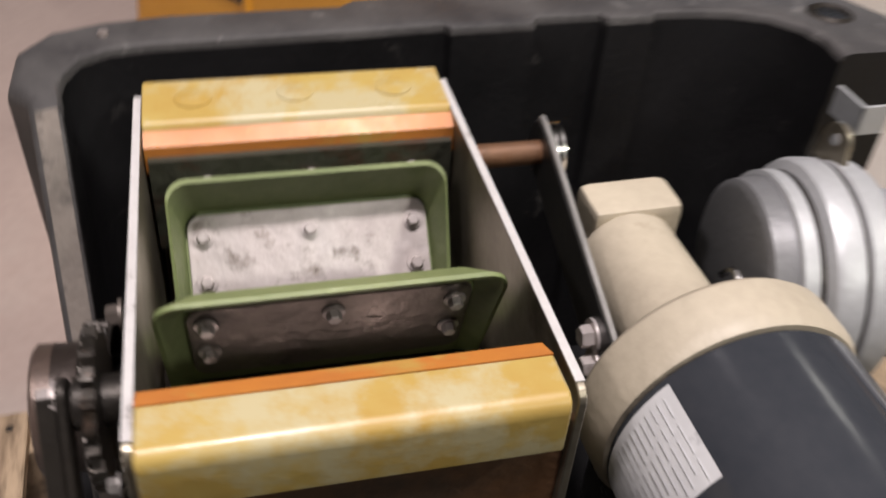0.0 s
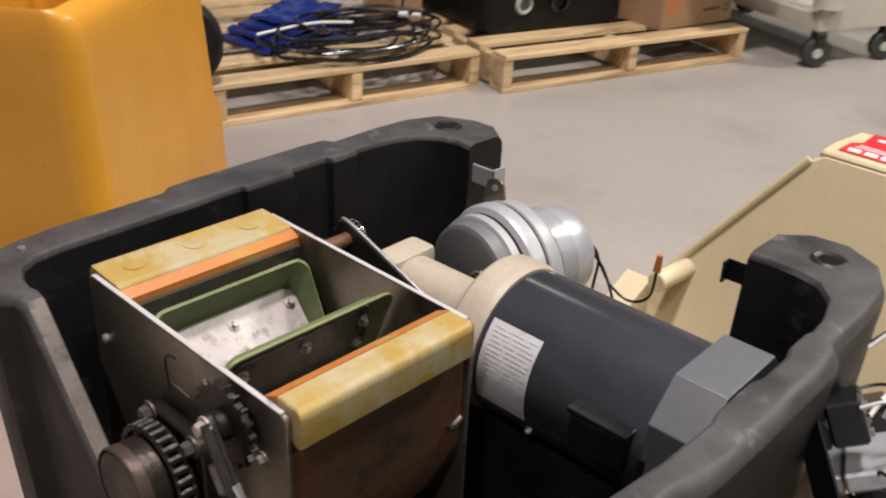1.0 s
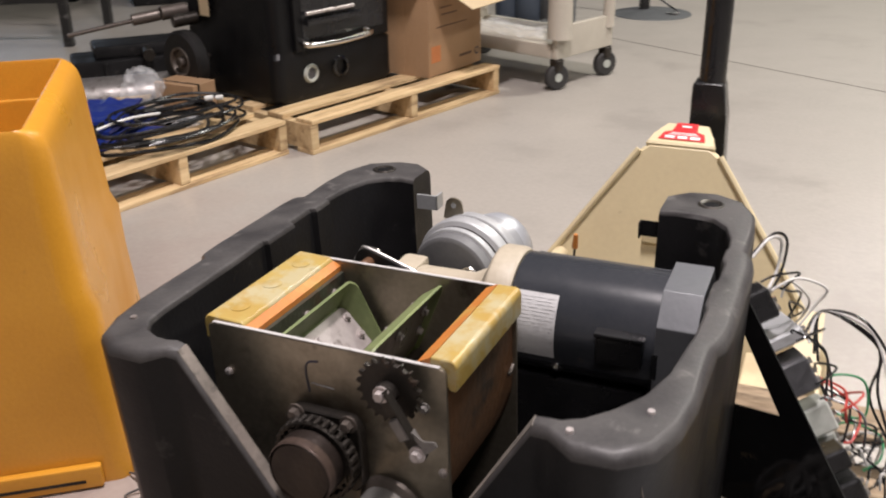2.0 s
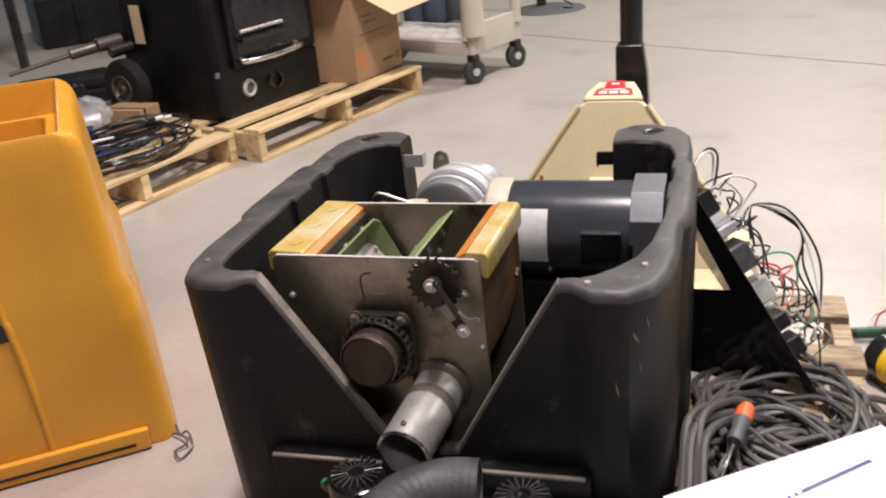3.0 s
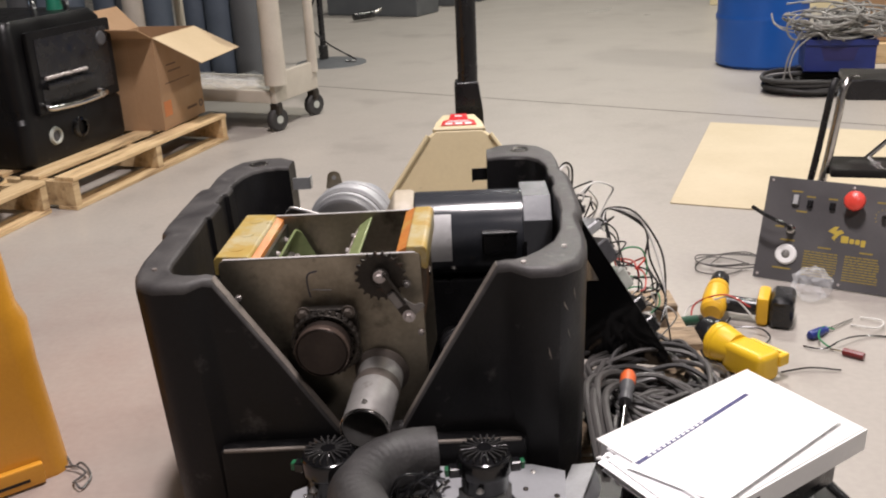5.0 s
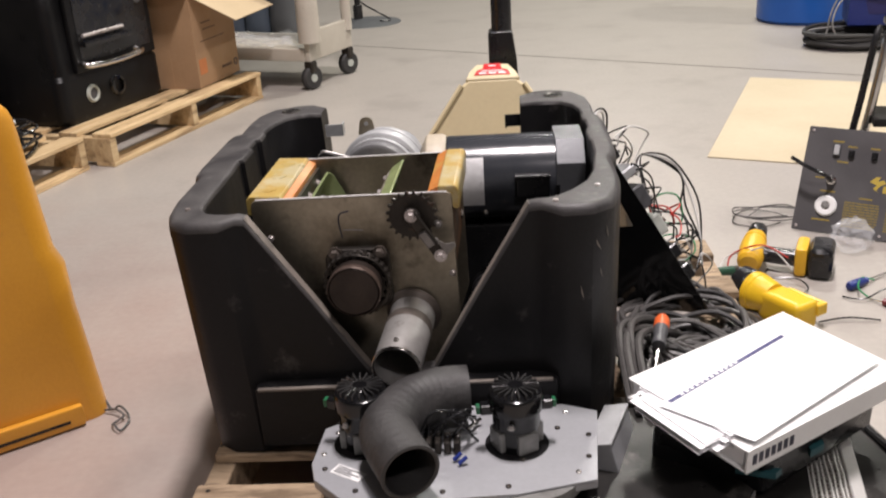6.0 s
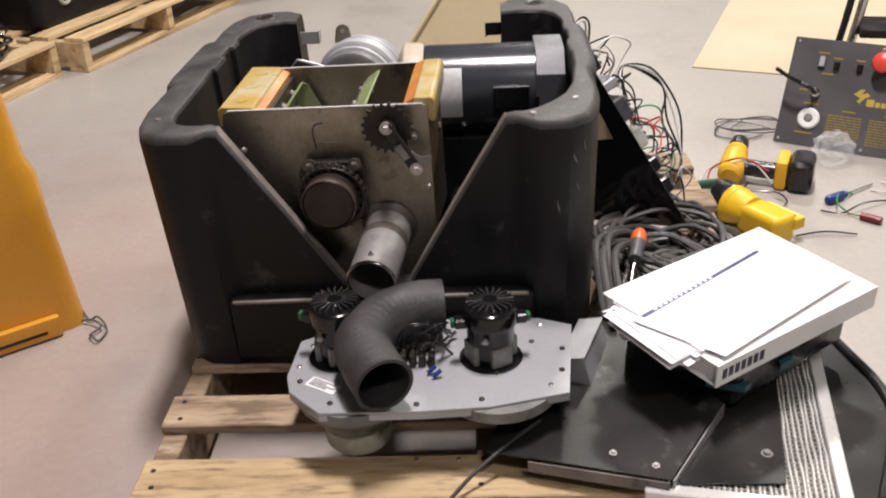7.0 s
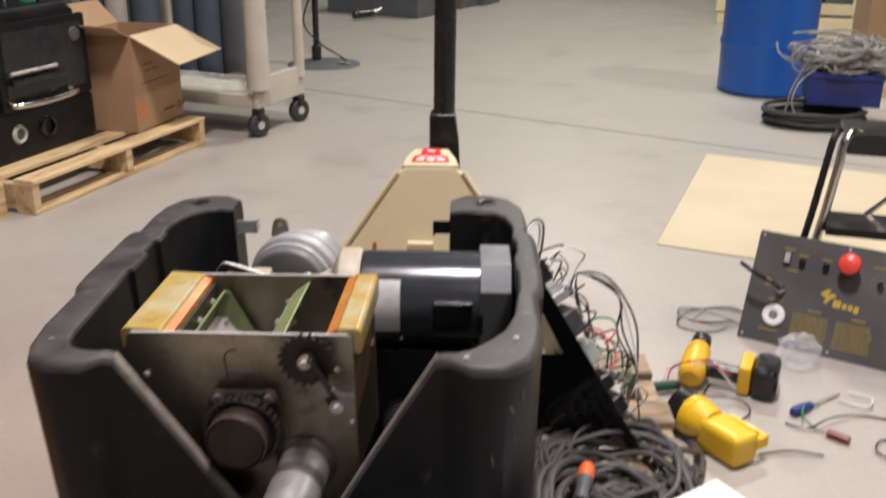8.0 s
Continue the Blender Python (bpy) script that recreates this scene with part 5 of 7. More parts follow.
for k in range(26):
    u, v = rnd.uniform(0.05, 0.40), rnd.uniform(0.02, 0.14)
    u2, v2 = min(0.41, max(0.03, u + rnd.uniform(-0.12, 0.12))), rnd.uniform(0.02, 0.18)
    h = rnd.uniform(0.05, 0.085)
    bulge = rnd.uniform(-0.02, 0.03)
    pts = [on_panel(u, v, 0.05), on_panel(u + bulge, v, h), on_panel((u + u2) / 2, (v + v2) / 2, h + 0.02), on_panel(u2, v2, h - 0.01), on_panel(u2, v2, 0.035)]
    part("wire", tube(pts, 0.0019, 5), (M_WIREW, M_BLACK, M_BLACK, M_WIRER, M_BLACK, M_BLACK, M_WIREW, M_BLACK, M_WIREG)[k % 9], ep)
for k, s in enumerate((0.0, 0.014, 0.032, 0.045)):
    part("wire", tube([on_panel(0.31 - s, 0.10, 0.06), on_panel(0.325, 0.12, 0.10), on_panel(0.28 - s, 0.12, 0.15), on_panel(0.18, 0.11, 0.15 - s), on_panel(0.10, 0.09, 0.095), on_panel(0.07, 0.07, 0.05)], 0.0022, 6), (M_BLACK, M_WIREW, M_BLACK, M_BLACK)[k], ep)
part("wire", tube([(0.425, 0.56, 0.50), (0.445, 0.585, 0.525), (0.462, 0.605, 0.515), (0.462, 0.60, 0.47), (0.452, 0.57, 0.44), (0.45, 0.54, 0.43)], 0.0025, 6), M_WIREW, ep)
part("wire", tube([(0.425, 0.565, 0.505), (0.450, 0.595, 0.53), (0.470, 0.612, 0.515), (0.468, 0.605, 0.465), (0.455, 0.57, 0.435)], 0.0025, 6), M_BLACK, ep)

# ---- tools on the floor ----
sd = thing("screwdriver", "screwdriver with orange and grey grip stuck in the cable heap", "screwdriver", pose(0.53, 0.27, 0.16), world=True, group="screwdrivers")
a, b = Vector((0.526, 0.186, 0.232)), Vector((0.482, 0.010, 0.205))
d = (b - a).normalized()
m, n = frame_to(a, b)
part("grip", lathe([(0, 0), (0.010, 0.002), (0.014, 0.012), (0.014, 0.05), (0.011, 0.062), (0.013, 0.075), (0.012, 0.088), (0, 0.09)], m, 14), M_PCB, sd, "grey grip")
part("grip_end", lathe([(0, -0.001), (0.0105, 0.001), (0.0146, 0.012), (0.0146, 0.034), (0.0135, 0.036)], m, 14), M_OGRIP, sd, "orange grip end")
part("blade", rod(a + d * 0.085, b, 0.0032, 10), M_CHROME, sd)

lan = thing("lantern_torch", "yellow square lantern torch lying on its side", "torch", Matrix.Translation((0.820, 0.690, 0.0)) @ Matrix.Rotation(radians(-57), 4, "Z") @ Matrix.Scale(0.9, 4))
part("lamp_body", box(0.070, 0.200, -0.041, 0.041, 0.004, 0.086, 0.020, 4), M_LAMPYEL, lan, "lemon yellow plastic body")
LX = Matrix.Translation((0, 0, 0.056)) @ Matrix.Rotation(radians(90), 4, "Y")
part("lamp_neck", lathe([(0.053, 0.020), (0.0535, 0.026), (0.0515, 0.028), (0.0515, 0.031), (0.053, 0.033), (0.0525, 0.039), (0.0500, 0.041), (0.0505, 0.048), (0.047, 0.066), (0.042, 0.090), (0, 0.090)], LX, 32), M_LAMPYEL, lan)
part("lens_ring", lathe([(0, -0.016), (0.040, -0.018), (0.050, -0.024), (0.055, -0.020), (0.0555, 0.016), (0.053, 0.0195), (0, 0.0195)], LX, 32), M_BLACK, lan, "black lens ring")
bm = box(0.085, 0.205, 0.054, 0.066, 0.040, 0.072, 0.005)
box(0.085, 0.100, 0.038, 0.057, 0.040, 0.072, 0.003, 1, bm=bm)
box(0.188, 0.205, 0.030, 0.057, 0.040, 0.072, 0.003, 1, bm=bm)
part("handle", bm, M_LAMPYEL, lan)

dr = thing("cordless_drill", "yellow and black cordless drill lying on its side", "drill", Matrix.Translation((0.872, 0.955, 0.0)) @ Matrix.Rotation(radians(-22), 4, "Z"))
dm = Matrix.Translation((0.03, 0.0, 0.045)) @ Matrix.Rotation(radians(-80), 4, "X")
part("motor_housing", lathe([(0, -0.075), (0.022, -0.075), (0.031, -0.067), (0.034, -0.035), (0.033, 0.02), (0.029, 0.028), (0.029, 0.034), (0.031, 0.036), (0.028, 0.055), (0.022, 0.062), (0, 0.063)], dm, 24), M_DRILL, dr, "yellow drill housing")
part("chuck", lathe([(0.024, 0.064), (0.026, 0.07), (0.024, 0.10), (0.014, 0.115), (0, 0.116)], dm, 20), M_BLACK, dr, "black chuck")
part("handle", tube([(0.035, -0.012, 0.042), (0.09, -0.02, 0.040), (0.15, -0.022, 0.040)], 0.022, 16), M_BLACK, dr, "black rubber grip")
part("battery_collar", box(0.138, 0.170, -0.058, 0.043, 0.002, 0.080, 0.013, 2), M_DRILL, dr, "yellow battery collar")
part("battery", box(0.1705, 0.232, -0.066, 0.050, 0.0, 0.084, 0.022, 3), M_BLACK, dr, "black battery pack")
part("trigger", box(0.055, 0.075, -0.040, -0.026, 0.03, 0.055, 0.004, 1), M_BLACK, dr)

pen = thing("soldering_pen", "dark green pencil tool with a brown tip", "hand tool", pose(0.78, 0.87, 0.012), world=True)
part("barrel", rod((0.745, 0.845, 0.02), (0.845, 0.865, 0.02), 0.012, 12), M_DKSTEEL, pen)
part("sleeve", rod((0.776, 0.8515, 0.02), (0.832, 0.8625, 0.02), 0.0128, 12), mat("dark_green_plastic", (0.01, 0.06, 0.03), rough=0.4), pen, "dark green sleeve")
part("tip", rod((0.700, 0.836, 0.014), (0.745, 0.845, 0.02), 0.006, 8), M_WOODOLD, pen)

sd2 = thing("screwdriver", "small screwdriver with translucent blue grip on the floor", "screwdriver", pose(1.12, 0.78, 0.0), world=True, group="screwdrivers")
a, b = Vector((1.085, 0.755, 0.013)), Vector((1.235, 0.86, 0.006))
m, n = frame_to(a, b)
part("grip", lathe([(0, 0), (0.009, 0.002), (0.0125, 0.01), (0.0125, 0.05), (0.008, 0.06), (0.010, 0.07), (0, 0.072)], m, 10), M_BLUE, sd2, "blue grip")
part("blade", rod(a + (b - a).normalized() * 0.07, b, 0.0026, 8), M_CHROME, sd2)
sd3 = thing("screwdriver", "stubby screwdriver with dark red grip on the floor", "screwdriver", pose(1.17, 0.64, 0.0), world=True, group="screwdrivers")
part("grip", rod((1.138, 0.672, 0.01), (1.176, 0.640, 0.010), 0.0095, 10), mat("dark_red_plastic", (0.16, 0.02, 0.02), rough=0.35), sd3, "dark red grip")
part("blade", rod((1.136, 0.674, 0.009), (1.118, 0.700, 0.004), 0.002, 8), M_CHROME, sd3)

# loose wires on the floor
rnd = random.Random(31)
for k, (pts, mt, lab) in enumerate((
    ([(1.06, 0.72, 0.004), (1.10, 0.69, 0.01), (1.16, 0.72, 0.02), (1.24, 0.76, 0.006), (1.32, 0.74, 0.004)], M_BLACK, "thin black wire curling on the floor"),
    ([(1.118, 0.70, 0.006), (1.10, 0.73, 0.02), (1.13, 0.79, 0.02), (1.165, 0.80, 0.008)], M_WIREG, "thin green wire by the blue screwdriver"),
    ([(1.22, 0.83, 0.004), (1.27, 0.79, 0.012), (1.30, 0.83, 0.012), (1.26, 0.87, 0.006)], M_WIREW, "short white wire on the floor"),
    ([(1.27, 0.66, 0.004), (1.24, 0.64, 0.01), (1.22, 0.60, 0.01), (1.25, 0.56, 0.004)], M_BLACK, "short black wire on the floor"),
    ([(0.96, 0.585, 0.006), (1.03, 0.595, 0.01), (1.10, 0.585, 0.006)], M_BLACK, "thin black lead beside the lantern"),
    ([(0.93, 0.90, 0.004), (0.90, 0.83, 0.012), (0.97, 0.80, 0.02), (0.99, 0.76, 0.01), (0.95, 0.72, 0.004)], M_BLACK, "thin black wire round the drill"),
    ([(0.80, 0.89, 0.01), (0.83, 0.93, 0.03), (0.87, 0.89, 0.06), (0.92, 0.86, 0.08), (0.97, 0.83, 0.03)], M_WIREW, "thin white wire over the drill"),
    ([(0.82, 0.88, 0.01), (0.84, 0.92, 0.04), (0.90, 0.87, 0.085), (0.96, 0.84, 0.06)], M_WIRER, "thin red wire over the drill"),
)):
    solo("loose_wire", tube(pts, 0.0022, 6), mt, lab, "wire", group="loose wires")
bm = bmesh.new()
for k in range(4):
    c = Vector((1.035 + rnd.uniform(-0.03, 0.03), 1.29 + rnd.uniform(-0.03, 0.03), 0.004 + 0.004 * k))
    tube([c + Vector((0.11 * math.cos(a) * rnd.uniform(0.6, 1.1), 0.07 * math.sin(a) * rnd.uniform(0.6, 1.1), rnd.uniform(0, 0.008))) for a in [j * 0.9 for j in range(7)]], 0.0019, 5, bm)
solo("wire_coil", bm, M_CABLE, "loose coil of thin grey wire on the floor", "wire coil", kind="stuff")
bm = tube([(-0.644, 0.300, 0.035), (-0.625, 0.302, 0.022), (-0.604, 0.285, 0.006), (-0.587, 0.286, 0.014), (-0.562, 0.262, 0.010), (-0.552, 0.238, 0.006), (-0.557, 0.204, 0.006), (-0.570, 0.210, 0.016), (-0.582, 0.229, 0.006), (-0.566, 0.250, 0.012), (-0.590, 0.270, 0.016), (-0.618, 0.280, 0.008)], 0.0024, 6)
solo("loose_wire", bm, M_CABLE, "thin grey wire tail at the hopper foot", "wire", group="loose wires")


def bag(name, cx, cy, z, r, h, label, seed):
    """A crumpled clear plastic bag."""
    tmp = bmesh.new()
    bmesh.ops.create_icosphere(tmp, subdivisions=4, radius=1)
    for v in tmp.verts:
        n = noise.noise(v.co * 2.2 + Vector((seed, 0, 0))) + 0.6 * noise.noise(v.co * 5 + Vector((0, seed, 0)))
        v.co *= 1 + 0.33 * n
        v.co = Vector((v.co.x * r, v.co.y * r * 0.8, max(0.0, (v.co.z * 0.55 + 0.5) * h)))
    return solo(name, tmp, M_FILM, label, "plastic bag", pose(cx, cy, z), group="plastic bags")


bag("plastic_bag", 1.18, 1.01, 0.001, 0.052, 0.085, "crumpled clear plastic bag beside the drill", 3)

# ---- control panel leaning on the stool ----
pu = Vector((0.859, -0.512, 0.0)).normalized()
pv = Vector((0.066, 0.112, 0.273)).normalized()
pn = pu.cross(pv).normalized()
CP = Matrix(((pu.x, pv.x, pn.x, 1.073), (pu.y, pv.y, pn.y, 1.184), (pu.z, pv.z, pn.z, 0.003), (0, 0, 0, 1)))
cp = thing("control_panel", "charcoal control panel with red stop knob leaning on a stool", "control panel", CP)
PW, PH = 0.47, 0.302
part("panel_sheet", prism(rounded(0, PW, 0, PH, 0.004), 0.003, Matrix.Translation((0, 0, -0.003)), 0.0005), M_PANEL, cp)
for x in (0.012, PW / 2, PW - 0.012):
    for y in (0.012, PH - 0.012):
        part("panel_screw", lathe([(0.004, 0.0002), (0.004, 0.002), (0, 0.003)], Matrix.Translation((x, y, 0)), 10), M_BARESTEEL, cp)
XC = 0.245
knob = part("stop_knob", lathe([(0.017, 0.0005), (0.017, 0.018), (0.026, 0.024), (0.029, 0.034), (0.026, 0.043), (0.016, 0.049), (0, 0.051)], Matrix.Translation((XC, 0.250, 0)), 32), M_REDKNOB, cp, "red mushroom stop knob")
part("knob_collar", lathe([(0.022, 0.0004), (0.022, 0.008), (0.019, 0.010)], Matrix.Translation((XC, 0.250, 0)), 28), M_BLACK, knob)
for x, y, w, h in ((0.075, 0.222, 0.020, 0.034), (0.117, 0.220, 0.016, 0.022), (0.178, 0.220, 0.016, 0.022)):
    sw = part("rocker_switch", box(x, x + w, y, y + h, 0.0003, 0.006, 0.001, 1), M_BLACK if w < 0.02 else M_PCB, cp)
    part("rocker", box(x + 0.003, x + w - 0.003, y + 0.003, y + h - 0.003, 0.006, 0.011, 0.001, 1), M_BLACK if w < 0.02 else M_ALU, sw)
sock = part("round_socket", lathe([(0.012, 0.006), (0.016, 0.008), (0.026, 0.008), (0.030, 0.004), (0.030, 0.0003), (0.012, 0.0003)], Matrix.Translation((0.082, 0.078, 0)), 32), M_WHITE, cp, "white round socket ring")
part("socket_core", lathe([(0, 0.0045), (0.009, 0.0045), (0.013, 0.003), (0.016, 0.004)], Matrix.Translation((0.082, 0.078, 0)), 24), M_GALV, sock)
for a in range(6):
    part("socket_pin", rod((0.082 + 0.008 * math.cos(a * 1.05), 0.078 + 0.008 * math.sin(a * 1.05), 0.004), (0.082 + 0.008 * math.cos(a * 1.05), 0.078 + 0.008 * math.sin(a * 1.05), 0.008), 0.0016, 6), M_CHROME, sock)
gland = part("cable_gland", lathe([(0.013, 0.0003), (0.013, 0.008), (0.009, 0.012), (0.009, 0.022), (0, 0.022)], Matrix.Translation((0.085, 0.152, 0)), 16), M_CHROME, cp, "bright cable gland")
part("cable", tube([(0.085, 0.152, 0.02), (0.068, 0.160, 0.05), (0.022, 0.176, 0.062), (-0.022, 0.197, 0.056)], 0.006, 8), M_BLACK, gland, "black cable stub")
dial = part("dial_knob", lathe([(0.008, 0.0003), (0.008, 0.012), (0.006, 0.016), (0, 0.016)], Matrix.Translation((0.325, 0.215, 0)), 16), M_CHROME, cp)
bm = bmesh.new()
for k in range(11):
    a = radians(-30 + 24 * k)
    c, s = math.cos(a), math.sin(a)
    box(0.022, 0.026, -0.001, 0.001, 0.0002, 0.0008, m=Matrix.Translation((0.325, 0.215, 0)) @ Matrix.Rotation(a, 4, "Z"), bm=bm)
part("dial_scale", bm, M_GOLDDIM, cp)
part("round_socket", lathe([(0.012, 0.006), (0.026, 0.008), (0.030, 0.004), (0.030, 0.0003), (0.012, 0.0003)], Matrix.Translation((0.405, 0.078, 0)), 32), M_WHITE, cp, "white round socket ring")
bm = bmesh.new()
rnd = random.Random(17)
for x0 in (0.130, 0.240):
    for k in range(10):
        y = 0.026 + 0.0075 * k
        x = x0
        while x < x0 + 0.088:
            w = min(rnd.uniform(0.007, 0.02), x0 + 0.092 - x)
            box(x, x + w, y, y + 0.003, 0.0002, 0.0007, bm=bm)
            x += w + 0.0022
for x, y, w in ((0.07, 0.262, 0.03), (0.112, 0.250, 0.025), (0.172, 0.250, 0.025), (0.06, 0.118, 0.04), (0.05, 0.035, 0.05), (0.165, 0.108, 0.035), (0.275, 0.108, 0.035), (0.30, 0.255, 0.05), (0.09, 0.205, 0.03), (0.04, 0.155, 0.025)):
    box(x, x + w, y, y + 0.004, 0.0002, 0.0007, bm=bm)
tagged(part("print_bar", bm, M_GOLDDIM, cp, "yellow printed lines"), kind="stuff")
# emblem drawn as plain shapes
bm = prism([(0.185, 0.160), (0.200, 0.175), (0.213, 0.176), (0.205, 0.163), (0.220, 0.168), (0.228, 0.160), (0.215, 0.152), (0.205, 0.138), (0.212, 0.132), (0.196, 0.142), (0.204, 0.152)], 0.0005, Matrix.Translation((0, 0, 0.0002)))
for k, (w, h) in enumerate(((0.020, 0.020), (0.012, 0.014), (0.012, 0.014), (0.012, 0.019))):
    prism(rounded(0.222 + (0, 0.023, 0.038, 0.053)[k], 0.222 + (0, 0.023, 0.038, 0.053)[k] + w, 0.132 - (0.005 if k == 3 else 0), 0.132 + h - (0.005 if k == 3 else 0), 0.003), 0.0005, Matrix.Translation((0, 0, 0.0002)), bm=bm)
part("emblem", bm, M_GOLD, cp, "yellow printed emblem")

# ---- step stool ----
st = thing("step_stool", "folding step stool with tube frame and black treads", "step stool", Matrix.Translation((1.318, 1.335, 0)) @ Matrix.Rotation(radians(-14), 4, "Z") @ Matrix.Diagonal((1, 1, 0.94, 1)))
for s in (0.0, 0.40):
    part("rear_leg", tube([(s - 0.080, 0.0, 0.0), (s - 0.035, 0.015, 0.28), (s - 0.010, 0.03, 0.47), (s, 0.04, 0.54), (s + 0.012, 0.06, 0.568)], 0.0105, 10), M_BLACK, st, "black tube leg")
    part("front_leg", tube([(s - 0.055, -0.03, 0.0), (s - 0.008, -0.02, 0.28), (s + 0.016, -0.01, 0.47), (s + 0.024, 0.0, 0.545), (s + 0.04, 0.015, 0.574), (s + 0.065, 0.03, 0.578)], 0.0125, 12), M_CHROME, st, "chromed tube leg")
part("tread", box(0.035, 0.40, 0.01, 0.20, 0.556, 0.578, 0.006), M_DUSTY, st, "ribbed black top tread")
part("tread_edge", box(0.035, 0.40, 0.002, 0.0095, 0.515, 0.577, 0.003, 1), M_BLACK, st)
part("tread", box(0.005, 0.40, -0.06, 0.10, 0.285, 0.312, 0.006), M_DUSTY, st, "ribbed black lower tread")
part("brace", tube([(0.12, 0.10, 0.30), (0.22, 0.12, 0.40), (0.32, 0.12, 0.50)], 0.008, 8), M_CHROME, st)
bm = bmesh.new()
for k in range(3):
    box(0.20 + 0.028 * k, 0.20 + 0.028 * k + 0.02, 0.0008, 0.0016, 0.533, 0.555, bm=bm)
part("print_bar", bm, M_WHITE, st)

# ---- cardboard sheet on the floor ----
solo("cardboard_sheet", sheet([(0.990, 1.909, 0.0055), (2.052, 1.468, 0.0055), (2.514, 2.690, 0.0055), (1.461, 3.154, 0.0055)], 0.005, bevel=0.001), M_CARDPALE, "flat pale cardboard sheet lying on the floor", "cardboard")

# ---- yellow hopper standing upside down ----
e1 = Vector((-0.80, -0.60, 0))
HM = Matrix(((e1.x, -0.60, 0, -0.606), (e1.y, 0.80, 0, 0.282), (0, 0, 1, 0), (0, 0, 0, 1)))
hop = thing("plastic_hopper", "yellow moulded plastic hopper standing upside down on the floor", "hopper", HM)
WX, WY, HH = 0.56, 0.62, 0.676


def hopper_ring(z, inset, r, n=6):
    """A rounded rectangle; the side towards local x = 0 keeps its place."""
    out = []
    iy = 0.3 * min(inset, 0.07) + 0.12 * max(0.0, inset - 0.07)
    for cx, cy, a in ((WX - inset - r, WY - iy - r, 0), (inset * 0.78 + r, WY - iy - r, 90), (inset * 0.78 + r, iy + r, 180), (WX - inset - r, iy + r, 270)):
        out += [(cx + r * math.cos(radians(a + 90 * k / n)), cy + r * math.sin(radians(a + 90 * k / n)), z) for k in range(n + 1)]
    return out


levels = [(0.0, 0.0, 0.035), (0.012, -0.004, 0.04), (0.25, 0.017, 0.05), (0.34, 0.019, 0.05), (0.375, 0.036, 0.05), (0.53, 0.051, 0.05), (0.61, 0.058, 0.045), (0.640, 0.063, 0.040), (0.656, 0.070, 0.036), (0.666, 0.080, 0.030), (0.672, 0.092, 0.024), (0.675, 0.100, 0.020),
          (HH, 0.105, 0.018), (0.6745, 0.110, 0.016), (0.669, 0.1145, 0.015), (0.655, 0.118, 0.015), (0.60, 0.128, 0.018), (0.594, 0.133, 0.018), (0.592, 0.160, 0.022), (0.586, 0.166, 0.022), (0.30, 0.170, 0.02)]
bm = bmesh.new()
rings = [[bm.verts.new(c) for c in hopper_ring(*lv)] for lv in levels]
for a, b in zip(rings, rings[1:]):
    for i in range(len(a)):
        j = (i + 1) % len(a)
        bm.faces.new((a[i], a[j], b[j], b[i]))
bm.faces.new(rings[0])
bm.faces.new(rings[-1])
part("hopper_body", bm, M_YEL, hop)
part("flange_lip", box(0.055, WX - 0.03, -0.020, -0.001, 0.004, 0.050, 0.006), M_YEL, hop, "raised yellow flange lip")
part("lip_slot", box(0.085, WX - 0.06, -0.0212, -0.0195, 0.018, 0.0245), M_DKSTEEL, hop, "dark slot along the lip")
part("moulded_ridge", tube([(0.240, 0.0015, 0.05), (0.246, 0.0045, 0.20), (0.256, 0.0075, 0.32), (0.262, 0.0115, 0.36), (0.270, 0.0165, 0.55), (0.274, 0.0195, 0.63)], 0.008, 12), M_YEL, hop, "raised moulded ridge")
lab = part("sticker", sheet([(0.256, 0.0035, 0.300), (0.44, 0.0035, 0.300), (0.44, 0.0090, 0.393), (0.256, 0.0090, 0.393)], 0.0015), M_BLACK, hop, "black sticker with yellow emblem")
part("emblem", sheet([(0.285, 0.0022, 0.312), (0.38, 0.0022, 0.312), (0.38, 0.0036, 0.338), (0.285, 0.0036, 0.338)], 0.0006), M_GOLD, lab)

# ---- pallet jack behind the base ----
jk = thing("pallet_jack", "cream painted pallet jack with black handle tube under the pallet", "pallet jack", pose(0.23, 1.1, 0.0), world=True)
JX = 0.226
prof = [(-0.345, 0.03), (0.345, 0.03), (0.345, 0.11), (0.315, 0.15), (0.082, 0.485), (0.062, 0.500), (-0.062, 0.500), (-0.082, 0.485), (-0.315, 0.15), (-0.345, 0.11)]
SH = Matrix(((1, 0, 0, 0), (0, 1, 0.22, 0), (0, 0, 1, 0), (0, 0, 0, 1)))  # the panel leans back
jm = Matrix.Translation((JX, 0.987, 0)) @ SH @ Y_OUT
body = part("front_panel", prism(prof, 0.014, jm, 0.004), M_CREAM, jk, "cream painted sloping front panel")
for s in (-1, 1):
    part("side_rib", tube([(JX + s * 0.316, 1.007, 0.155), (JX + s * 0.20, 1.043, 0.322), (JX + s * 0.083, 1.080, 0.488)], 0.007, 8), M_CREAM, body)
part("shelf", box(JX - 0.055, JX + 0.01, 1.026, 1.046, 0.300, 0.318, 0.002, 1), M_CREAM, body)
part("top_cap", prism([(-0.072, 0), (0.072, 0), (0.062, 0.04), (0.045, 0.10), (-0.045, 0.10), (-0.062, 0.04)], 0.016, Matrix.Translation((JX, 1.085, 0.4905)) @ Matrix.Rotation(radians(9), 4, "X"), 0.004), M_CREAM, jk, "cream top cap")
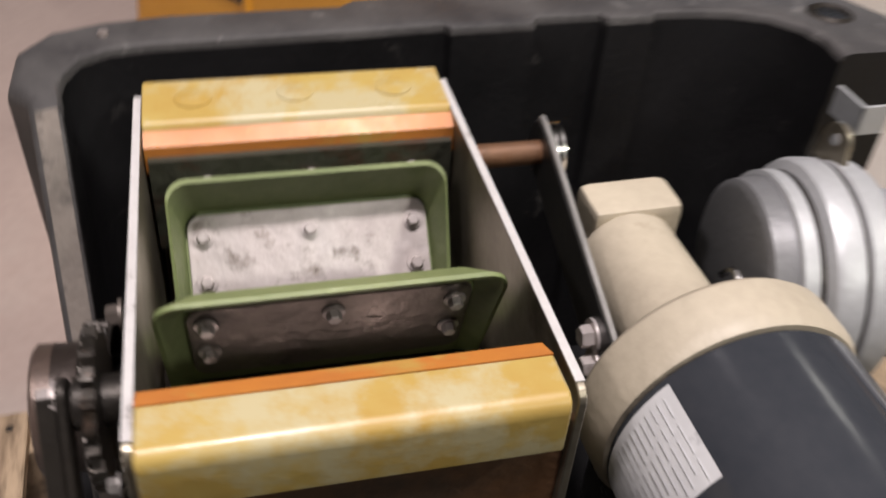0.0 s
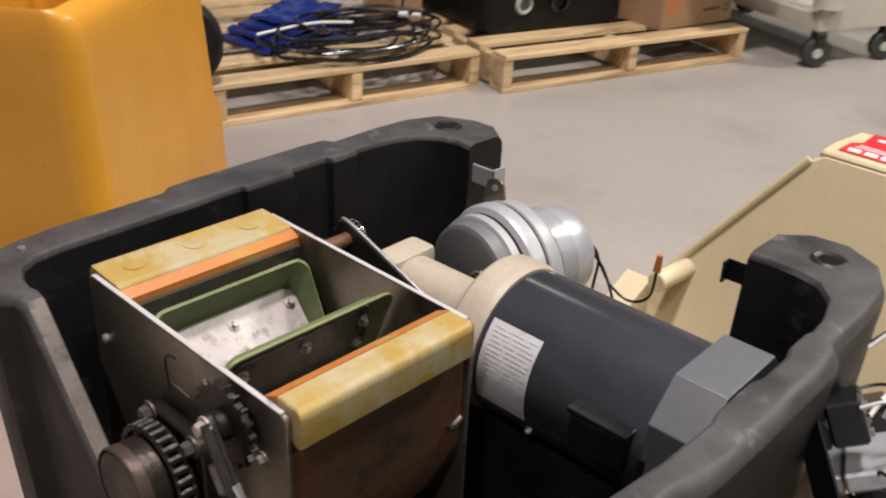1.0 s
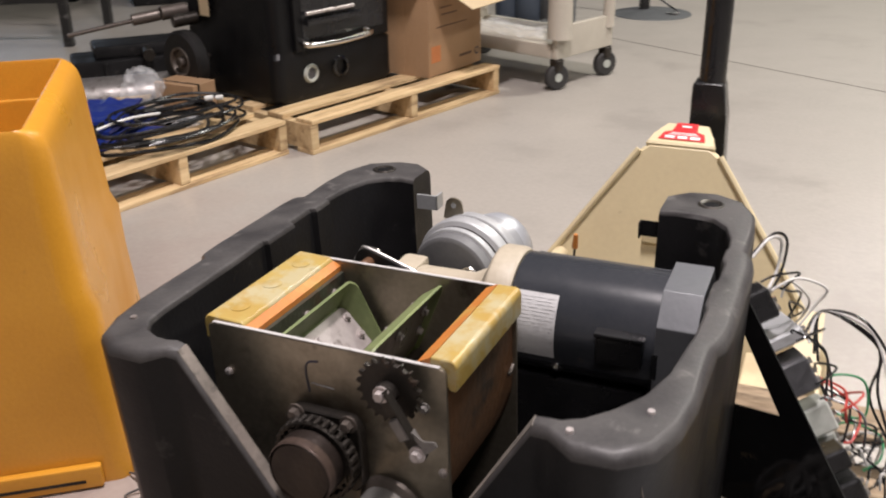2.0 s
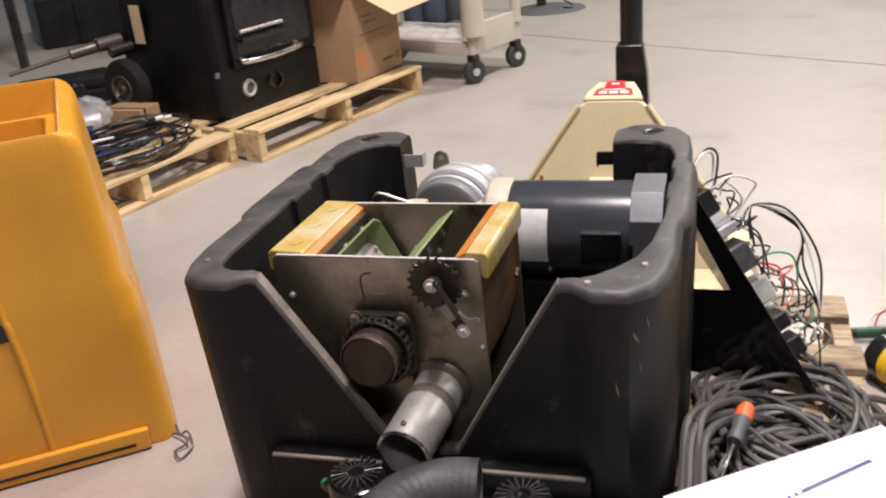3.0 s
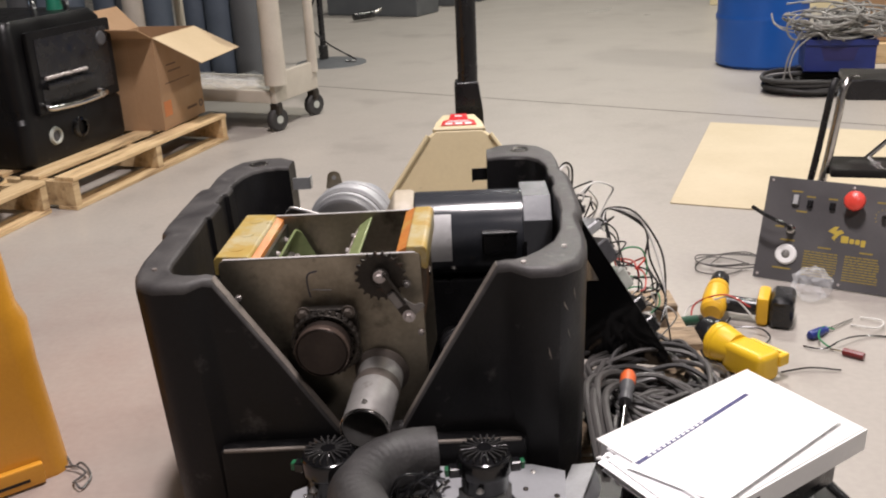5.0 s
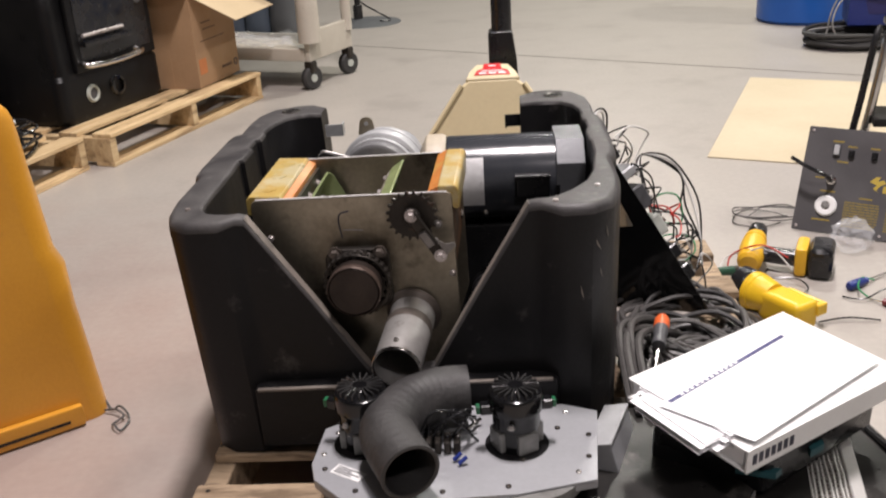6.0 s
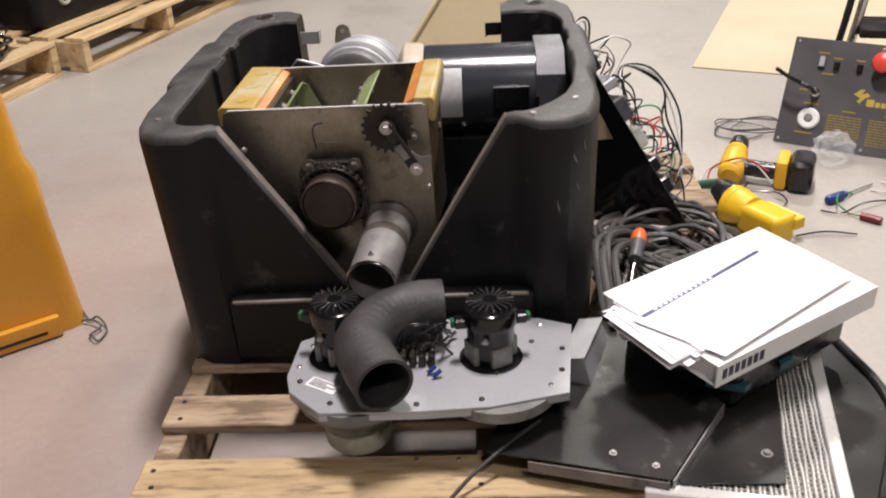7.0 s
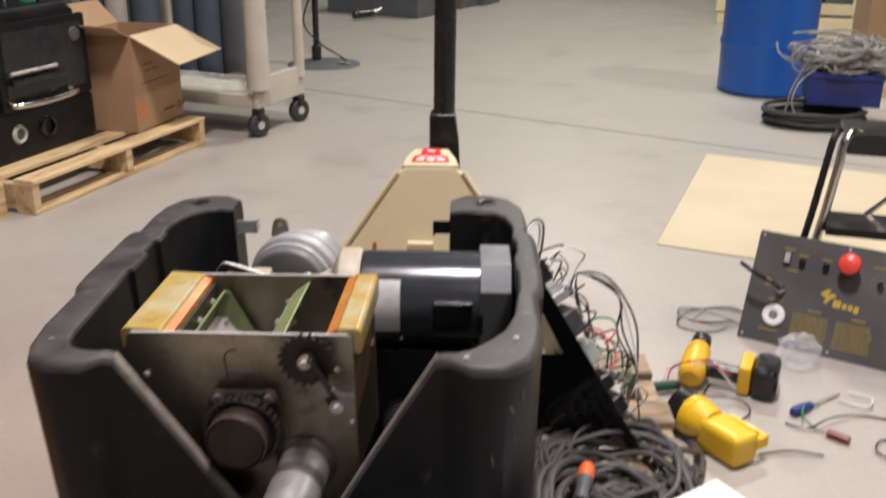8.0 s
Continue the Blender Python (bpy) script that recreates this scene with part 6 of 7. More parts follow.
lab = part("sticker", prism([(-0.048, 0.012), (0.048, 0.012), (0.042, 0.045), (0.026, 0.055), (0.022, 0.095), (-0.022, 0.095), (-0.026, 0.055), (-0.042, 0.045)], 0.0012, Matrix.Translation((JX, 1.085, 0.5078)) @ Matrix.Rotation(radians(9), 4, "X")), M_RED, jk, "red warning sticker")
sm = Matrix.Translation((JX, 1.085, 0.5094)) @ Matrix.Rotation(radians(9), 4, "X")
for x0, x1, y0, y1 in ((-0.036, -0.016, 0.016, 0.028), (-0.010, 0.010, 0.016, 0.028), (0.016, 0.036, 0.016, 0.028), (-0.030, 0.030, 0.034, 0.037), (-0.026, 0.026, 0.041, 0.044), (-0.010, 0.010, 0.072, 0.080)):
    part("print_bar", box(x0, x1, y0, y1, 0, 0.0006, m=sm), M_WHITE, lab)
part("pump_block", box(JX - 0.10, JX + 0.10, 1.11, 1.26, 0.06, 0.40, 0.012), M_BLACK, jk)
part("handle_socket", prism([(-0.008, 0.36), (0.078, 0.36), (0.070, 0.52), (0.060, 0.594), (0.054, 0.600), (-0.003, 0.600), (-0.008, 0.594)], 0.06, Matrix.Translation((JX, 1.30, 0)) @ Y_OUT, 0.004), M_BLACK, jk, "black handle socket")
part("handle_tube", tube([(JX + 0.030, 1.27, 0.56), (JX + 0.030, 1.275, 0.85), (JX + 0.030, 1.28, 1.20)], 0.0285, 18), M_BLACK, jk, "black steel handle tube")
part("handle_grip", tube([(JX - 0.085, 1.285, 1.22), (JX - 0.075, 1.285, 1.30), (JX + 0.020, 1.285, 1.34), (JX + 0.115, 1.285, 1.30), (JX + 0.115, 1.285, 1.22), (JX + 0.020, 1.285, 1.19), (JX - 0.085, 1.285, 1.22)], 0.014, 10), M_BLACK, jk)
for s in (-1, 1):
    f = part("fork", box(JX + s * 0.26 - 0.075, JX + s * 0.26 + 0.075, 0.83, 0.982, 0.045, 0.108, 0.008), M_CREAM, jk, "cream painted fork")
    part("fork_shoulder", prism([(0, 0), (0.16, 0), (0.16, 0.03), (0.0, 0.11)], 0.05, Matrix.Translation((JX + s * 0.30 - 0.025, 0.990, 0.108)) @ Matrix.Rotation(radians(90), 4, "Z") @ Matrix.Rotation(radians(90), 4, "X") @ Matrix.Scale(-1, 4, (1, 0, 0))), M_CREAM, f)
    part("steer_wheel", lathe([(0, -0.025), (0.075, -0.025), (0.085, -0.018), (0.085, 0.018), (0.075, 0.025), (0, 0.025)], Matrix.Translation((JX + s * 0.065, 1.19, 0.085)) @ Matrix.Rotation(radians(90), 4, "Y"), 28), M_RUBBER, jk, "black steering wheel")
part("jack_knob", rod((-0.004, 1.03, 0.245), (-0.012, 0.935, 0.247), 0.018, 14), M_CREAM, jk)

# ---- things on the far pallets ----
def place(px, py, z, turn=0):
    """A pose on pallet A: px along its front, py inward."""
    return PA @ pose(px, py, z, 0, 0, turn)


mc = thing("black_machine", "black moulded blowing machine with chromed handles on a pallet", "machine", place(0.055, 0.24, 0.1325))
MW, MD, MH = 0.66, 0.60, 0.575
bm = bmesh.new()
lv = [(0, 0.012), (0.02, 0.0), (0.18, 0.0), (0.20, 0.012), (0.45, 0.02), (0.54, 0.028), (MH, 0.05)]
rings = [[bm.verts.new((x, y, z)) for x, y in rounded(i, MW - i, i, MD - i, 0.05, 5)] for z, i in lv]
for a, b in zip(rings, rings[1:]):
    for i in range(len(a)):
        j = (i + 1) % len(a)
        bm.faces.new((a[i], a[j], b[j], b[i]))
bm.faces.new(rings[0][::-1])
bm.faces.new(rings[-1])
mb = part("shell", bm, M_SHELL, mc, "black moulded shell")
fr = part("front_frame", box(0.10, 0.62, -0.012, 0.014, 0.20, 0.53, 0.010), M_SHELL, mb)
part("recess_panel", box(0.135, 0.585, -0.0145, -0.0125, 0.24, 0.50), M_BLACK, fr, "glossy black recessed panel")
part("shelf_lip", box(0.14, 0.44, -0.045, -0.013, 0.30, 0.322, 0.004), M_BLACK, fr)
part("bright_bar", rod((0.145, -0.030, 0.345), (0.40, -0.030, 0.345), 0.008, 12), M_BARESTEEL, fr, "dull steel bar")
part("handle", tube([(0.135, -0.012, 0.238), (0.14, -0.05, 0.228), (0.30, -0.060, 0.222), (0.47, -0.05, 0.228), (0.475, -0.012, 0.238)], 0.013, 12), M_CHROME, mb, "bright chromed handle")
part("gauge", lathe([(0, 0.010), (0.022, 0.010), (0.028, 0.008), (0.032, 0.0), (0, 0)], Matrix.Translation((0.54, -0.013, 0.45)) @ Y_OUT, 24), M_PCB, mb, "round grey gauge")
pr = part("port_ring", lathe([(0.023, 0.002), (0.025, 0.010), (0.033, 0.010), (0.038, 0.0)], Matrix.Translation((0.175, -0.001, 0.105)) @ Y_OUT, 28), M_PCBW, mb, "off-white port ring")
part("port_core", lathe([(0, 0.004), (0.012, 0.005), (0.024, 0.003), (0.024, 0)], Matrix.Translation((0.175, -0.001, 0.105)) @ Y_OUT, 20), M_PCB, pr)
part("port_hole", lathe([(0.030, 0.012), (0.042, 0.010), (0.046, 0.0), (0.030, 0.0)], Matrix.Translation((0.335, -0.001, 0.105)) @ Y_OUT, 24), M_BLACK, mb)
part("tag", box(-0.003, -0.001, 0.385, 0.445, 0.315, 0.475), M_CARDLIGHT, mc, "hanging manila tag")
wl = part("wheel", lathe([(0.06, -0.03), (0.112, -0.03), (0.124, -0.018), (0.124, 0.018), (0.112, 0.03), (0.06, 0.03)], Matrix.Translation((-0.11, 0.42, 0.150)) @ Matrix.Rotation(radians(90), 4, "Y"), 36), M_TYRE, mc, "black rubber wheel")
part("rim", lathe([(0, 0.02), (0.03, 0.022), (0.058, 0.012), (0.062, 0.0), (0.060, -0.036), (0.052, -0.034), (0.046, -0.020), (0.022, -0.018), (0.018, -0.040), (0, -0.040)], Matrix.Translation((-0.11, 0.42, 0.150)) @ Matrix.Rotation(radians(90), 4, "Y"), 28), M_DULL, wl, "steel wheel rim")
part("axle", rod((-0.15, 0.42, 0.150), (0.01, 0.42, 0.150), 0.014, 10), M_DKSTEEL, mc)
part("side_valve", rod((0.02, 0.565, 0.325), (-0.085, 0.60, 0.318), 0.030, 16), M_DULL, mc, "dull steel side valve")
part("side_valve", rod((-0.087, 0.603, 0.314), (-0.19, 0.65, 0.300), 0.024, 16), M_DULL, mc, "dull steel side valve")
part("side_valve", rod((0.02, 0.50, 0.30), (-0.08, 0.53, 0.29), 0.026, 14), M_DKSTEEL, mc)
part("valve_stem", rod((-0.185, 0.65, 0.298), (-0.40, 0.79, 0.255), 0.009, 10), M_DULL, mc, "thin steel stem")
for x in (0.08, 0.30, 0.5):
    part("top_pipe", tube([(x, 0.10, MH - 0.01), (x + 0.02, 0.12, MH + 0.05), (x + 0.10, 0.18, MH + 0.06), (x + 0.15, 0.24, MH - 0.01)], 0.014, 8), M_BLACK, mc)
part("top_valve", lathe([(0.0, 0.05), (0.03, 0.045), (0.035, 0), (0, 0)], Matrix.Translation((0.52, 0.18, MH)), 16), mat("valve_green", (0.02, 0.2, 0.12), rough=0.4), mc, "green valve cap")

cb = thing("cardboard_carton", "open brown cardboard carton with raised flaps on a pallet", "carton", place(0.775, 0.09, 0.1325, 6))
BW, BD, BH, TK = 0.42, 0.30, 0.425, 0.005
for nm, d4 in (("wall", (0, BW, 0, TK, 0, BH)), ("wall", (0, BW, BD - TK, BD, 0, BH)), ("wall", (0, TK, TK, BD - TK, 0, BH)), ("wall", (BW - TK, BW, TK, BD - TK, 0, BH)), ("bottom", (TK, BW - TK, TK, BD - TK, 0, TK))):
    part(nm, box(*d4), M_CARD, cb)
# same card as the walls, its bright light put into a paler colour
part("flap", sheet([(0.0, -0.002, BH), (BW, -0.002, BH), (BW + 0.005, -0.22, BH - 0.105), (0.02, -0.215, BH - 0.115)], 0.004), M_CARDLIGHT, cb, "open front flap, painted paler as lit")
part("flap", sheet([(-0.002, 0.0, BH), (-0.002, BD, BH), (-0.13, BD, BH + 0.06), (-0.12, 0.0, BH + 0.05)], 0.004), M_CARD, cb)
part("flap", sheet([(0.0, BD, BH), (BW, BD, BH), (BW, BD + 0.10, BH + 0.10), (0, BD + 0.10, BH + 0.10)], 0.004), M_CARD, cb)
part("tape_strip", box(-0.0012, -0.0002, 0.13, 0.18, 0.0, BH), M_CARD, cb)
M_CARTONINK = mat("brown_carton_print", (0.14, 0.08, 0.05), rough=0.8)
for x0, x1, z0, z1 in ((0.10, 0.22, 0.255, 0.261), (0.06, 0.30, 0.205, 0.209), (0.24, 0.34, 0.05, 0.062), (0.09, 0.18, 0.285, 0.291)):
    part("print_bar", box(x0, x1, -0.0012, -0.0002, z0, z1), M_CARTONINK, cb)
part("orange_mark", box(0.02, 0.09, -0.0012, -0.0002, 0.06, 0.13), mat("orange_print", (0.55, 0.2, 0.07), rough=0.7), cb)
for s in (0.385,):
    part("round_mark", lathe([(0.012, 0.0002), (0.012, 0.0010), (0.018, 0.0010), (0.018, 0.0002)], Matrix.Translation((s, 0, 0.055)) @ Y_OUT, 18), M_INK, cb)


def place_b(px, py, z, turn=0):
    return PB @ pose(px, py, z, 0, 0, turn)


sbx = thing("small_carton", "small closed brown carton with a black strap on a pallet", "carton", place_b(0.835, 0.375, 0.1325, 10))
part("carton_body", box(0, 0.128, 0, 0.200, 0, 0.100, 0.002, 1), M_CARD, sbx)
part("strap", box(0.026, 0.037, -0.0012, 0.2012, 0.0, 0.1012), M_BLACK, sbx)
bag("plastic_bag", *(PB @ Vector((0.71, 0.52, 0.13)))[:2], 0.1328, 0.082, 0.17, "crumpled clear plastic bag on the pallet", 7)
bag("plastic_bag", *(PB @ Vector((0.69, 0.27, 0.13)))[:2], 0.1328, 0.075, 0.035, "flat clear plastic pouch under cables on the pallet", 12)
bt = thing("blue_tarp_bundle", "folded blue plastic bundle under cables on a pallet", "tarp", place_b(0.41, 0.37, 0.1328, 12))
for k in range(4):
    tmp = bmesh.new()
    bmesh.ops.create_grid(tmp, x_segments=14, y_segments=10, size=0.5)
    for v in tmp.verts:
        n = noise.noise(v.co * 6 + Vector((k, 0, 0)))
        v.co = Vector((v.co.x * (0.40 - 0.03 * k), v.co.y * (0.26 - 0.02 * k), 0.022 + 0.022 * k + 0.014 * n))
    bmesh.ops.solidify(tmp, geom=list(tmp.faces), thickness=0.012)
    part("fold", tmp, M_BLUE, bt, m=pose(0.02 * k, 0.01 * k, 0, 0, 0, 9 * k))
part("white_edge", tube([(-0.2, -0.1, 0.07), (0.0, -0.13, 0.085), (0.18, -0.12, 0.06)], 0.005, 6), M_WHITE, bt)
cc = thing("cable_coil", "coiled black cables and hoses on a pallet", "cable coil", place_b(0, 0, 0.1328))
rnd = random.Random(44)
for k in range(10):
    cx, cy, r = 0.56 + rnd.uniform(-0.12, 0.16), 0.17 + rnd.uniform(-0.02, 0.06), rnd.uniform(0.14, 0.22)
    z0 = 0.010 + 0.0085 * k
    q = [(cx + r * 1.35 * math.cos(a) + rnd.uniform(-0.012, 0.012), cy + r * 0.85 * math.sin(a) + rnd.uniform(-0.012, 0.012), z0 + rnd.uniform(-0.004, 0.018)) for a in [rnd.uniform(0, 6) + j * 0.78 for j in range(1)] for a in [a + j * 0.785 for j in range(8)]]
    part("cable_loop", tube(q, rnd.choice((0.0056, 0.0066, 0.0078)), 7, None, 5, True), M_BLACK, cc)
part("white_plug", rod((0.72, 0.16, 0.11), (0.742, 0.14, 0.112), 0.010, 10), M_WIREW, cc)
part("white_plug", rod((0.80, 0.20, 0.09), (0.818, 0.18, 0.092), 0.009, 10), M_WIREW, cc)

# things on the floor behind the pallets
rl = thing("spare_wheel", "black rubber wheel with steel hub standing on the pallet", "wheel", place_b(-0.09, 0.03, 0.1325, 70))
wm = Matrix.Translation((0, 0, 0.13)) @ Matrix.Rotation(radians(90), 4, "Y")
part("tyre", lathe([(0.065, -0.028), (0.118, -0.028), (0.130, -0.016), (0.130, 0.016), (0.118, 0.028), (0.065, 0.028)], wm, 36), M_TYRE, rl)
part("hub", lathe([(0, 0.026), (0.025, 0.026), (0.040, 0.010), (0.066, 0.012), (0.066, -0.012), (0.040, -0.010), (0.025, -0.026), (0, -0.026)], wm, 24), M_DULL, rl)
tb = thing("work_table", "dark steel work table with square legs", "table", pose(-4.4, 3.5, 0, 0, 0, 20))
part("top", box(-0.7, 0.7, -0.35, 0.35, 0.86, 0.90, 0.005, 1), M_BLACKSHEET, tb)
for x in (-0.66, 0.66):
    for y in (-0.31, 0.31):
        part("leg", box(x - 0.025, x + 0.025, y - 0.025, y + 0.025, 0, 0.86, 0.003, 1), M_BLACKSHEET, tb)
part("rail", box(-0.63, 0.63, -0.33, -0.29, 0.25, 0.29), M_BLACKSHEET, tb)


def machine_part(x, y, turn, w, d, h, label):
    """A dark iron casting: ribbed base, stepped block and a shaft end."""
    b = thing("machine_part", label, "machine part", pose(x, y, 0, 0, 0, turn), group="machine parts")
    part("casting", box(0, w, 0, d, 0, h * 0.6, 0.02, 2), M_TUB, b)
    part("upper_casting", box(w * 0.15, w * 0.8, d * 0.1, d * 0.9, h * 0.6, h, 0.02, 2), M_TUB, b)
    for k in range(3):
        part("rib", box(w * (0.2 + 0.28 * k), w * (0.2 + 0.28 * k) + 0.02, -0.018, 0.004, 0.02, h * 0.52, 0.004, 1), M_TUB, b)
    part("shaft_end", rod((w * 0.5, -0.09, h * 0.75), (w * 0.5, d * 0.2, h * 0.75), 0.03, 14), M_DKSTEEL, b)


machine_part(-2.98, 2.72, 46, 0.72, 0.30, 0.16, "low black machine casting on the floor behind the pallets")
machine_part(-4.25, 4.70, 45, 1.3, 0.6, 0.60, "tall black machine casting beside the work table")
machine_part(-5.6, 4.3, 30, 0.9, 0.5, 0.50, "black machine casting behind the work table")
dc = thing("steel_roller", "dull steel roller lying on the floor behind the pallets", "roller", pose(-2.2, 2.3, 0), world=True)
part("roller_tube", rod((-2.42, 2.10, 0.10), (-1.98, 2.50, 0.10), 0.10, 28), M_GREYSTEEL, dc)
part("roller_journal", rod((-2.49, 2.037, 0.10), (-2.42, 2.10, 0.10), 0.03, 16), M_DKSTEEL, dc)

# ---- utility cart ----
ct = thing("utility_cart", "beige plastic utility cart on black castors", "cart", Matrix.Translation((-0.700, 3.375, 0)) @ Matrix.Rotation(math.atan2(0.354, 0.138), 4, "Z"))
CW, CL = 0.385, 0.80


def cart_tray(z, end, side):
    """A moulded tray: floor, tall end walls and lower side walls."""
    bm = box(0.0, CW, 0.01, CL - 0.01, z, z + 0.02, 0.005, 1)
    for x0, x1, y0, y1, top in ((-0.03, 0.0, 0.012, CL - 0.012, side), (CW, CW + 0.03, 0.012, CL - 0.012, side), (-0.03, CW + 0.03, -0.02, 0.01, end), (-0.03, CW + 0.03, CL - 0.01, CL + 0.02, end)):
        box(x0, x1, y0, y1, z - 0.02, z + top, 0.008, 2, bm=bm)
    return bm


part("lower_tray", cart_tray(0.165, 0.13, 0.045), M_CARTGREY, ct, "beige moulded lower tray")
part("upper_tray", cart_tray(0.80, 0.09, 0.06), M_CARTGREY, ct, "beige moulded upper tray")
for x in (0.0, CW):
    for y in (0.0, CL):
        wide = 0.058 if x == 0 else 0.028
        part("post", lathe([(wide, 0.0), (wide * 0.92, 0.3), (wide * 0.9, 0.60)], pose(x, y - (0.012 if y == 0 else -0.012), 0.24), 20), M_CARTGREY, ct, "beige moulded post")
        c = part("castor", lathe([(0, -0.020), (0.052, -0.020), (0.060, -0.012), (0.060, 0.012), (0.052, 0.020), (0, 0.020)], pose(x, y, 0.060) @ Matrix.Rotation(radians(70), 4, "Z") @ Matrix.Rotation(radians(90), 4, "Y"), 24), M_RUBBER, ct, "black castor wheel")
        part("fork", box(x - 0.026, x + 0.026, y - 0.026, y + 0.026, 0.085, 0.146, 0.008, 1), M_DKSTEEL, c)
        part("hub", lathe([(0, 0.023), (0.02, 0.023), (0.02, -0.023), (0, -0.023)], pose(x, y, 0.060) @ Matrix.Rotation(radians(70), 4, "Z") @ Matrix.Rotation(radians(90), 4, "Y"), 16), M_PCBW, c)
part("end_rail", rod((CW + 0.005, 0.0, 0.30), (CW + 0.005, 0.0, 0.80), 0.012, 10), M_BLACK, ct)
film = solo("plastic_sheet", bmesh.new(), M_FILM, "crumpled clear plastic wrap on the cart tray", "plastic wrap")
tmp = bmesh.new()
bmesh.ops.create_grid(tmp, x_segments=26, y_segments=26, size=0.5)
for v in tmp.verts:
    n = noise.noise(v.co * 7) + 0.5 * noise.noise(v.co * 16)
    v.co = Vector((v.co.x * 0.36, v.co.y * 0.6, 0.03 + 0.03 * n))
finish(tmp)
tmp.to_mesh(film.data)
tmp.free()
film.matrix_basis = Matrix.Translation((-0.700, 3.375, 0.186)) @ Matrix.Rotation(math.atan2(0.354, 0.138), 4, "Z") @ pose(0.19, 0.40, 0.0)

# ---- pedestal fan, bins and drums at the back ----
fan = thing("pedestal_fan", "pedestal fan with a round grey steel base and black pole", "fan", pose(-0.68, 5.52, 0))
part("base_disc", lathe([(0, 0.035), (0.06, 0.033), (0.20, 0.018), (0.255, 0.006), (0.258, 0), (0, 0)], None, 44), M_GREYBIN, fan, "round grey steel base")
part("pole", rod((-0.05, 0, 0.03), (-0.05, 0, 1.25), 0.022, 14), M_BLACK, fan)
part("collar", rod((-0.05, 0, 0.02), (-0.05, 0, 0.13), 0.035, 14), M_BLACK, fan)
part("motor_head", lathe([(0, -0.1), (0.09, -0.09), (0.1, 0), (0.08, 0.1), (0, 0.12)], pose(-0.05, 0.0, 1.4) @ Y_OUT, 24), M_BLACK, fan)
part("cord", tube([(-0.05, 0.0, 0.55), (-0.13, -0.03, 0.30), (-0.02, -0.05, 0.16), (0.10, -0.05, 0.08), (0.19, -0.09, 0.03), (0.12, -0.12, 0.03)], 0.006, 8), M_BLACK, fan, "black cord")
rnd = random.Random(2)
for k in range(9):
    r = 0.085 + 0.02 * rnd.random()
    b = thing("gas_cylinder", "tall slate-blue steel gas cylinder behind the cart", "gas cylinder", pose(-1.06 - 0.185 * k, 4.62 + 0.10 * (k % 3), 0.0), group="gas cylinders")
    part("cylinder_body", lathe([(0, 0), (r * 0.97, 0), (r, 0.02), (r, 1.15), (r * 0.8, 1.26), (r * 0.4, 1.32), (r * 0.35, 1.36), (0, 1.36)], None, 24), M_SLATE if k % 4 else M_GREYBIN, b)
    part("valve", rod((0, 0, 1.36), (0, 0, 1.43), 0.02, 10), M_GALV, b)
for k, (x0, x1, y, z, t) in enumerate(((-1.12, -0.08, 8.35, 0.36, -28), (-0.05, 0.30, 9.1, 0.33, -25), (0.1, 0.55, 9.5, 0.30, -25))):
    tt = thing("grey_tote", "dark grey plastic storage tote on the floor", "tote", pose(x0, y + (0.35 if k == 0 else 0.1), 0, 0, 0, t), group="grey totes")
    w = (x1 - x0) * 1.08
    part("tote_body", box(0.02, w - 0.02, 0.02, 0.48, 0, z, 0.02, 2), M_GREYBIN, tt)
    part("tote_rim", box(0, w, 0, 0.5, z - 0.03, z + 0.02, 0.01, 1), M_GREYBIN, tt)
tl = thing("air_tool", "small black and steel air tool on the floor", "tool", pose(-0.75, 8.0, 0, 0, 0, 20))
part("body", rod((0, 0, 0.05), (0.22, 0.05, 0.06), 0.035, 14), M_BLACK, tl)
part("nozzle", rod((0.20, 0.045, 0.06), (0.30, 0.07, 0.10), 0.018, 12), M_CHROME, tl)


def drum(x, y, label):
    d = thing("plastic_drum", label, "drum", pose(x, y, 0), group="blue drums")
    part("shell", lathe([(0, 0), (0.254, 0), (0.274, 0.02), (0.278, 0.28), (0.286, 0.295), (0.286, 0.32), (0.278, 0.335), (0.278, 0.58), (0.286, 0.595), (0.286, 0.62), (0.278, 0.635), (0.272, 0.86), (0.27, 0.89), (0.25, 0.885), (0.24, 0.87), (0, 0.87)], None, 48), M_BLUEDRUM, d, "blue polyethylene drum shell")
    part("bung", lathe([(0, 0.885), (0.03, 0.885), (0.03, 0.87), (0, 0.87)], pose(0.12, 0.0, 0), 16), M_BLACK, d)


drum(2.190, 4.76, "blue plastic drum standing on the floor")
cr = thing("blue_crate", "blue plastic parts bin standing on coiled hose", "bin", Matrix.Translation((2.13, 3.80, 0.115)) @ Matrix.Rotation(radians(-14), 4, "Z"))
bm = box(0, 0.36, 0, 0.32, 0, 0.008)
for d4 in ((0, 0.36, 0, 0.008, 0.008, 0.17), (0, 0.36, 0.312, 0.32, 0.008, 0.17), (0, 0.008, 0.008, 0.312, 0.008, 0.17), (0.352, 0.36, 0.008, 0.312, 0.008, 0.17)):
    box(*d4, bm=bm)
box(-0.006, 0.366, -0.012, 0.0, 0.14, 0.172, 0.003, 1, bm=bm)
part("crate_body", bm, M_BLUE, cr)
part("label_slot", prism([(0.10, 0.06), (0.25, 0.06), (0.27, 0.13), (0.08, 0.13)], 0.004, Matrix.Translation((0, -0.0005, 0)) @ Y_OUT), M_NAVY, cr)
bm = bmesh.new()
rnd = random.Random(77)
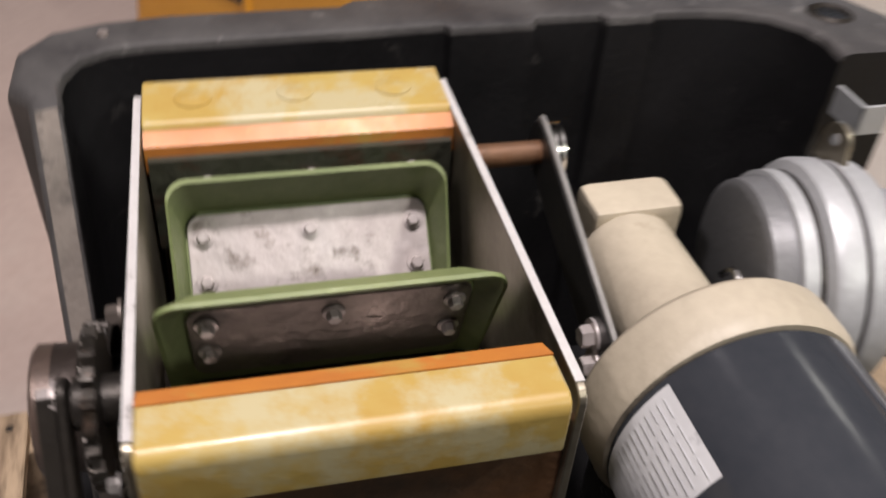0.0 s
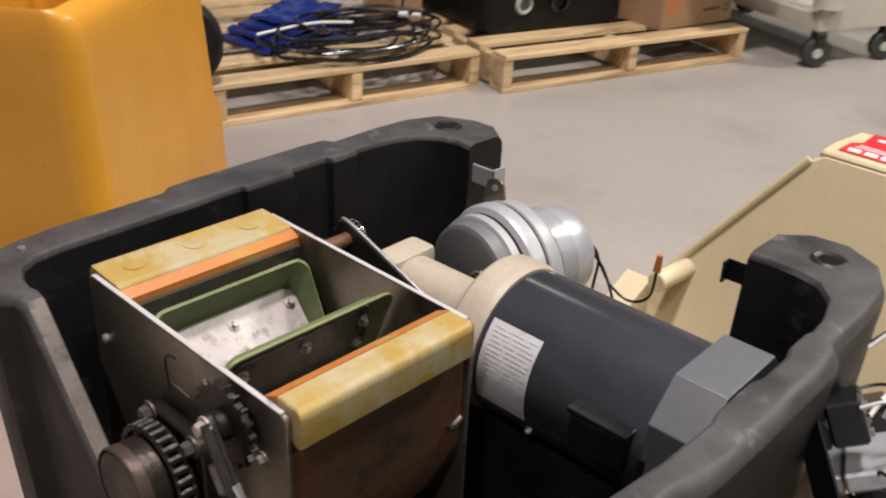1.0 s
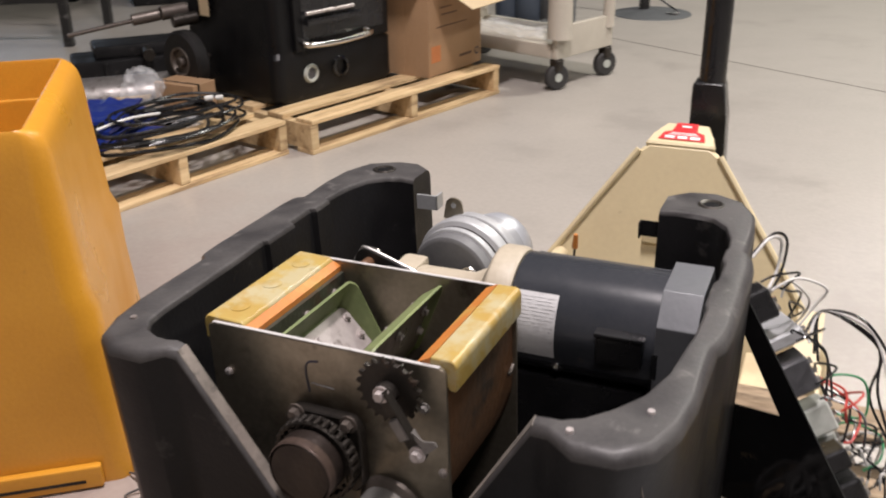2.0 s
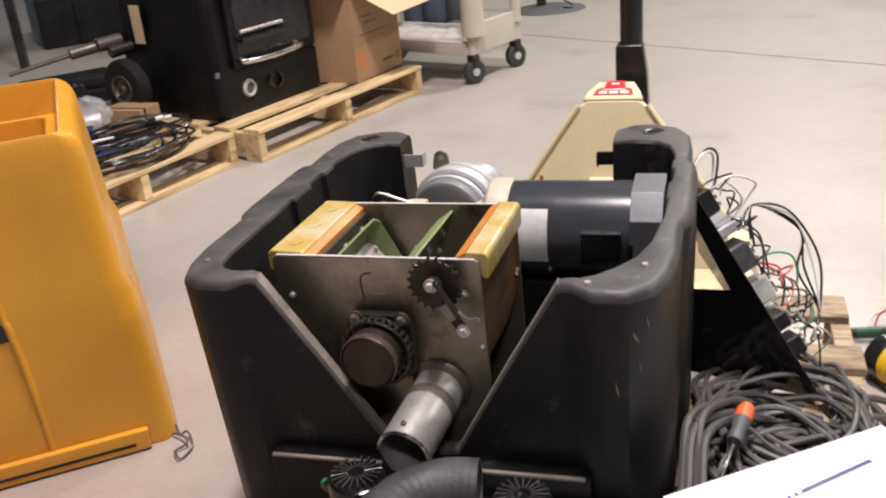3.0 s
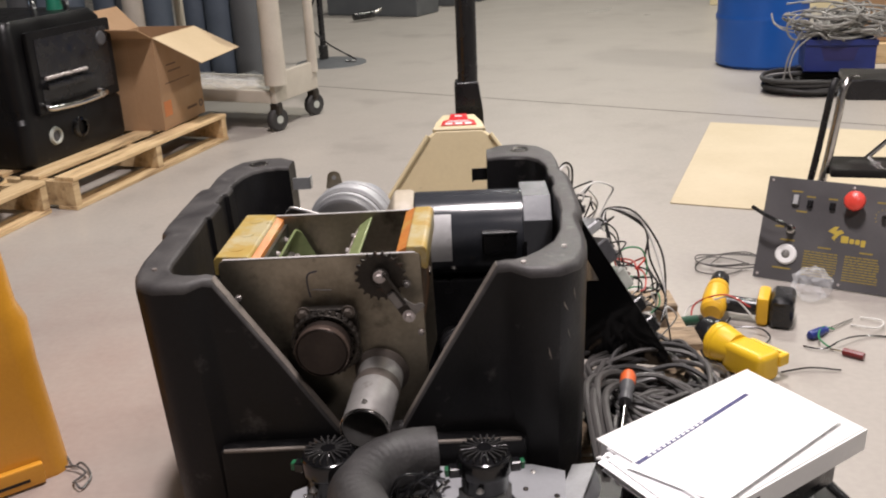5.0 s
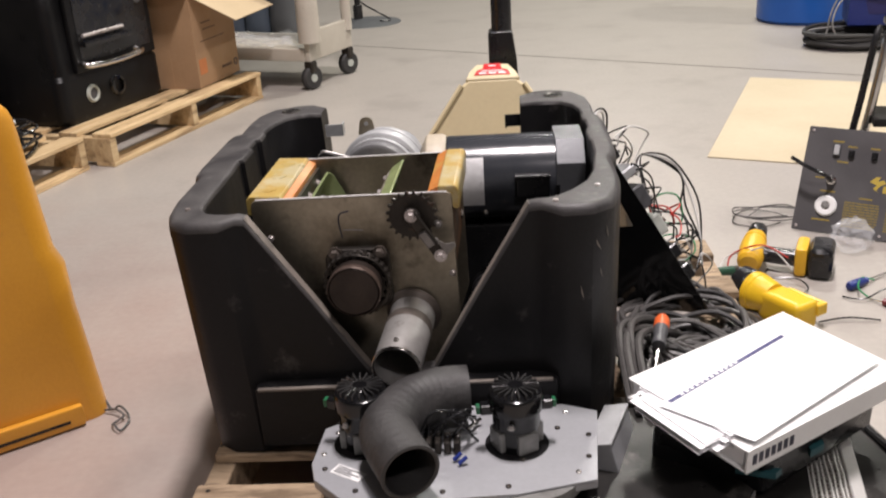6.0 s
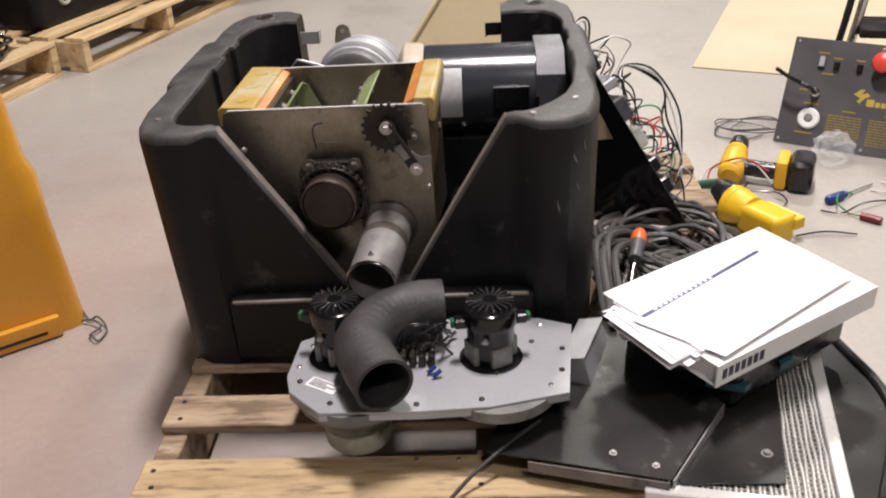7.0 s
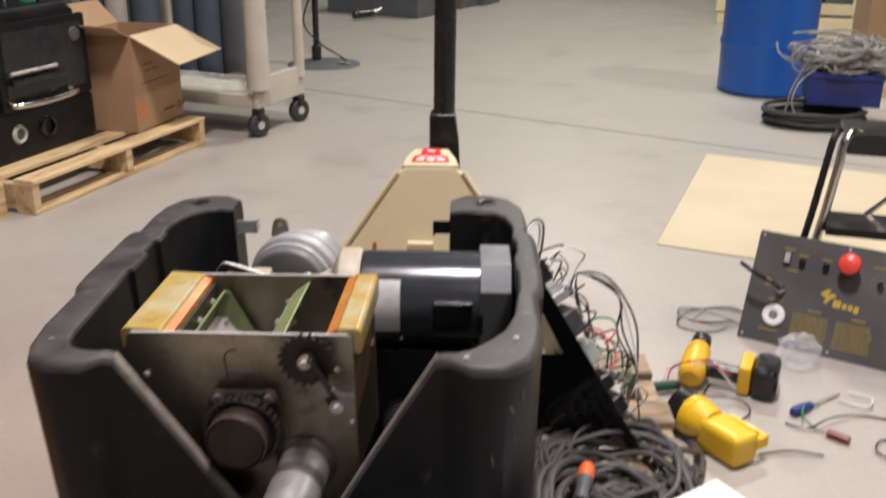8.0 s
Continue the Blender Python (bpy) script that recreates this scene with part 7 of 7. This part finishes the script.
for k in range(48):
    cx, cy, cz = 2.34 + rnd.uniform(-0.16, 0.16), 3.90 + rnd.uniform(-0.08, 0.08), 0.30 + rnd.uniform(0, 0.12)
    r1, r2, tilt, tu = rnd.uniform(0.10, 0.24), rnd.uniform(0.06, 0.15), rnd.uniform(-0.6, 0.6), rnd.uniform(0, 3)
    mm = Matrix.Translation((cx, cy, cz)) @ Matrix.Rotation(tu, 4, "Z") @ Matrix.Rotation(tilt, 4, "X")
    tube([mm @ Vector((r1 * math.cos(a), r2 * math.sin(a), rnd.uniform(-0.02, 0.02))) for a in [j * 0.7 for j in range(9)]], rnd.choice((0.004, 0.005, 0.0065)), 6, bm, 4)
solo("wire_tangle", bm, M_CORD, "tangle of grey electrical cord piled on a blue bin", "cord", kind="stuff")
hc = thing("hose_coil", "coiled black hose on the floor under a bin", "hose", pose(2.28, 3.84, 0), world=True)
for k in range(10):
    r = 0.20 + 0.017 * (k % 5)
    part("hose_loop", tube([(2.19 + 1.0 * r * math.cos(a) + rnd.uniform(-0.01, 0.01), 3.84 + 0.75 * r * math.sin(a) + rnd.uniform(-0.01, 0.01), 0.014 + 0.022 * (k // 3) + rnd.uniform(-0.006, 0.012)) for a in [j * 0.628 for j in range(10)]], 0.012, 8, None, 5, True), M_RUBBER, hc)
for pts, r in (([(2.20, 3.82, 0.40), (2.08, 3.80, 0.42), (2.02, 3.80, 0.36), (2.06, 3.80, 0.29), (2.16, 3.83, 0.30)], 0.006), ([(2.10, 3.80, 0.33), (2.04, 3.79, 0.20), (2.02, 3.78, 0.10), (2.00, 3.76, 0.03)], 0.005), ([(2.16, 3.79, 0.31), (2.07, 3.77, 0.24), (2.03, 3.74, 0.14), (2.06, 3.72, 0.06)], 0.005)):
    solo("extension_cord", tube(pts, r, 6), M_CORD, "grey extension cord hanging out of the blue bin", "extension cord", group="hanging cords")
solo("loose_wire", tube([(2.02, 3.95, 0.008), (1.95, 3.92, 0.02), (2.02, 3.84, 0.03), (2.12, 3.80, 0.03)], 0.008, 6), M_WIRER, "red lead beside the hose coil", "wire", group="loose wires")
bkp = thing("brown_carton", "large brown carton on a low pallet beside the drum", "carton", pose(2.74, 4.66, 0, 0, 0, -14))
part("carton_body", box(0, 0.8, 0, 0.6, 0.13, 0.75, 0.004, 1), M_CARD, bkp)
part("pallet_deck", box(-0.05, 0.9, -0.05, 0.7, 0, 0.128, 0.004, 1), M_WOOD, bkp)
rk = thing("pallet_rack", "pale steel pallet rack base at the back", "rack", pose(2.75, 8.15, 0, 0, 0, -15))
for x in (0.0, 0.6, 1.2):
    part("upright", box(x, x + 0.09, 0, 0.09, 0, 2.2, 0.004, 1), M_CREAM, rk)
for z in (0.12, 1.2):
    part("beam", box(-0.02, 1.3, -0.02, 0.0, z, z + 0.1, 0.004, 1), M_CREAM, rk)
part("kerb_beam", box(0.62, 1.25, -0.50, -0.42, 0.0, 0.14, 0.004, 1), M_CREAM, rk)
for k in range(3):
    part("load", box(0.12 + 0.42 * k, 0.48 + 0.42 * k, 0.12, 0.6, 0.0, 0.5 + 0.1 * k, 0.01, 1), (M_BLUE, M_CARD, M_GREYBIN)[k], rk)
